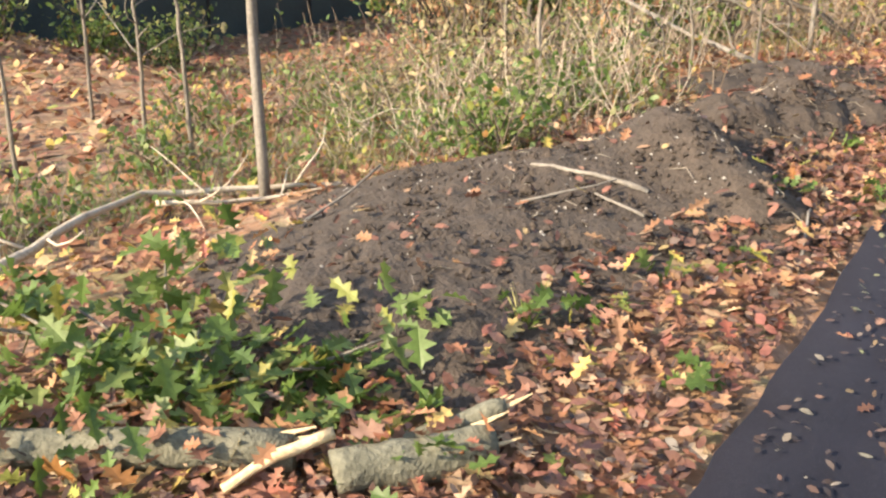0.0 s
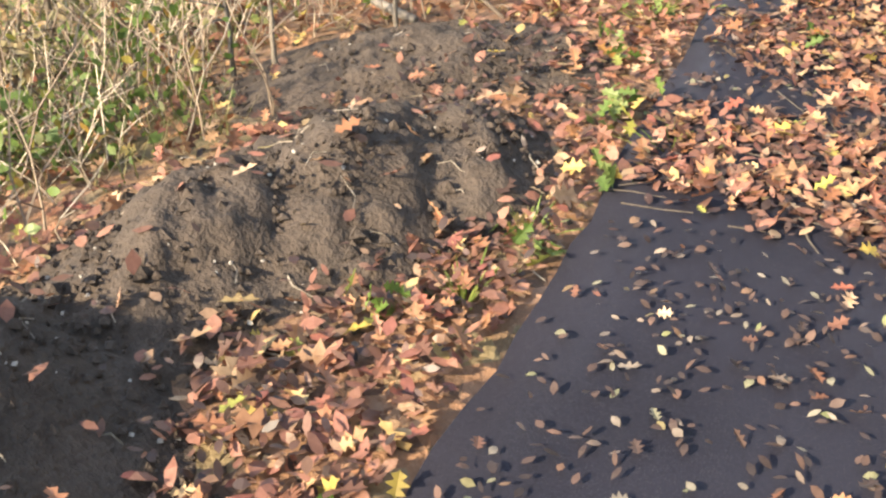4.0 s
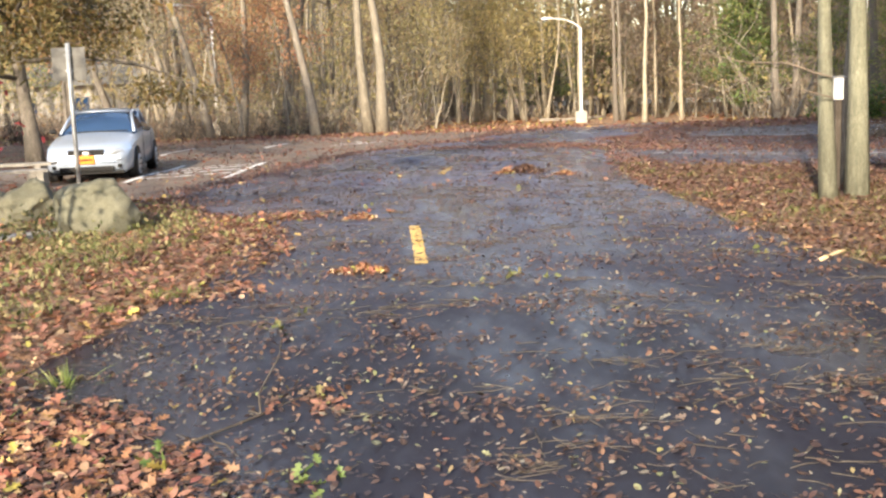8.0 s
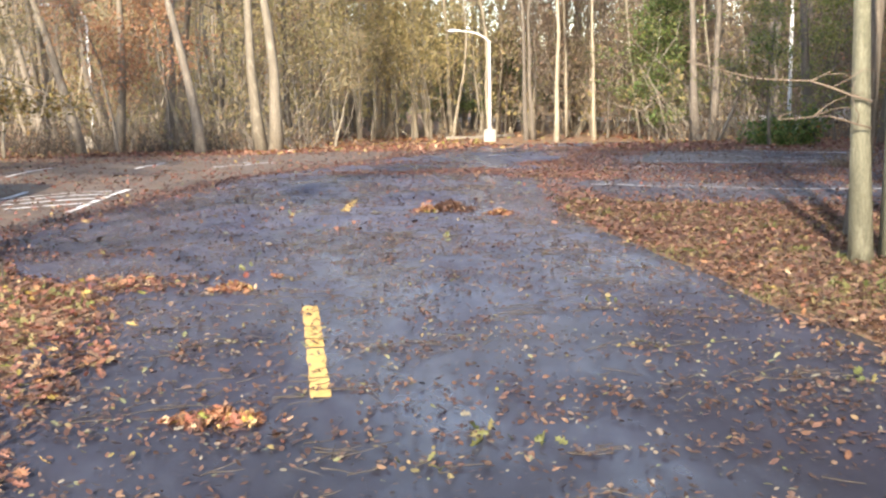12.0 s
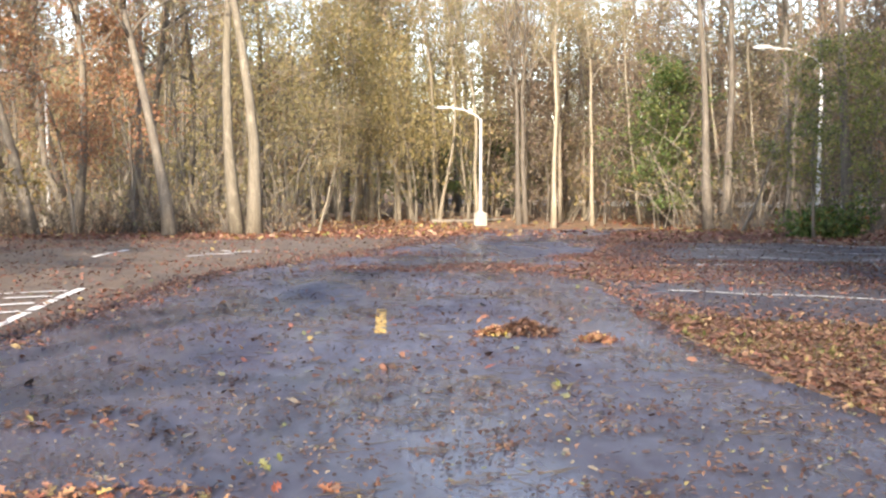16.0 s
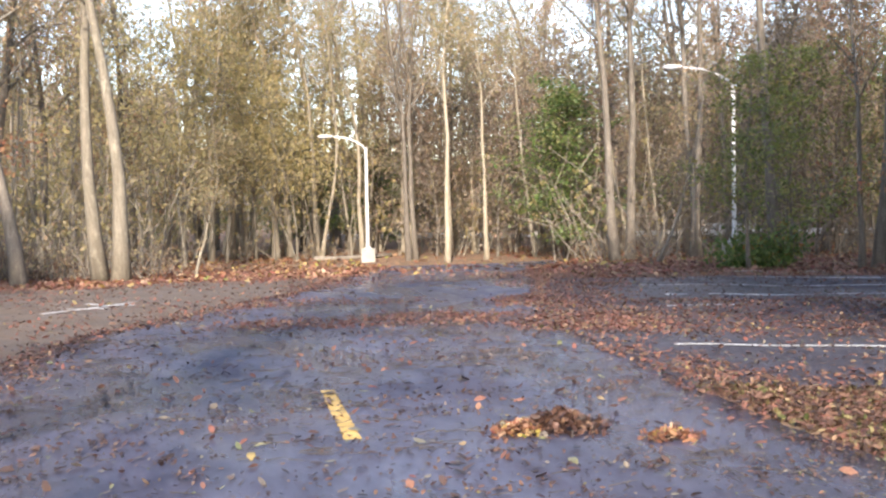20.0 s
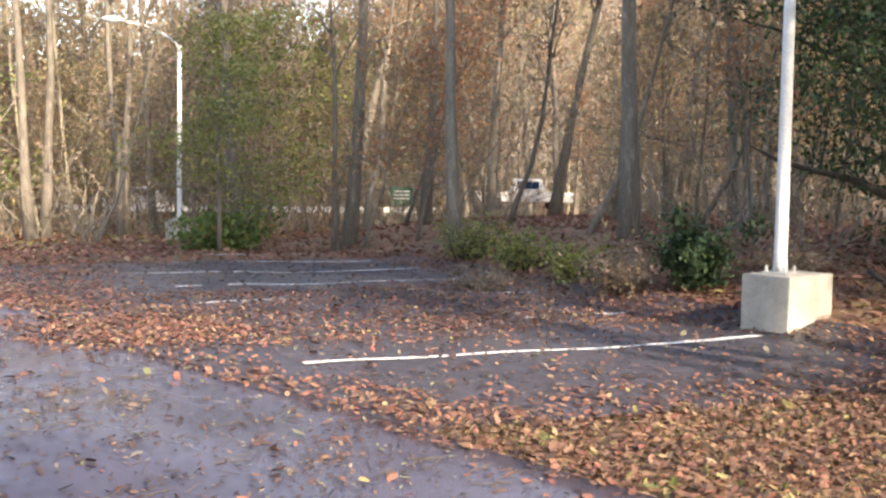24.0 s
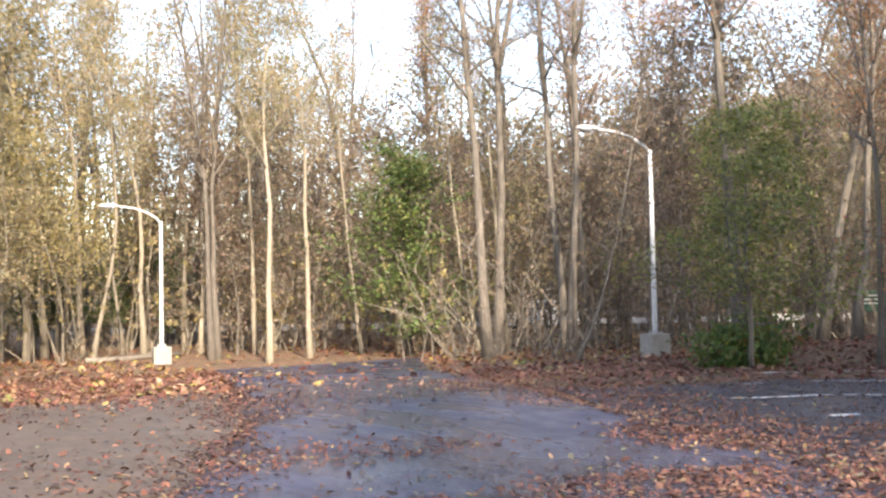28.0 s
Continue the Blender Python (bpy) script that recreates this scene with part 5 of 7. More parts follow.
# ---- road markings ----
def strip(name, a, b, width, mat, label, gaps=(), lift=0.006):
    """A painted stroke on the asphalt from a to b, worn through at the gaps."""
    a, b = np.array(a, float), np.array(b, float)
    d = (b - a) / np.linalg.norm(b - a)
    n = np.array([-d[1], d[0]])
    length = np.linalg.norm(b - a)
    edge = [0.0] + [v for g in gaps for v in (g[0], g[1])] + [1.0]
    bm = bmesh.new()
    for s, e in zip(edge[::2], edge[1::2]):
        k = max(2, int((e - s) * length / 0.12))
        rows = []
        for i in range(k + 1):
            p = a + d * length * (s + (e - s) * i / k)
            w = width / 2 * random.uniform(0.86, 1.06)
            rows.append([bm.verts.new((*(p + n * q), max(road_z(*(p + n * q)), float(land(*(p + n * q))) + 0.026) + lift)) for q in (-w, w)])
        for r, q in zip(rows, rows[1:]):
            bm.faces.new((r[0], r[1], q[1], q[0]))
    bmesh.ops.recalc_face_normals(bm, faces=bm.faces)
    for f in bm.faces:
        if f.normal.z < 0:
            f.normal_flip()
    return tagged(part(name, bm, mat), label, "road marking", kind="structure")


random.seed(3)
strip("road_marking", (-0.27, 7.21), (-0.33, 9.72), 0.125, M["line_yellow"], "worn yellow centre dash on the asphalt", ((0.16, 0.17), (0.45, 0.465), (0.7, 0.71)))
strip("road_marking", (0.17, 16.3), (0.42, 18.6), 0.125, M["line_yellow"], "worn yellow centre dash on the asphalt", ((0.2, 0.21), (0.52, 0.535)))
A0 = np.array([4.75, 19.87])
for v, u0, u1, gaps in ((0.0, 0.0, 5.2, ()), (2.35, 3.4, 5.2, ((0.15, 0.7),)), (4.75, 0.0, 5.1, ((0.26, 0.8),)), (7.1, 0.2, 5.15, ((0.08, 0.16),)), (9.3, -0.2, 5.2, ((0.3, 0.33),)), (11.5, 1.0, 5.1, ((0.1, 0.25),)), (13.4, 2.0, 5.0, ((0.3, 0.5),))):
    a, b = A0 + STALL * u0 + ACROSS * v, A0 + STALL * u1 + ACROSS * v
    strip("road_marking", a, b, 0.125, M["line_white"], "thin white parking bay line between leaves", gaps)
for a, b, w in (((-5.75, 17.3), (-5.6, 21.6), 0.13), ((-3.95, 17.6), (-3.75, 21.6), 0.13), ((-5.6, 17.9), (-4.0, 18.9), 0.13), ((-5.6, 18.7), (-4.0, 19.7), 0.13), ((-5.55, 19.5), (-3.95, 20.5), 0.13), ((-5.55, 20.3), (-3.9, 21.3), 0.13),
                ((-4.65, 27.9), (-4.2, 29.9), 0.12), ((-2.75, 27.8), (-1.3, 29.5), 0.12), ((-2.5, 28.7), (-1.7, 28.4), 0.12), ((-2.1, 29.6), (-1.2, 28.7), 0.12), ((-7.2, 26.0), (-6.9, 29.0), 0.10)):
    strip("road_marking", a, b, w, M["line_white"], "faded white marking on the old car park", ((0.3, 0.34), (0.62, 0.66)))


# ---- lamp posts ----
def lamp_post(x, y, height, reach, heading, label, block=0.62, depth=0.62):
    z = float(land(x, y))
    ob = root("street_lamp", pose(x, y, z, 0, 0, heading), label, "street lamp", "lamp posts")
    bm = bmesh.new()
    box(bm, (0.60, depth, block + 0.3), (0, (depth - 0.62) * 0.5, -0.3), 0, 0.02)
    part("concrete_base", bm, M["concrete"], ob, "weathered pale concrete base")
    bm = bmesh.new()
    box(bm, (0.30, 0.30, 0.03), (0, 0, block - 0.001), 0, 0.006)
    part("base_plate", bm, M["steel"], ob)
    for i in range(4):
        bm = bmesh.new()
        bmesh.ops.create_cone(bm, cap_ends=True, segments=6, radius1=0.022, radius2=0.018, depth=0.07,
                              matrix=Matrix.Translation((0.11 * (1 if i & 1 else -1), 0.11 * (1 if i & 2 else -1), block + 0.063)))
        part("bolt", bm, M["steel"], ob)
    top = height
    heap("pole", *tube([(0, 0, block + 0.02), (0, 0, block + 0.2), (0, 0, top * 0.5), (0, 0, top)], [0.085, 0.075, 0.066, 0.055], 14), M["galvanised"], ob, True)
    line = [(0, 0, top - 0.12), (0, -0.10 * reach, top + 0.10), (0, -0.32 * reach, top + 0.30), (0, -0.62 * reach, top + 0.46), (0, -reach, top + 0.52)]
    heap("arm", *tube(line, [0.045, 0.042, 0.036, 0.032, 0.03], 10), M["galvanised"], ob, True)
    bm = bmesh.new()
    bmesh.ops.create_uvsphere(bm, u_segments=14, v_segments=8, radius=1.0)
    for v in bm.verts:
        c = v.co
        c.z = c.z * (0.09 if c.z > 0 else 0.055)
        c.x, c.y = c.x * 0.14, c.y * 0.36
    bmesh.ops.translate(bm, verts=bm.verts, vec=(0, -reach - 0.30, top + 0.52))
    head = part("lamp_head", bm, M["galvanised"], ob, "", True)
    bm = bmesh.new()
    bmesh.ops.create_uvsphere(bm, u_segments=12, v_segments=6, radius=1.0)
    for v in bm.verts:
        v.co = Vector((v.co.x * 0.11, v.co.y * 0.2, v.co.z * 0.06))
    bmesh.ops.translate(bm, verts=bm.verts, vec=(0, -reach - 0.36, top + 0.475))
    part("lens", bm, M["lamp_glass"], head)
    return ob


lamp_post(10.0, 17.55, 6.2, 1.8, -100, "white steel lamp post on a concrete base beside the parking bays", depth=0.98)
lamp_post(17.55, 38.3, 5.75, 1.7, -101, "white steel lamp post among the trees")
lamp_post(8.95, 54.2, 5.15, 1.5, -101, "white curved-arm lamp post at the end of the driveway")
lamp_post(-10.5, 52.0, 6.2, 1.5, -101, "white lamp post partly hidden in the wood")


# ---- boulders ----
def boulder(x, y, size, seed, label, turn=0.0):
    bm = bmesh.new()
    bmesh.ops.create_icosphere(bm, subdivisions=5, radius=1.0)
    r2 = random.Random(seed)
    cuts = [(Vector((r2.gauss(0, 1), r2.gauss(0, 1), r2.gauss(0.3, 0.8))).normalized(), r2.uniform(0.72, 0.94)) for _ in range(10)]
    for v in bm.verts:
        c = v.co.copy()
        k = 1 + 0.22 * noise.noise(c * 1.1 + Vector((seed, 0, 0))) + 0.07 * noise.noise(c * 3.1 + Vector((0, seed, 0))) + 0.02 * noise.noise(c * 9 + Vector((0, 0, seed)))
        k *= 1 - 0.16 * max(0, noise.noise(c * 0.8 + Vector((seed * 2, 1, 0))))
        for n, h in cuts:
            over = c.dot(n) - h
            if over > 0:
                c -= n * over * 0.9
        v.co = Vector((c.x * size[0] * k, c.y * size[1] * k, c.z * size[2] * k))
    ob = part("boulder", bm, M["stone"], None, "", True)
    ob.matrix_basis = pose(x, y, float(land(x, y)) + size[2] * 0.52, 0, 0, turn)
    return tagged(ob, label, "boulder", "boulders at the car park entrance")


boulder(-4.14, 10.4, (0.53, 0.48, 0.46), 3, "rounded pale grey-green boulder at the edge of the leaves")
boulder(-5.75, 12.5, (0.50, 0.45, 0.38), 7, "rounded sandy boulder beside the verge")
boulder(-7.1, 13.7, (0.62, 0.45, 0.30), 12, "low pale boulder beside the verge")
boulder(-8.6, 14.6, (0.5, 0.4, 0.24), 15, "low pale boulder in the leaves")

# ---- sign ----
sign = root("sign_post", pose(-5.12, 12.75, float(land(-5.12, 12.75)), 0, 0, 6), "steel sign post with a square sign seen from behind", "sign")
heap("post", *tube([(0, 0, -0.2), (0, 0, 1.2), (0.01, 0, 2.42)], 0.032, 8), M["steel"], sign, True)
bm = bmesh.new()
box(bm, (0.46, 0.012, 0.46), (0, 0.045, 1.9), 0, 0.004)
panel = part("sign_panel", bm, M["sign_back"], sign, "grey back of a square sign")
for zz in (2.02, 2.24):
    bm = bmesh.new()
    box(bm, (0.10, 0.03, 0.025), (0, 0.03, zz), 0, 0.003)
    part("bracket", bm, M["steel"], sign)


# ---- car ----
def car(x, y, z, turn):
    ob = root("car", pose(x, y, z, 0, 0, turn), "silver-blue two-door car parked with its nose outward", "car")

    def shell(stations, ring):
        bm = bmesh.new()
        rows = []
        for st in stations:
            half = ring(*st[1:])
            full = half + [(-a, b) for a, b in reversed(half[1:-1])]
            rows.append([bm.verts.new((a, st[0], b)) for a, b in full])
        for r, q in zip(rows, rows[1:]):
            for i in range(len(r)):
                j = (i + 1) % len(r)
                bm.faces.new((r[i], r[j], q[j], q[i]))
        bm.faces.new(rows[0])
        bm.faces.new(rows[-1])
        bmesh.ops.recalc_face_normals(bm, faces=bm.faces)
        return bm

    def body_ring(w, lo, hi):
        m = lo + (hi - lo) * 0.5
        return [(0, lo), (w * 0.78, lo), (w * 0.97, lo + 0.10), (w, m), (w * 0.985, hi - 0.16), (w * 0.93, hi - 0.05), (w * 0.72, hi), (w * 0.35, hi + 0.022), (0, hi + 0.03)]

    bm = shell([(0.0, 0.52, 0.27, 0.55), (0.05, 0.66, 0.21, 0.62), (0.16, 0.76, 0.18, 0.69), (0.42, 0.815, 0.17, 0.76), (0.8, 0.835, 0.17, 0.83), (1.25, 0.845, 0.17, 0.895), (1.6, 0.85, 0.17, 0.935),
                (2.3, 0.85, 0.17, 0.945), (3.1, 0.85, 0.17, 0.965), (3.7, 0.84, 0.18, 0.985), (4.1, 0.80, 0.22, 0.985), (4.34, 0.73, 0.26, 0.93), (4.44, 0.62, 0.32, 0.82)], body_ring)
    part("body", bm, M["car_paint"], ob, "silver-blue painted body", True)

    def cabin_ring(w, lo, hi):
        return [(0, lo), (w + (0.76 - w) * 0.9, lo), (w + 0.09, lo + (hi - lo) * 0.45), (w, hi - 0.05), (w * 0.82, hi - 0.005), (0, hi + 0.02)]

    bm = shell([(1.42, 0.70, 0.90, 0.92), (1.75, 0.62, 0.90, 1.12), (2.1, 0.57, 0.90, 1.30), (2.35, 0.555, 0.90, 1.355), (2.8, 0.55, 0.90, 1.375), (3.2, 0.545, 0.92, 1.345), (3.6, 0.56, 0.94, 1.20), (3.98, 0.60, 0.95, 1.01)], cabin_ring)
    part("cabin_glass", bm, M["car_glass"], ob, "dark windows with reflected sky put into their blue colour", True)
    bm = bmesh.new()
    rows = []
    for yy, w, hh in ((2.12, 0.555, 1.325), (2.35, 0.55, 1.372), (2.8, 0.545, 1.395), (3.2, 0.54, 1.365), (3.42, 0.545, 1.30)):
        rows.append([bm.verts.new((q * w, yy, hh - (0.05 if abs(q) > 0.95 else 0.012 if abs(q) > 0.7 else 0) + 0.008)) for q in (-1.05, -0.8, -0.4, 0, 0.4, 0.8, 1.05)])
    for r, q in zip(rows, rows[1:]):
        for i in range(6):
            bm.faces.new((r[i], r[i + 1], q[i + 1], q[i]))
    bmesh.ops.solidify(bm, geom=bm.faces[:], thickness=0.02)
    part("roof", bm, M["car_paint"], ob, "", True)
    for s in (-1, 1):
        for pts, r in (([(0.72, 1.44, 0.93), (0.655, 1.75, 1.13), (0.59, 2.12, 1.32)], 0.028), ([(0.66, 2.95, 0.96), (0.60, 2.97, 1.18), (0.565, 2.98, 1.34)], 0.035),
                       ([(0.62, 3.95, 1.0), (0.59, 3.65, 1.17), (0.56, 3.3, 1.33)], 0.045), ([(0.60, 2.12, 1.31), (0.585, 2.6, 1.36), (0.575, 3.3, 1.33)], 0.022)):
            heap("pillar", *tube([(s * a, b, c) for a, b, c in pts], r, 8), M["car_paint"], ob, True)
        bm = bmesh.new()
        bmesh.ops.create_uvsphere(bm, u_segments=12, v_segments=8, radius=1.0, matrix=Matrix.Translation((s * 0.93, 1.72, 0.97)) @ Matrix.Diagonal((0.085, 0.05, 0.05, 1)))
        part("mirror", bm, M["black"], ob, "", True)
        bm = bmesh.new()
        bmesh.ops.create_uvsphere(bm, u_segments=14, v_segments=8, radius=1.0, matrix=Matrix.Translation((s * 0.575, 0.125, 0.585)) @ Matrix.Rotation(s * 0.62, 4, "Z") @ Matrix.Diagonal((0.20, 0.075, 0.075, 1)))
        part("headlight", bm, M["lamp_glass"], ob, "clear headlight", True)
        bm = bmesh.new()
        box(bm, (0.04, 0.16, 0.2), (s * 0.70, 4.34, 0.68), 0, 0.01)
        part("tail_light", bm, M["tail_red"], ob)
        bm = bmesh.new()
        box(bm, (0.15, 0.04, 0.07), (s * 0.57, 0.045, 0.30), s * -0.5, 0.01)
        part("fog_light_recess", bm, M["black"], ob)
        for dy in (1.68, 2.92):
            bm = bmesh.new()
            box(bm, (0.006, 0.012, 0.58), (s * 0.853, dy, 0.30), 0)
            part("door_gap", bm, M["black"], ob)
        bm = bmesh.new()
        box(bm, (0.03, 0.16, 0.03), (s * 0.86, 2.72, 0.78), 0, 0.008)
        part("door_handle", bm, M["car_paint"], ob)
        for wy in (0.86, 3.48):
            bm = bmesh.new()
            bmesh.ops.create_cone(bm, cap_ends=True, segments=28, radius1=0.34, radius2=0.34, depth=0.06, matrix=Matrix.Translation((s * 0.825, wy, 0.33)) @ Matrix.Rotation(math.pi / 2, 4, "Y"))
            part("wheel_arch", bm, M["black"], ob)
            bm = bmesh.new()
            turn_y = Matrix.Translation((s * 0.765, wy, 0.305)) @ Matrix.Rotation(math.pi / 2, 4, "Y")
            bmesh.ops.create_cone(bm, cap_ends=True, segments=32, radius1=0.305, radius2=0.305, depth=0.20, matrix=turn_y)
            bmesh.ops.bevel(bm, geom=[e for e in bm.edges if len(e.link_faces) == 2 and any(len(f.verts) > 4 for f in e.link_faces)], offset=0.03, segments=2, affect="EDGES")
            wheel = part("wheel", bm, M["rubber"], ob, "black tyre with a silver rim")
            bm = bmesh.new()
            bmesh.ops.create_cone(bm, cap_ends=True, segments=28, radius1=0.205, radius2=0.19, depth=0.03, matrix=Matrix.Translation((s * 0.868, wy, 0.305)) @ Matrix.Rotation(s * math.pi / 2, 4, "Y"))
            part("rim", bm, M["alloy"], wheel)
            for k in range(6):
                bm = bmesh.new()
                a = k * math.pi / 3
                box(bm, (0.012, 0.05, 0.05), (s * 0.886, wy + 0.12 * math.cos(a), 0.28 + 0.12 * math.sin(a)), 0, 0.008)
                part("rim_opening", bm, M["black"], wheel)
    for size, at, name, mat in (((0.66, 0.06, 0.11), (0, 0.02, 0.545), "grille", "black"), ((0.12, 0.03, 0.07), (0, -0.008, 0.545), "badge", "alloy"), ((1.0, 0.06, 0.09), (0, 0.0, 0.245), "lower_intake", "black"),
                                ((0.31, 0.02, 0.16), (0, -0.022, 0.385), "number_plate", "plate"), ((1.30, 0.06, 0.03), (0, 0.03, 0.455), "bumper_crease", "car_paint"), ((1.36, 0.10, 0.05), (0, 0.05, 0.19), "chin_spoiler", "black"),
                                ((1.2, 0.03, 0.02), (0, 1.44, 0.945), "wiper_cowl", "black")):
        bm = bmesh.new()
        box(bm, size, at, 0, 0.012)
        part(name, bm, M[mat], ob)
    bm = bmesh.new()
    box(bm, (0.24, 0.01, 0.03), (0, -0.034, 0.45), 0)
    part("plate_lettering", bm, M["black"], ob)
    heap("steering_wheel", *tube([(0.34 + 0.17 * math.cos(a), 2.02 + 0.05 * math.sin(a), 1.0 + 0.16 * math.sin(a)) for a in np.linspace(0, 2 * np.pi, 17)], 0.014, 6, False), M["black"], ob, True)
    return ob


car(-6.55, 17.65, float(land(-6.9, 20)) + 0.0, 7.0)


# ---- picnic bench and timber beside the car park ----
def bench(x, y, turn):
    ob = root("bench", pose(x, y, float(land(x, y)), 0, 0, turn), "weathered grey timber bench beside the car park", "bench")
    for k in range(3):
        bm = bmesh.new()
        box(bm, (1.9, 0.13, 0.045), (0, -0.15 + 0.15 * k, 0.43), 0, 0.006)
        part("seat_plank", bm, M["timber"], ob)
    for s in (-0.7, 0.7):
        bm = bmesh.new()
        box(bm, (0.12, 0.42, 0.09), (s, 0, 0.34), 0, 0.008)
        part("bearer", bm, M["timber"], ob)
        bm = bmesh.new()
        box(bm, (0.16, 0.34, 0.40), (s, 0, -0.06), 0, 0.01)
        part("leg", bm, M["timber"], ob)
    return ob


bench(-7.9, 17.0, 4)
bench(-7.4, 15.1, 20)

# ---- big tree with climbing stems at the swale ----
tree_big = tree_kind("tree", "brown_bark", "olive_crown", "thick grey tree trunk with climbing stems at its foot", 31, 15, 0.255, 0.16, 3.4, 20, 9000, 0.15, fork=True, rise=0.35, cluster=0.32)
tree_big.matrix_basis = pose(-6.12, 8.35, float(land(-6.12, 8.35)), 0, 0, 40)
for n, (dx, dy, r, h) in enumerate(((0.42, 0.0, 0.045, 4.2), (0.56, 0.06, 0.035, 3.8), (0.72, -0.02, 0.04, 4.4), (1.02, 0.1, 0.03, 3.4), (0.30, -0.25, 0.03, 3.0))):
    r2 = np.random.default_rng(40 + n)
    x, y = -5.95 + dx, 8.35 + dy
    ob = root("sapling", pose(x, y, float(land(x, y))), "thin dark stem growing beside the thick tree", "sapling", "stems beside the big tree")
    line = wander(r2, (0, 0, -0.1), (r2.normal(0, 0.06), r2.normal(0, 0.06), 1), h, 7, 0.05)
    heap("stem", *tube(line, np.linspace(r, r * 0.4, 8), 6), M["dark_bark"], ob, True)
    pts = line[r2.integers(3, 8, 160)] + r2.normal(0, 0.32, (160, 3))
    heap("foliage", *blades(r2, pts, 0.11, True), M["olive_crown" if n % 2 else "green_crown"], ob)


# ---- shrubs ----
def shrub(x, y, height, width, stems, leaves, size, leaf_mat, label, seed, wood="dark_bark", name="shrub", lobes=False, group="", low=0.02):
    r2 = np.random.default_rng(seed)
    ob = root(name, pose(x, y, float(surface(x, y))), label, "shrub", group)
    tips = []
    for k in range(stems):
        wood_bits = []
        a = r2.uniform(0, 6.28)
        line = wander(r2, (r2.normal(0, 0.08), r2.normal(0, 0.08), -0.08), (width / height * math.cos(a), width / height * math.sin(a), 1.0), height * r2.uniform(0.6, 1.15), 5, 0.14)
        wood_bits.append(tube(line, np.linspace(0.008 + height * 0.006, 0.004, 6), 5))
        tips += [line[2], line[3], line[4], line[5]]
        for _ in range(3):
            b = r2.uniform(0, 6.28)
            tw = wander(r2, line[r2.integers(1, 5)], (math.cos(b), math.sin(b), 0.5), width * r2.uniform(0.3, 0.7), 3, 0.2)
            wood_bits.append(tube(tw, np.linspace(0.006, 0.003, 4), 4))
            tips += [tw[1], tw[2], tw[3]]
        heap("stem", *joined(wood_bits), M[wood], ob, True)
    if leaves:
        tips = np.array(tips)
        at = tips[r2.integers(0, len(tips), leaves)] + r2.normal(0, 0.05 + 0.06 * width, (leaves, 3))
        at[:, 2] = np.maximum(at[:, 2], 0.02)
        at = at[at[:, 2] >= low]
        heap("foliage", *blades(r2, at, size, lobes), M[leaf_mat], ob)
    return ob


shrub(14.2, 32.6, 1.0, 1.3, 16, 1500, 0.15, "fresh_leaf", "bright green leafy shrub beside the lamp post", 51)
shrub(15.4, 33.2, 1.3, 1.2, 14, 1200, 0.15, "fresh_leaf", "bright green leafy shrub under a tree", 52)
shrub(12.1, 19.5, 1.15, 0.5, 26, 4200, 0.09, "pine_crown", "small dark evergreen bush on the leafy bank", 53)
shrub(12.9, 21.9, 0.7, 0.7, 16, 1100, 0.08, "olive_green", "low green bush among brown leaves", 54)
shrub(13.9, 23.6, 0.95, 0.8, 18, 1400, 0.08, "olive_green", "low green bush among brown leaves", 55)
shrub(14.8, 25.6, 1.1, 0.8, 18, 1300, 0.08, "olive_green", "pale green bush among brown leaves", 56)
shrub(11.2, 22.6, 0.5, 0.75, 34, 420, 0.08, "dun_crown", "heap of dry brown twigs at the end of the bays", 57, "twig", "brush_pile")
shrub(11.8, 20.6, 0.85, 0.8, 44, 900, 0.08, "dun_crown", "heap of red-brown branches on the bank", 58, "twig", "brush_pile")
shrub(12.9, 18.5, 0.75, 0.9, 36, 700, 0.08, "dun_crown", "heap of brown branches on the bank", 59, "twig", "brush_pile")
shrub(-7.6, 9.3, 0.75, 0.55, 14, 420, 0.07, "red_shrub", "red-leaved shrub beside the yellow post", 60)
shrub(-7.0, 9.8, 0.6, 0.5, 12, 260, 0.07, "red_shrub", "red-leaved shrub on the slope", 61)
shrub(-5.6, 1.7, 0.65, 0.9, 60, 1100, 0.05, "brown_crown", "dense bush of bare brown twigs", 62, "twig")
shrub(-6.2, 2.6, 0.7, 0.8, 50, 1000, 0.05, "brown_crown", "dense bush of bare brown twigs", 63, "twig")
shrub(-5.75, 0.45, 1.1, 0.5, 18, 3400, 0.06, "green_crown", "small green evergreen shrub on the slope", 64)
shrub(-7.9, 1.45, 3.6, 0.7, 22, 7500, 0.085, "green_crown", "tall dense green shrub beside the slope", 74)
shrub(-6.2, 0.12, 2.9, 0.55, 20, 6000, 0.075, "green_crown", "tall leafy green shrub on the near slope", 72)
shrub(-5.85, -0.55, 1.6, 0.4, 10, 420, 0.075, "orange_crown", "rusty leaved shrub on the near slope", 73)
shrub(-8.3, 0.7, 3.4, 0.9, 18, 4200, 0.09, "green_crown", "tall dark green shrub", 65)
shrub(-9.8, 1.5, 3.6, 1.0, 20, 4600, 0.09, "green_crown", "tall green shrub at the swale", 66)
shrub(-7.6, -0.9, 2.6, 0.9, 14, 1000, 0.09, "yellow_crown", "tall shrub with yellowing leaves", 67)
shrub(-8.2, -0.2, 2.6, 1.2, 14, 900, 0.09, "orange_crown", "tall shrub with rusty leaves", 68)
shrub(-12.5, 12.2, 3.8, 0.6, 4, 3000, 0.13, "orange_crown", "young oak with hanging orange leaves before the porch", 69, lobes=True, low=1.5)
shrub(-10.4, 13.6, 3.4, 1.3, 10, 1500, 0.12, "olive_crown", "young oak with olive and brown leaves", 75, lobes=True, low=0.9)
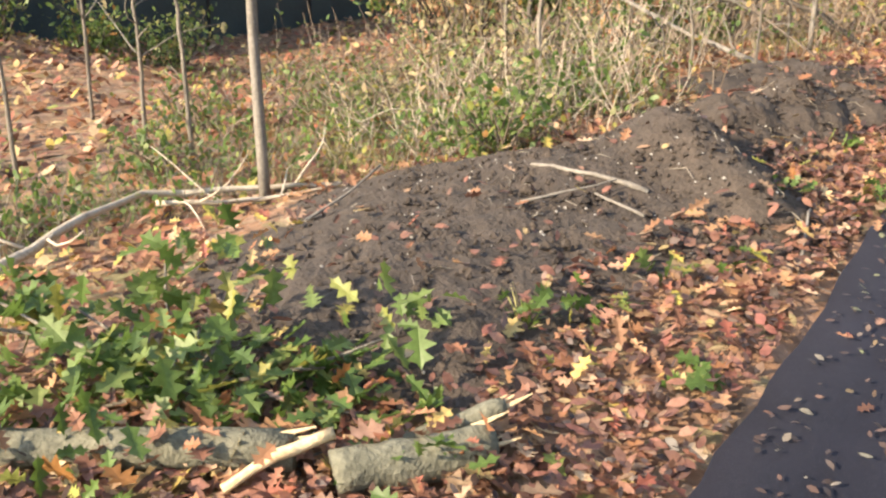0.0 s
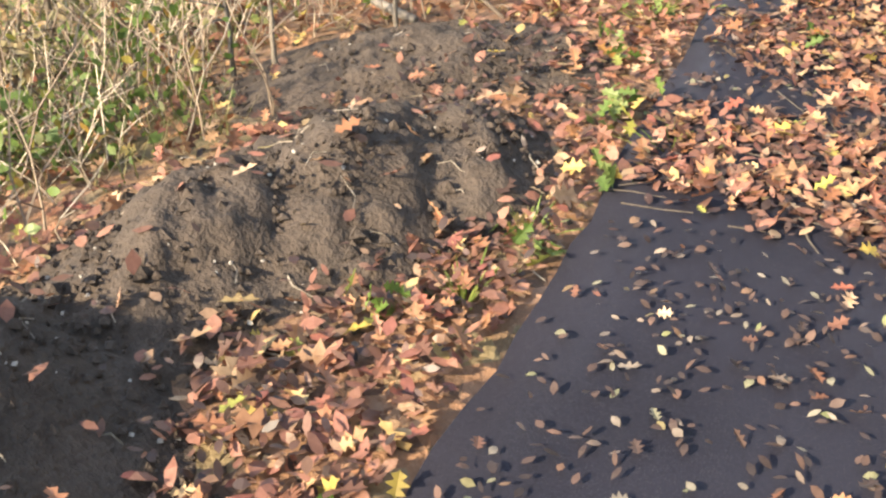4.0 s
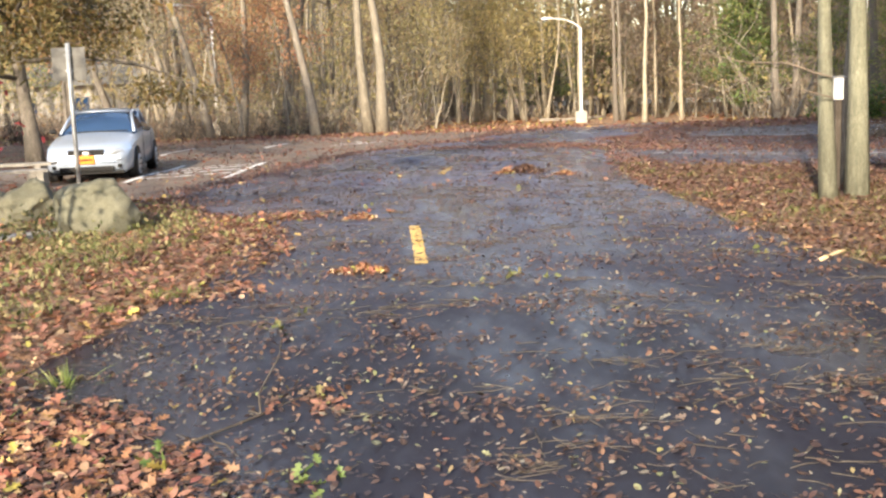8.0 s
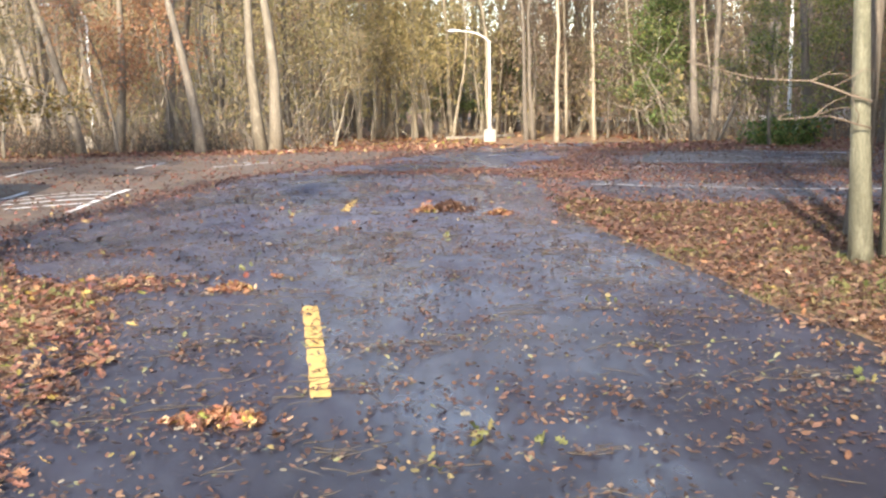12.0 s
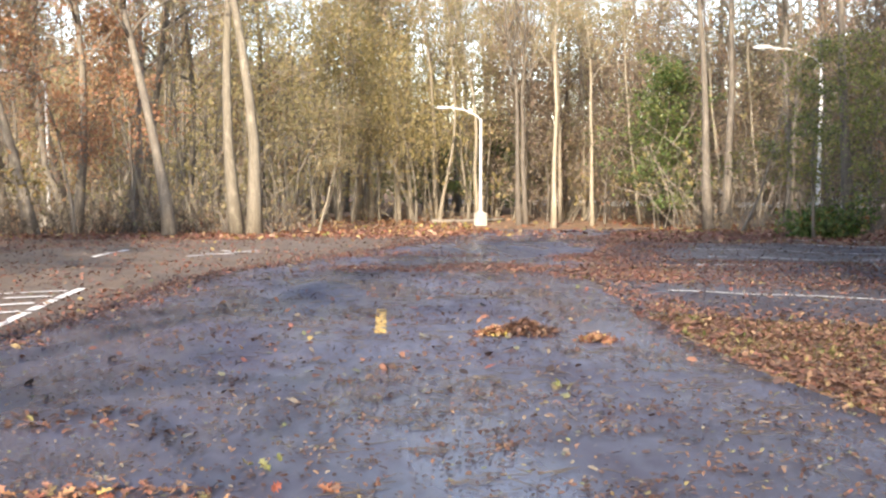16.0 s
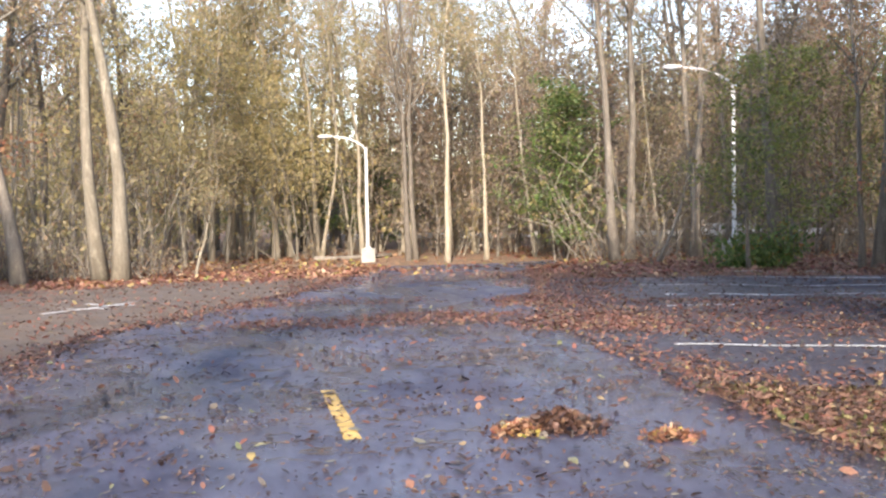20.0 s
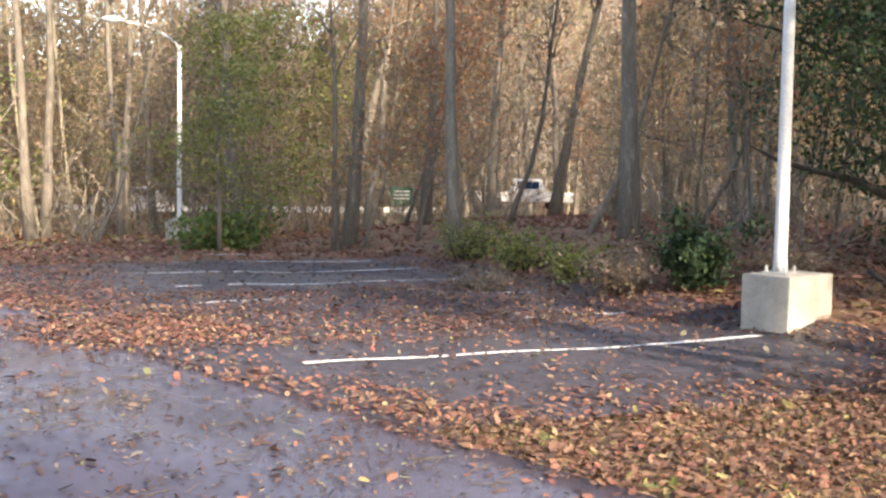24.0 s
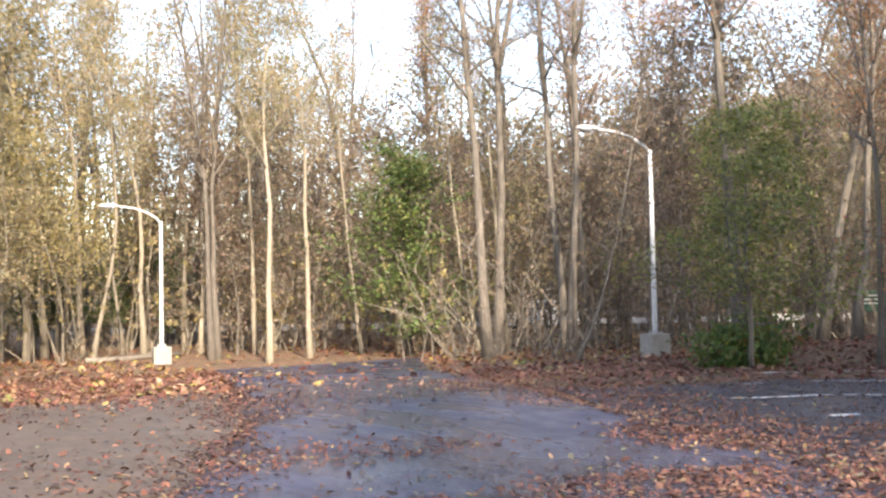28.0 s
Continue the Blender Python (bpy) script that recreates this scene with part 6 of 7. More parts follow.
shrub(-8.6, 12.4, 3.2, 1.3, 12, 2200, 0.11, "olive_crown", "young oak with olive brown leaves", 70, lobes=True)
shrub(-7.4, 11.6, 2.9, 1.1, 12, 1100, 0.10, "red_shrub", "red-leaved young tree beside the thick trunk", 71)
for n, (x, y, h, w, mat) in enumerate(((-4.6, -3.6, 0.55, 0.35, "fresh_leaf"), (-5.2, -3.0, 0.6, 0.4, "yellow_crown"), (-4.35, -4.3, 0.6, 0.3, "green_crown"), (-5.9, -3.8, 0.7, 0.5, "yellow_crown"), (-6.6, -2.6, 0.9, 0.6, "yellow_crown"),
                                       (-5.4, -1.9, 0.5, 0.5, "fresh_leaf"), (-7.4, -4.4, 0.7, 0.6, "fresh_leaf"), (-6.3, -5.4, 0.5, 0.5, "green_crown"), (-7.6, -6.4, 0.6, 0.6, "fresh_leaf"), (-5.5, -2.6, 1.2, 0.6, "yellow_crown"))):
    shrub(x, y, h, w, 12, 260, 0.065, mat, "low green and yellow bush behind the soil bank", 80 + n, "twig", group="weeds behind the soil bank")
shrub(-4.55, 0.5, 0.55, 0.7, 46, 700, 0.045, "brown_crown", "low dense bush of brown twigs on the slope", 90, "twig")
shrub(-4.15, 0.9, 0.5, 0.6, 40, 600, 0.045, "brown_crown", "low dense bush of brown twigs on the slope", 91, "twig")
shrub(-4.06, -4.6, 0.5, 0.22, 9, 260, 0.06, "fresh_leaf", "small bright green weed behind the soil bank", 92, "twig", group="weeds behind the soil bank")
shrub(-4.2, -3.4, 0.35, 0.25, 8, 160, 0.06, "fresh_leaf", "small green weed behind the soil heap", 93, "twig", group="weeds behind the soil bank")
thicket("pale_brush", spots_in(66, -5.6, -3.7, -4.5, -1.4, lambda x, y: heaped(x, y) < -0.03), 0.75, 3, "pale_twig", "grass", 200, 0.05, "tangle of pale bare twigs behind the soil bank", rng, thick=0.0042)
thicket("dry_brush", spots_in(105, -7.5, -3.6, -4.2, 0.5, lambda x, y: heaped(x, y) < -0.02), 0.9, 4, "twig", "fresh_leaf", 1500, 0.06, "tangle of dry brown twigs with a few green leaves behind the soil bank", rng, thick=0.006)
thicket("dry_weeds", spots_in(230, -7.6, -4.1, -9.0, -2.4, lambda x, y: (x > -6.2 or y > -4) and (x < -5.1 or y > -5.0)), 0.36, 4, "bark", "fresh_leaf", 4600, 0.055, "low brown and green weeds behind the soil bank", rng, thick=0.004)
thicket("dry_weeds", spots_in(260, -13, -4.6, -2.5, 13.0, lambda x, y: True), 0.45, 3, "twig", "grass", 4200, 0.07, "low weeds and grass on the slope", rng, thick=0.004)
thicket("dry_weeds", spots_in(160, -5.6, -3.0, 4.0, 12.0, lambda x, y: x < left_edge(y) - 0.5), 0.22, 4, "twig", "grass", 3200, 0.06, "grass and weeds beside the driveway", rng, thick=0.003)


shrub(-14.75, 9.5, 1.0, 0.35, 9, 420, 0.08, "fresh_leaf", "small yellow-green plant at the corner of the retaining wall", 140)
# dark shrubs at the foot of the retaining wall
for n in range(8):
    shrub(-13.9 + 0.5 * math.sin(n * 2.1), -8.6 + 1.15 * n, 1.2 + 0.3 * math.sin(n * 1.7), 0.8, 12, 700, 0.09, "green_crown" if n % 3 else "fresh_leaf", "dark leafy shrub at the foot of the retaining wall", 120 + n, group="shrubs along the retaining wall")


def grass(name, n, x0, x1, y0, y1, test, height, label):
    """Thin standing blades of grass."""
    x, y = spread(x0, x1, y0, y1, n, test)
    k = len(x)
    base = np.stack([x, y, surface(x, y) + 0.01], 1)
    a = rng.uniform(0, 6.28, k)
    side = np.stack([np.cos(a), np.sin(a), 0 * a], 1) * 0.004
    tip = base + np.stack([rng.normal(0, 0.4, k), rng.normal(0, 0.4, k), np.ones(k)], 1) * (height * rng.uniform(0.4, 1.2, k))[:, None]
    V = np.stack([base - side, base + side, tip], 1).reshape(-1, 3)
    return tagged(heap(name, V, np.arange(3 * k).reshape(-1, 3), M["grass"]), label, "grass", kind="stuff")


def verge_grass(x, y):
    return np.clip(wave(x, y, 1.2, 4) * 1.2 + 0.35, 0, 1) * ~on_tar(x, y) * (heaped(x, y) < -0.02)


grass("grass_tufts", 800, -6.2, -3.1, 1.5, 11.5, verge_grass, 0.13, "green and tan grass along the verge")
grass("grass_tufts", 330, -7.5, -3.6, -9.0, 1.5, verge_grass, 0.18, "pale grass behind the soil bank")
grass("grass_tufts", 380, 3.2, 6.5, 4.0, 18.5, verge_grass, 0.08, "short grass beside the asphalt edge")


# ---- fallen wood ----
def branch(points, r0, r1, mat, label, name="fallen_branch", twigs=0, seed=0, drop=True, group=""):
    r2 = np.random.default_rng(seed)
    pts = np.array(points, float)
    base = pts[0].copy()
    ob = root(name, pose(*base), label, "branch", group)
    fine = []
    for a, b in zip(pts, pts[1:]):
        fine += [a + (b - a) * q + r2.normal(0, r0 * 0.25, 3) * (q > 0) for q in (0, 0.33, 0.66)]
    fine = np.array(fine + [pts[-1]]) - base
    heap("stem", *tube(fine, np.linspace(r0, r1, len(fine)) * (1 + 0.1 * r2.normal(0, 1, len(fine)).clip(-1, 1)), 8), M[mat], ob, True)
    for k in range(twigs):
        s = fine[r2.integers(1, len(fine))]
        a = r2.uniform(0, 6.28)
        tw = wander(r2, s, (math.cos(a), math.sin(a), r2.uniform(-0.1, 0.7)), r2.uniform(0.2, 0.7), 4, 0.2)
        heap("twig", *tube(tw, np.linspace(max(r1 * 0.8, 0.006), 0.003, 5), 5), M[mat], ob, True)
    return ob


def on(x, y, up=0.0):
    return (x, y, float(surface(x, y)) + up)


def log(a, b, r, label, seed):
    r2 = np.random.default_rng(seed)
    a, b = np.array(a), np.array(b)
    ob = root("log", pose(*a), label, "log", "broken log")
    line = np.array([(b - a) * q + (0, 0, 0.006 * math.sin(9 * q)) for q in np.linspace(0, 1, 12)])
    heap("bark", *tube(line, r * (1 + 0.06 * r2.normal(0, 1, 12).clip(-1.5, 1.5)), 14), M["log"], ob, True)
    d = (b - a) / np.linalg.norm(b - a)
    for k in range(5):
        o = r2.normal(0, r * 0.4, 3)
        heap("splinter", *tube([b - a - d * 0.05 + o, b - a + d * r2.uniform(0.02, 0.07) + o * 1.2 + (0, 0, 0.02)], [0.012, 0.002], 5), M["cut_wood"], ob)
    return ob


log((-3.55, -8.74, 0.0), (-2.29, -7.72, 0.065), 0.056, "grey-green barked log broken across beside the driveway", 1)
log((-2.15, -7.71, 0.055), (-1.92, -7.34, 0.065), 0.062, "short broken log with splintered pale wood", 2)
log((-2.12, -7.50, 0.05), (-1.96, -7.24, 0.13), 0.030, "short grey stub of a broken limb", 6)
branch([(-2.33, -7.93, 0.03), (-2.27, -7.80, 0.10), (-2.20, -7.66, 0.135)], 0.013, 0.018, "cut_wood", "pale splintered stick lying on the log", seed=3)
branch([on(-4.25, -7.9, 0.04), on(-4.68, -7.4, 0.14), on(-5.02, -6.8, 0.20), on(-5.27, -6.31, 0.19), on(-4.92, -5.67, 0.09), on(-4.71, -5.34, 0.03)], 0.030, 0.013, "pale_twig", "long curved pale dead branch lying behind the soil", twigs=7, seed=4)
branch([on(-5.15, -6.3, 0.14), on(-4.95, -6.0, 0.08), on(-4.75, -5.75, 0.05), on(-4.6, -5.4, 0.04)], 0.018, 0.009, "pale_twig", "pale dead branch on the leaves", twigs=4, seed=5)
branch([on(-2.73, -5.21, 0.012), on(-3.0, -5.26, 0.02), on(-3.34, -5.31, 0.02)], 0.015, 0.009, "dead_wood", "grey stick leaning out of the soil bank", seed=6)
branch([on(-1.88, -5.45, 0.02), on(-1.97, -5.2, 0.04), on(-2.07, -4.95, 0.04), on(-2.12, -4.8, 0.03)], 0.010, 0.004, "dead_wood", "grey stick on the leaves beside the soil bank", twigs=0, seed=7)
branch([on(-3.1, -5.7, 0.02), on(-2.93, -5.46, 0.05), on(-2.85, -5.3, 0.06)], 0.008, 0.004, "dead_wood", "crooked twig on the bare soil", seed=8)
branch([on(-2.6, -5.45, 0.02), on(-2.9, -5.4, 0.015)], 0.009, 0.005, "dead_wood", "short grey stick on the bare soil", seed=9)
branch([on(-3.95, -6.25, 0.02), on(-3.98, -5.95, 0.06), on(-4.0, -5.7, 0.12)], 0.009, 0.005, "dead_wood", "thin stick standing out of the soil", seed=10)
branch([on(-3.95, -1.42, 0.02), (-4.63, -1.38, 0.04), (-5.46, -1.19, 0.23), (-6.11, -1.09, 0.46), (-6.99, -0.89, 0.79)], 0.024, 0.012, "dead_wood", "broken pale limb leaning up into the shrubs", "fallen_limb", 9, 11)
branch([on(-3.58, -0.32, 0.03), (-4.06, -0.25, 0.2), (-4.52, -0.19, 0.26), (-4.96, -0.3, 0.19), (-5.33, -0.37, 0.02)], 0.026, 0.016, "dark_bark", "broken brown limb arching over the slope", "fallen_limb", 6, 12)
branch([on(-3.5, -1.3, 0.02), (-4.4, -1.11, 0.35), (-5.21, -1.14, 0.62), (-5.88, -1.01, 0.99)], 0.010, 0.004, "twig", "thin brown branch leaning on the limb", "fallen_branch", 5, 13)
branch([(-5.0, -1.5, -0.25), (-5.4, -1.0, 0.3), (-5.6, -0.7, 0.8), (-5.75, -0.6, 1.3)], 0.012, 0.005, "twig", "thin brown branch standing in the shrubs", "fallen_branch", 4, 14)
branch([on(-1.95, 0.95, 0.05), on(-1.4, 0.72, 0.06), on(-1.0, 0.65, 0.05), on(-0.72, 0.8, 0.04)], 0.016, 0.008, "dead_wood", "pale bare branch lying on the leaves", twigs=6, seed=15)
branch([on(-1.3, 0.35, 0.03), on(-1.25, 0.6, 0.05), on(-1.5, 0.9, 0.05)], 0.012, 0.006, "dead_wood", "pale bare twig lying on the leaves", twigs=3, seed=16)
branch([on(-1.4, 2.45, 0.04), on(-1.1, 2.85, 0.05), on(-0.9, 3.2, 0.05)], 0.008, 0.004, "dark_bark", "dark thin branch lying on the asphalt", twigs=3, seed=17)
branch([on(3.1, 6.45, 0.03), on(3.55, 6.9, 0.04)], 0.022, 0.014, "cut_wood", "short pale branch at the edge of the asphalt", seed=18)
branch([(4.95, 10.75, 1.55), (4.4, 10.9, 1.75), (3.9, 11.0, 1.78), (3.3, 11.2, 1.95)], 0.012, 0.004, "twig", "thin bare branch reaching out from the tree", "dead_branch", 7, 23)
branch([(4.95, 10.75, 1.3), (4.5, 10.7, 1.42), (4.0, 10.7, 1.40)], 0.010, 0.004, "twig", "thin bare branch reaching out from the tree", "dead_branch", 5, 24)
branch([on(-3.4, 12.2, 0.03), on(-3.2, 11.6, 0.18), on(-3.1, 11.3, 0.05)], 0.014, 0.008, "dark_bark", "dark bent branch at the edge of the asphalt", seed=19)
branch([on(12.2, 16.9, 0.04), on(13.0, 17.4, 0.10)], 0.05, 0.03, "dark_bark", "dark short log in the leaves", seed=20)
branch([on(13.6, 22.2, 0.05), on(12.8, 22.3, 0.12), on(12.1, 21.6, 0.08)], 0.02, 0.008, "dead_wood", "pale branch on the leafy bank", twigs=3, seed=21)
branch([on(7.0, 57.0, 0.1), on(11.0, 58.0, 0.15)], 0.12, 0.08, "bark", "fallen trunk behind the lamp post", seed=22)

# leaves caught on and around the log
k = 150
q = rng.uniform(0, 1, k)
p = np.stack([-3.3 + 1.4 * q + rng.normal(0, 0.09, k), -8.55 + 1.25 * q + rng.normal(0, 0.09, k), 0 * q], 1)
p[:, 2] = surface(p[:, 0], p[:, 1]) + rng.uniform(0.03, 0.15, k)
tagged(heap("leaf_scatter", *blades(rng, p, 0.10, True, 0.5), M["litter"]), "brown leaves caught on and around the log", "fallen leaves", kind="stuff")
p = p[:50] + rng.normal(0, 0.05, (50, 3)) * (1, 1, 0.3) + (0.05, -0.05, 0.02)
tagged(heap("leaf_scatter", *blades(rng, p, 0.11, True, 0.3), M["fresh_leaf"]), "green oak leaves lying over the log", "fallen leaves", kind="stuff")

# saplings
def sapling(points, r, label, leaves, mat, seed):
    r2 = np.random.default_rng(seed)
    pts = np.array(points, float)
    ob = root("sapling", pose(*pts[0]), label, "sapling")
    line = pts - pts[0]
    t = np.linspace(0, len(line) - 1, 14)
    fine = np.stack([np.interp(t, np.arange(len(line)), line[:, k]) for k in range(3)], 1) + np.cumsum(r2.normal(0, 0.008 + r * 0.35, (14, 3)) * (1, 1, 0.3), 0) * np.linspace(0, 1, 14)[:, None]
    heap("stem", *tube(fine, np.linspace(r, r * 0.45, 14), 8), M["dead_wood" if r > 0.024 else "bark"], ob, True)
    tips = []
    for k in range(6):
        a = r2.uniform(0, 6.28)
        tw = wander(r2, fine[r2.integers(5, 13)], (math.cos(a), math.sin(a), 0.6), r2.uniform(0.25, 0.7), 4, 0.18)
        heap("twig", *tube(tw, np.linspace(r * 0.35, 0.003, 5), 5), M["dead_wood"], ob, True)
        tips += [tw[2], tw[3], tw[4]]
    if leaves:
        tips = np.array(tips)
        heap("foliage", *blades(r2, tips[r2.integers(0, len(tips), leaves)] + r2.normal(0, 0.05, (leaves, 3)), 0.09, True), M[mat], ob)
    return ob


sapling([on(-4.88, -5.75, -0.05), (-4.9, -5.78, 0.6), (-4.86, -5.8, 1.3), (-4.95, -5.7, 2.2), (-4.7, -5.6, 3.2)], 0.034, "slender grey sapling behind the soil bank", 40, "yellow_crown", 1)
sapling([on(-3.95, -0.55, -0.05), (-3.98, -0.52, 0.55), (-3.86, -0.46, 1.08), (-3.86, -0.38, 1.43), (-3.92, -0.35, 1.9), (-3.85, -0.3, 2.8)], 0.026, "slender crooked pale sapling", 24, "fresh_leaf", 2)
for n, (x, y, h) in enumerate(((-3.95, -1.0, 0.75), (-3.95, -1.58, 0.75), (-4.18, -2.2, 0.8), (-4.36, -2.3, 0.7), (-6.4, -5.2, 1.8), (-7.3, -5.0, 1.6), (-7.0, -6.2, 1.9), (-5.9, -6.9, 1.4), (-6.6, -1.4, 2.4), (-4.7, -3.4, 1.7), (-5.6, -2.4, 2.2), (-8.8, -4.6, 2.4))):
    sapling([on(x, y, -0.05), on(x - 0.03, y + 0.02, h * 0.5), on(x - 0.09, y + 0.04, h)], 0.014 if h < 1 else 0.02, "thin bare brown sapling", 6, "yellow_crown", 20 + n)

# leafy oak branch torn down over the log
r3 = np.random.default_rng(77)
oak = root("oak_branch", pose(*on(-2.72, -7.62, 0.0)), "torn oak branch covered with green leaves", "branch")
tips = []
for q, w, z in ((-0.85, 0.10, 0.16), (-0.70, -0.18, 0.14), (-0.55, 0.25, 0.20), (-0.35, -0.12, 0.15), (-0.30, 0.42, 0.22), (-0.10, 0.12, 0.20), (0.05, -0.20, 0.12), (0.10, 0.36, 0.24), (0.28, 0.05, 0.18), (0.42, -0.16, 0.12), (0.50, 0.18, 0.16), (-0.95, 0.38, 0.18)):
    x, y = 0.76 * q - 0.65 * w, 0.65 * q + 0.76 * w
    tw = wander(r3, (-0.1, -0.1, 0.05), (x + 0.1, y + 0.1, z - 0.03), math.dist((x, y, z), (-0.1, -0.1, 0.05)), 5, 0.10)
    heap("twig", *tube(tw, np.linspace(0.011, 0.004, 6), 5), M["bark"], oak, True)
    tips += [tw[2], tw[3], tw[4], tw[5], tw[5]]
tips = np.array(tips)
at = tips[r3.integers(0, len(tips), 420)] + r3.normal(0, 0.085, (420, 3)) * (1.2, 1.2, 0.9)
at[:, 2] = np.maximum(at[:, 2], 0.03)
heap("foliage", *blades(r3, at, 0.125, True, 0.35), M["fresh_leaf"], oak)


# tufts of green beside the driveway
def tufts(name, spots, mat, label, size=0.09, per=9):
    at = []
    for x, y in spots:
        z = float(surface(x, y))
        at += [(x + rng.normal(0, 0.06), y + rng.normal(0, 0.06), z + rng.uniform(0.02, 0.09)) for _ in range(per)]
    return tagged(heap(name, *blades(rng, np.array(at), size, True, 0.2), M[mat]), label, "weeds", kind="stuff")


tufts("green_weeds", [(-2.35, -6.55), (-2.25, -6.35), (-1.95, -4.45), (-1.9, -4.3), (-2.3, -4.7), (-2.4, -3.6), (-2.3, -3.1), (-2.25, -2.6), (-2.5, -2.0), (-2.45, -2.2), (-2.7, -1.6), (-2.9, -1.4), (-2.6, -6.9), (-2.2, -5.9), (-2.05, -5.6),
                      (-2.2, -7.3), (-1.75, -6.6), (-2.9, -0.9), (-3.0, -0.3), (-3.3, 0.4), (-2.1, -1.0), (-1.7, -0.3), (-1.0, 0.6), (-0.8, 1.9), (-1.5, 2.2)], "fresh_leaf", "small green oak sprigs among the fallen leaves")
tufts("green_weeds", spots_in(55, -4.6, -1.9, 3.0, 11.0, lambda x, y: x < left_edge(y) - 0.1) + spots_in(26, 3.3, 5.5, 5.0, 17.0, lambda x, y: x > right_edge(y)), "grass", "small green weeds among the fallen leaves", 0.08)
tufts("green_weeds", [(0.2, 5.9), (0.75, 6.25), (-1.0, 11.55), (2.0, 9.4), (1.25, 13.5), (2.7, 6.9), (0.5, 6.4), (-1.3, 4.6), (-1.1, 5.2), (-0.85, 3.2)], "grass", "green sprigs lying on the asphalt", 0.08, 6)

# clumps of grass along the edge of the driveway
def grass_clump(x, y, height, n, label):
    base = np.stack([rng.normal(0, height * 0.28, n), rng.normal(0, height * 0.28, n), np.full(n, -0.01)], 1)
    lean = base * (2.2, 2.2, 0) + np.stack([rng.normal(0, 0.25, n) * height, rng.normal(0, 0.25, n) * height, height * rng.uniform(0.45, 1.15, n)], 1)
    a = rng.uniform(0, 6.28, n)
    side = np.stack([np.cos(a), np.sin(a), 0 * a], 1) * 0.0045
    mid = base + lean * 0.55 + (0, 0, height * 0.10)
    V = np.stack([base - side, base + side, mid - side * 0.8, mid + side * 0.8, base + lean], 1).reshape(-1, 3)
    F = (np.array([(0, 1, 3), (0, 3, 2), (2, 3, 4)])[None] + (np.arange(n) * 5)[:, None, None]).reshape(-1, 3)
    ob = heap("grass_clump", V, F, M["fresh_grass"])
    ob.matrix_basis = pose(*on(x, y))
    return tagged(ob, label, "grass", "grass clumps at the driveway")


CLUMPS = [(-2.32, -3.00, 0.08, 40), (-1.92, -4.36, 0.07, 40), (-2.27, -3.43, 0.09, 40), (-2.18, -2.24, 0.09, 36), (-2.31, 3.61, 0.12, 80), (-2.62, 5.54, 0.10, 80), (-1.58, 1.73, 0.09, 60), (-0.80, 0.43, 0.08, 40), (-2.46, 2.84, 0.10, 80), (-2.34, 1.82, 0.12, 40), (-0.35, 0.62, 0.10, 80), (-2.38, 6.01, 0.10, 60), (-2.17, 6.10, 0.13, 40), (-2.86, -0.97, 0.12, 40), (-4.41, 2.17, 0.13, 60), (-2.38, -6.60, 0.09, 36)]
for x, y, h, n in CLUMPS:
    grass_clump(x, y, h, n, "small clump of fresh green grass among fallen leaves")

# loose clods and crumbs on the dug soil
bits = []
for _ in range(5600):
    h = HUMPS[random.randrange(len(HUMPS))]
    x, y = h[0] + random.gauss(0, 0.55), h[1] + random.gauss(0, 0.6)
    if heaped(x, y) > -0.03:
        r = random.uniform(0.006, 0.02) * (2.0 if random.random() < 0.06 else 1)
        p = np.array(on(x, y, r * 0.3))
        V = p + r * np.array([(1, 0, 0), (-1, 0.2, 0), (0, 1, 0.1), (0.1, -1, 0), (0, 0, 0.8), (0, 0, -0.8)]) * np.random.uniform(0.5, 1.3, (6, 1))
        bits.append((V, np.array([(0, 2, 4), (2, 1, 4), (1, 3, 4), (3, 0, 4), (2, 0, 5), (1, 2, 5), (3, 1, 5), (0, 3, 5)])))
tagged(heap("soil_clods", *joined(bits), M["soil"]), "loose clods and crumbs of dug soil", "soil", kind="stuff")
# fine roots and twigs in the dug soil
bits = []
for _ in range(120):
    h = HUMPS[random.randrange(len(HUMPS))]
    x, y = h[0] + random.gauss(0, 0.6), h[1] + random.gauss(0, 0.65)
    a, ln = random.uniform(0, 6.28), random.uniform(0.04, 0.16)
    bits.append(tube([on(x, y, 0.004), on(x + 0.5 * ln * math.cos(a), y + 0.5 * ln * math.sin(a), 0.02), on(x + ln * math.cos(a + 0.4), y + ln * math.sin(a + 0.4), 0.012)], [0.003, 0.003, 0.0015], 3, False))
tagged(heap("root_scraps", *joined(bits), M["bark"]), "thin roots and twigs sticking out of the dug soil", "twigs", kind="stuff")

# pebbles on the dug soil
bits = []
for _ in range(520):
    h = HUMPS[random.randrange(len(HUMPS))]
    x, y = h[0] + random.gauss(0, 0.5), h[1] + random.gauss(0, 0.55)
    if heaped(x, y) > 0.0:
        r = random.uniform(0.004, 0.012)
        p = np.array(on(x, y, r * 0.4))
        V = p + r * np.array([(1, 0, 0), (-1, 0.2, 0), (0, 1, 0.1), (0.1, -1, 0), (0, 0, 0.8), (0, 0, -0.8)]) * np.random.uniform(0.6, 1.2, (6, 1))
        bits.append((V, np.array([(0, 2, 4), (2, 1, 4), (1, 3, 4), (3, 0, 4), (2, 0, 5), (1, 2, 5), (3, 1, 5), (0, 3, 5)])))
tagged(heap("pebbles", *joined(bits), M["concrete"]), "small pale pebbles in the dug soil", "pebbles", kind="stuff")


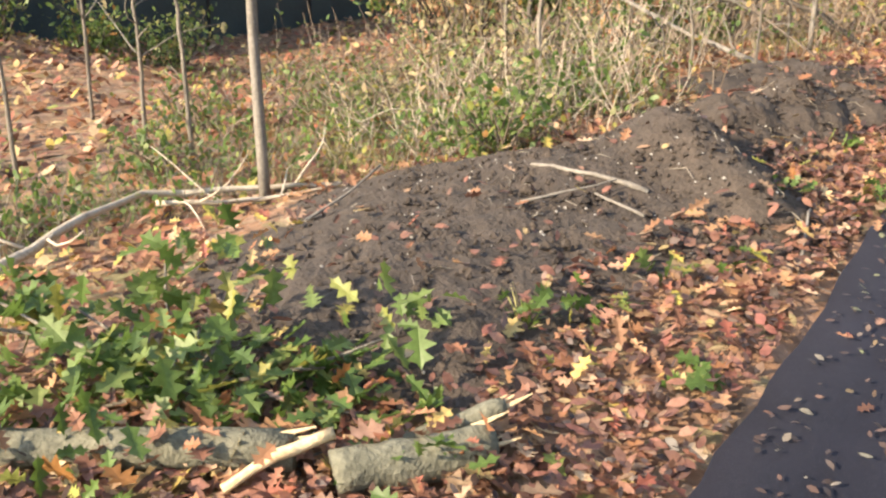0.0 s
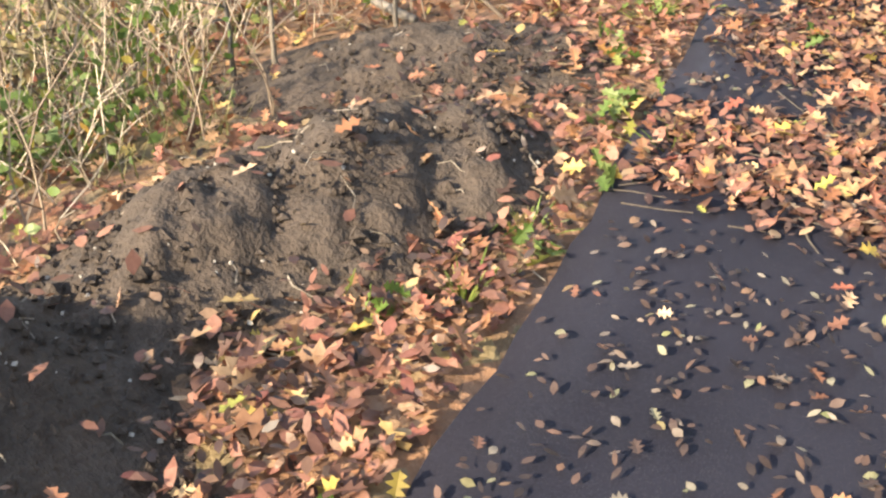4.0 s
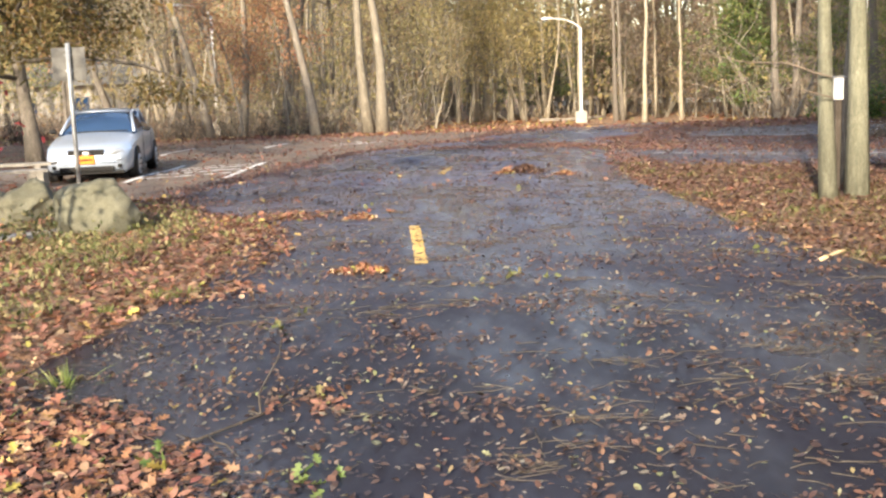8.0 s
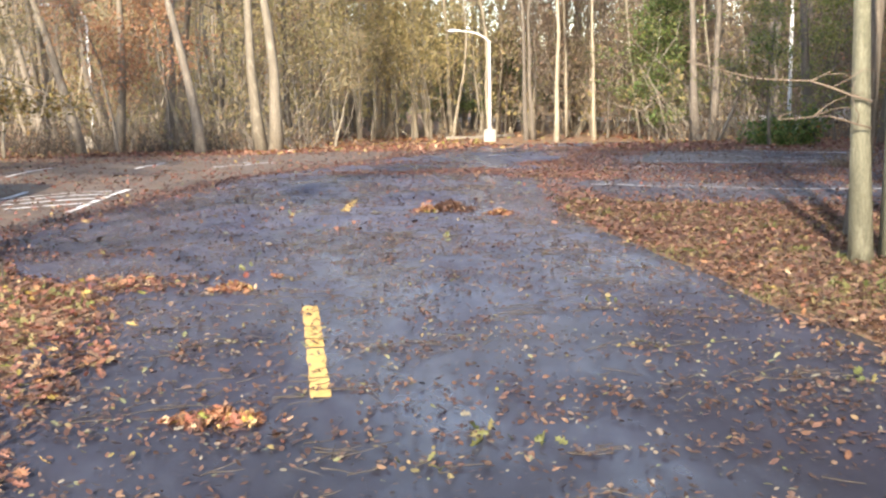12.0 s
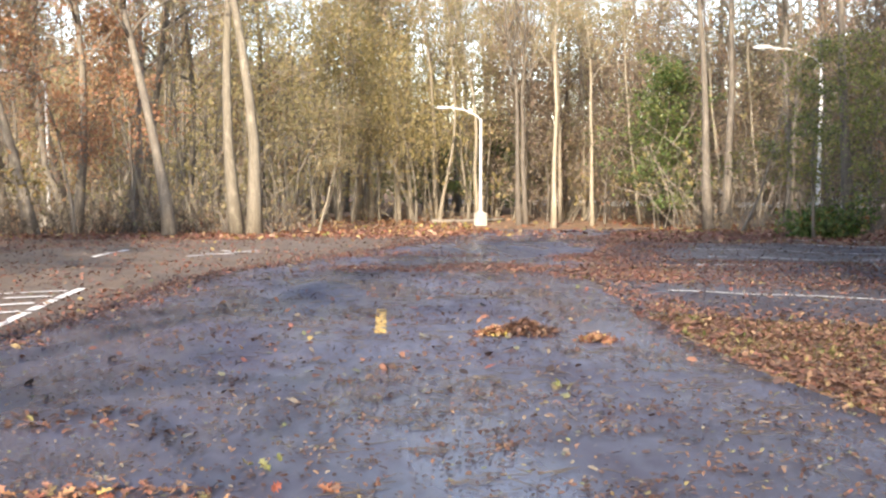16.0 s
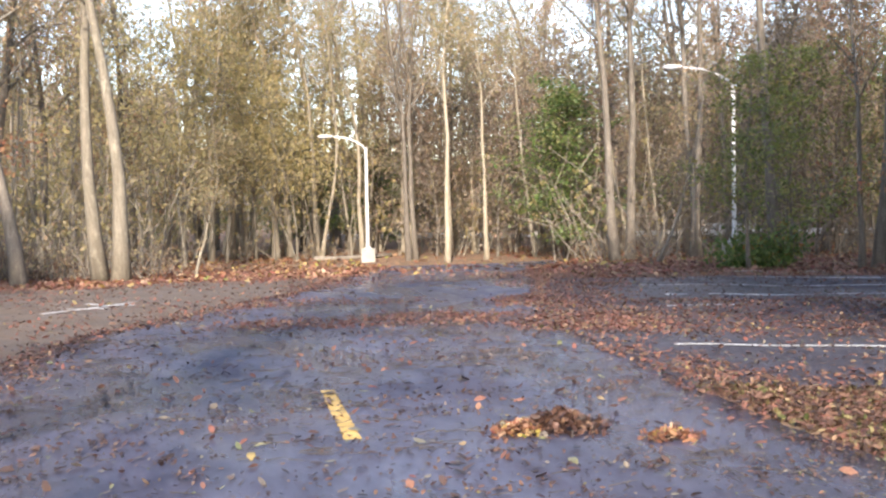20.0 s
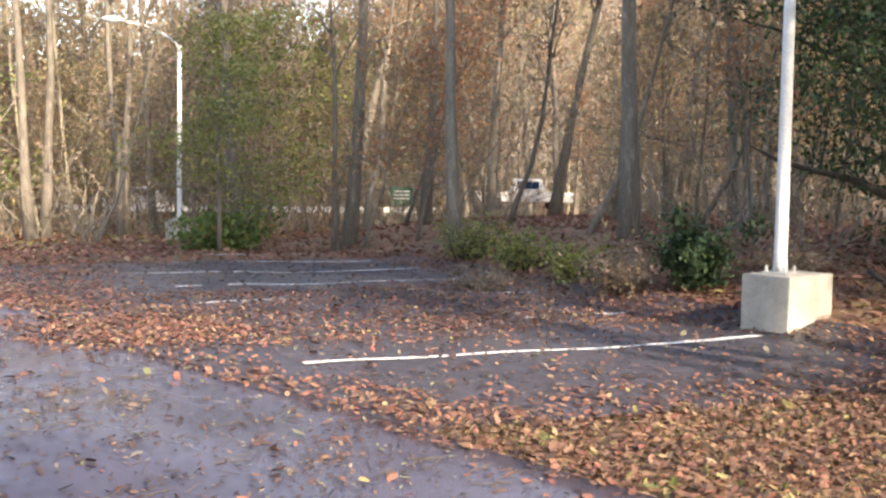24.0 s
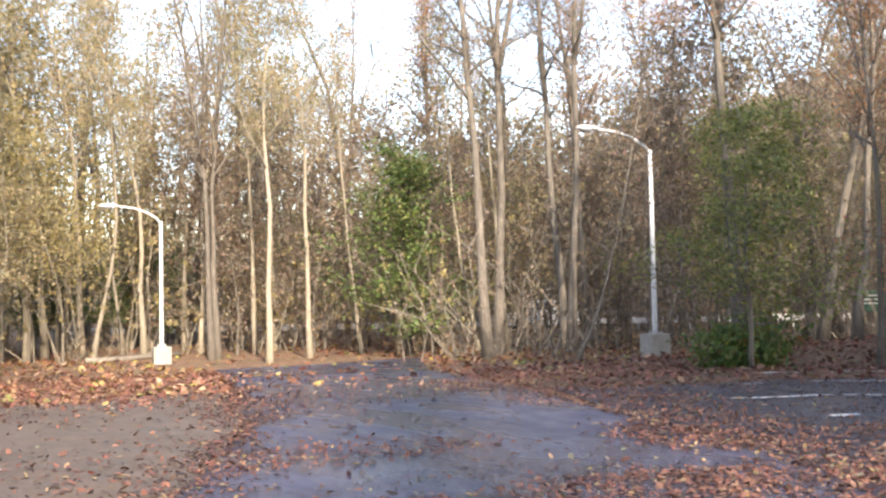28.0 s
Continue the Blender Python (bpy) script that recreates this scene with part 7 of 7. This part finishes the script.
# ---- retaining wall, building and posts beyond the swale ----
def slab(name, size, at, mat, parent=None, turn=0.0, bevel=0.01, label="", category="", kind=""):
    bm = bmesh.new()
    box(bm, size, (0, 0, 0), 0, bevel)
    ob = part(name, bm, M[mat], parent)
    ob.matrix_basis = pose(*at, 0, 0, turn)
    return tagged(ob, label, category, kind=kind)


wall = root("retaining_wall", pose(-16.0, 10.6, -2.3), "dark blue-green retaining wall with a pale corner post", "wall")
slab("wall_panel", (0.25, 18.6, 2.35), (-0.05, -9.3, 0), "green_wall", wall)
slab("wall_panel", (2.15, 0.25, 2.35), (1.1, 0.20, 0), "green_wall", wall, 8)
slab("corner_post", (0.30, 0.30, 2.42), (0.10, -0.06, 0), "teal", wall, 0, 0.02, "teal steel corner post")
slab("corner_trim", (0.06, 0.06, 2.40), (0.27, -0.22, 0), "white", wall, 0, 0.01)
for k in range(7):
    slab("panel_seam", (0.03, 0.05, 2.3), (0.082, -1.6 - 2.4 * k, 0), "black", wall, 0, 0.004)
slab("coping", (0.42, 18.8, 0.16), (-0.05, -9.3, 2.35), "fascia", wall, 0, 0.015)
slab("coping", (2.3, 0.42, 0.10), (1.1, 0.20, 2.35), "fascia", wall, 8, 0.015)
r2 = np.random.default_rng(5)
vine = []
for k in range(70):
    x, y = r2.uniform(-15.7, -13.4), r2.uniform(10.4, 10.9)
    vine.append(tube(wander(r2, (x, 10.75 + 0.2 * (x + 15), 0.15), (r2.normal(0.2, 0.5), -0.6, -0.4), r2.uniform(0.4, 0.9), 4, 0.2), np.linspace(0.010, 0.004, 5), 3, False))
tagged(heap("hanging_twigs", *joined(vine), M["twig"]), "dry twigs hanging over the retaining wall", "twigs", kind="stuff")

slab("terrace", (9.0, 5.0, 0.14), (-19.5, 17.2, -0.05), "pale_concrete", None, 22, 0.02, "pale concrete terrace in front of the building", "terrace", "structure")
slab("terrace", (7.0, 1.2, 0.14), (-14.2, 17.5, -0.06), "pale_concrete", None, 28, 0.02, "pale concrete walk beside the building", "walkway", "structure")
house = root("building", pose(-22.5, 24.5, -0.05, 0, 0, 22), "dark brown timber building with a deep porch roof", "building")
slab("wall", (15.0, 0.3, 3.0), (0, 0, 0), "brown_siding", house, 0, 0.01, "dark brown boarded wall")
slab("wall", (0.3, 12.0, 3.0), (7.4, 6.1, 0), "brown_siding", house, 0, 0.01)
slab("wall", (0.3, 12.0, 3.0), (-7.4, 6.1, 0), "brown_siding", house, 0, 0.01)
for k in range(37):
    slab("board", (0.34, 0.03, 2.9), (-7.2 + 0.4 * k, -0.17, 0.03), "brown_siding", house, 0, 0.006)
slab("fascia", (16.4, 0.12, 0.75), (0, -3.9, 2.72), "fascia", house, 0, 0.01, "brown roof fascia")
slab("fascia", (0.12, 16.6, 0.75), (8.2, 4.4, 2.72), "fascia", house, 0, 0.01)
slab("porch_ceiling", (16.2, 3.8, 0.08), (0, -1.9, 2.98), "brown_siding", house, 0, 0.01)
bm = bmesh.new()
box(bm, (17.0, 17.2, 1.6), (0, 4.4, 3.47), 0, 0.02, 0.45)
part("roof", bm, M["roof"], house, "brown shingled hip roof")
for k, q in enumerate((-6.5, -4.2, -1.9, 0.4, 2.7, 5.0, 7.2)):
    slab("porch_post", (0.16, 0.16, 2.75), (q, -3.7, 0), "timber" if k % 2 else "brown_siding", house, 0, 0.012)
for q in (-3.0, 2.2):
    w = slab("window", (1.2, 0.08, 1.2), (q, -0.2, 1.0), "car_glass", house, 0, 0.005, "dark window")
    slab("window_frame", (1.34, 0.05, 0.08), (0, -0.04, 1.2), "fascia", w)
    slab("window_frame", (1.34, 0.05, 0.08), (0, -0.04, -0.08), "fascia", w)
d = slab("door", (1.0, 0.08, 2.05), (4.4, -0.2, 0), "timber", house, 0, 0.006, "grey door")
slab("door_handle", (0.12, 0.06, 0.03), (-0.38, -0.06, 1.0), "steel", d)
canopy = root("canopy", pose(-20.6, 13.3, -0.05, 0, 0, 25), "dark brown canopy on timber posts behind the retaining wall", "canopy")
for q, w in ((-1.2, 0.1), (1.2, 0.1), (-1.2, 2.3), (1.2, 2.3)):
    slab("post", (0.16, 0.16, 1.45), (q, w, 0), "timber", canopy, 0, 0.012)
bm = bmesh.new()
box(bm, (3.0, 2.8, 0.95), (0, 1.2, 1.42), 0, 0.02, 0.8)
part("roof", bm, M["brown_siding"], canopy, "dark brown boarded roof")
for k in range(8):
    slab("fascia_board", (0.34, 0.03, 0.5), (-1.28 + 0.366 * k, -0.215, 1.4), "brown_siding", canopy, 0, 0.006)
rail = root("handrail", pose(-21.4, 16.6, 0.08, 0, 0, 22), "low pale handrail on the terrace", "handrail")
heap("rail", *tube([(-2.2, 0, 0.30), (0, 0, 0.42), (1.5, 0, 0.5)], 0.025, 6), M["white"], rail, True)
for q, h in ((-2.0, 0.31), (0, 0.42), (1.45, 0.49)):
    heap("post", *tube([(q, 0, -0.02), (q, 0, h)], 0.022, 6), M["white"], rail, True)


def yellow_post(x, y, z, h, r, label, cap=False):
    ob = root("bollard", pose(x, y, z), label, "bollard", "yellow posts")
    heap("pipe", *tube([(0, 0, -0.1), (0, 0, h * 0.5), (0, 0, h - 0.03), (0, 0, h)], [r, r, r, r * 0.7], 16), M["yellow_paint"], ob, True)
    if cap:
        heap("cap", *tube([(0, 0, h - 0.02), (0, 0, h + 0.10), (0, 0, h + 0.14), (0, 0, h + 0.2)], [r * 1.12, r * 1.1, r * 0.8, r * 0.3], 16), M["sign_back"], ob, True)
        heap("collar", *tube([(0, 0, h * 0.30), (0, 0, h * 0.36)], [r * 1.2, r * 1.2], 16), M["yellow_paint"], ob, True)
    return ob


for x, y in ((-18.64, 20.45), (-18.25, 20.92), (-17.82, 21.32), (-17.48, 21.72)):
    yellow_post(x, y, -0.08, 1.05, 0.085, "yellow steel post in front of the dark porch")
bx, by = -8.77, 10.2
bz = float(land(bx, by))
yellow_post(bx, by, bz, 1.17, 0.09, "yellow steel post with a grey cap on the slope", True)
slab("concrete_block", (0.46, 0.42, 0.74), (-8.08, 8.62, float(land(-8.08, 8.62)) - 0.20), "pale_concrete", None, 20, 0.03, "pale concrete block on the slope", "concrete block")
slab("concrete_block", (0.60, 0.28, 0.25), (-7.5, 8.95, float(land(-7.5, 8.95)) - 0.06), "pale_concrete", None, 34, 0.03, "low pale concrete block half hidden by red leaves", "concrete block")
slab("pale_slab", (1.3, 0.8, 0.10), (-12.6, 10.2, float(land(-12.6, 10.2)) - 0.02), "pale_concrete", None, 30, 0.03, "pale stone slab in the leaves", "slab")
slab("kerb_stone", (1.1, 0.6, 0.07), (-4.85, 10.2, float(land(-4.85, 10.2)) - 0.01), "pale_concrete", None, 30, 0.02, "pale flat stone before the boulder", "stone")

# marker post beside the driveway
mp = root("marker_post", pose(5.52, 11.95, float(land(5.52, 11.95)), 0, 0, 10), "dark wooden post with a small white box", "post")
slab("post", (0.085, 0.085, 1.35), (0, 0, -0.1), "dark_bark", mp, 0, 0.01)
slab("box", (0.11, 0.09, 0.30), (0, -0.02, 1.25), "galvanised", mp, 0, 0.012, "small white box")
slab("lid", (0.13, 0.12, 0.02), (0, -0.02, 1.55), "steel", mp, 0, 0.004)

# ---- far beyond the trees ----
gr = root("guard_rail", pose(30, 66, -0.55, 0, 0, -32), "long pale guard rail along the far road", "guard rail")
slab("rail", (46, 0.10, 0.34), (0, 0, 0.42), "white", gr, 0, 0.02)
for k in range(16):
    slab("post", (0.12, 0.12, 0.75), (-22.5 + 3 * k, 0.12, -0.2), "steel", gr, 0, 0.01)


def truck(x, y, z, turn):
    ob = root("pickup_truck", pose(x, y, z, 0, 0, turn), "white pickup truck on the far road", "truck")
    slab("body", (5.4, 1.9, 0.55), (0, 0, 0.5), "white", ob, 0, 0.06)
    bm = bmesh.new()
    box(bm, (1.9, 1.75, 0.75), (0.2, 0, 1.04), 0, 0.08, 0.82)
    cab = part("cab", bm, M["white"], ob)
    for s in (-1, 1):
        slab("side_window", (1.2, 0.04, 0.42), (0.2, s * 0.83, 1.22), "car_glass", ob, 0, 0.01)
        for wx in (-1.6, 1.7):
            heap("wheel", *tube([(wx, s * 0.82, 0.38), (wx, s * 1.0, 0.38)], 0.38, 18), M["rubber"], ob)
    return ob


truck(46.4, 45.2, 0.3, -52)
truck(36.0, 66.0, -0.5, -32)
gs = root("green_sign", pose(27.5, 38.1, float(land(27.5, 38.1)), 0, 0, -40), "green notice board on posts in the wood", "sign")
slab("board", (0.9, 0.06, 0.7), (0, 0, 0.95), "green_sign", gs, 0, 0.01)
for s in (-0.4, 0.4):
    slab("post", (0.09, 0.09, 1.7), (s, 0.06, -0.1), "timber", gs, 0, 0.01)
for k in range(3):
    slab("text_bar", (0.6, 0.012, 0.05), (0, -0.032, 1.2 + 0.13 * k), "white", gs, 0, 0)
cottage = root("house", pose(-24, 74, -0.6, 0, 0, 10), "pale house behind the trees", "house")
slab("wall", (11, 7, 3.2), (0, 0, 0), "concrete", cottage, 0, 0.02)
bm = bmesh.new()
box(bm, (12, 8.2, 2.0), (0, 0, 3.2), 0, 0.02, 0.3)
part("roof", bm, M["sign_back"], cottage)
for q in (-3.5, 0, 3.5):
    w = slab("window", (1.1, 0.1, 1.2), (q, -3.52, 1.2), "car_glass", cottage, 0, 0.01)
    slab("sill", (1.3, 0.16, 0.08), (0, -0.02, -0.08), "white", w, 0, 0.01)
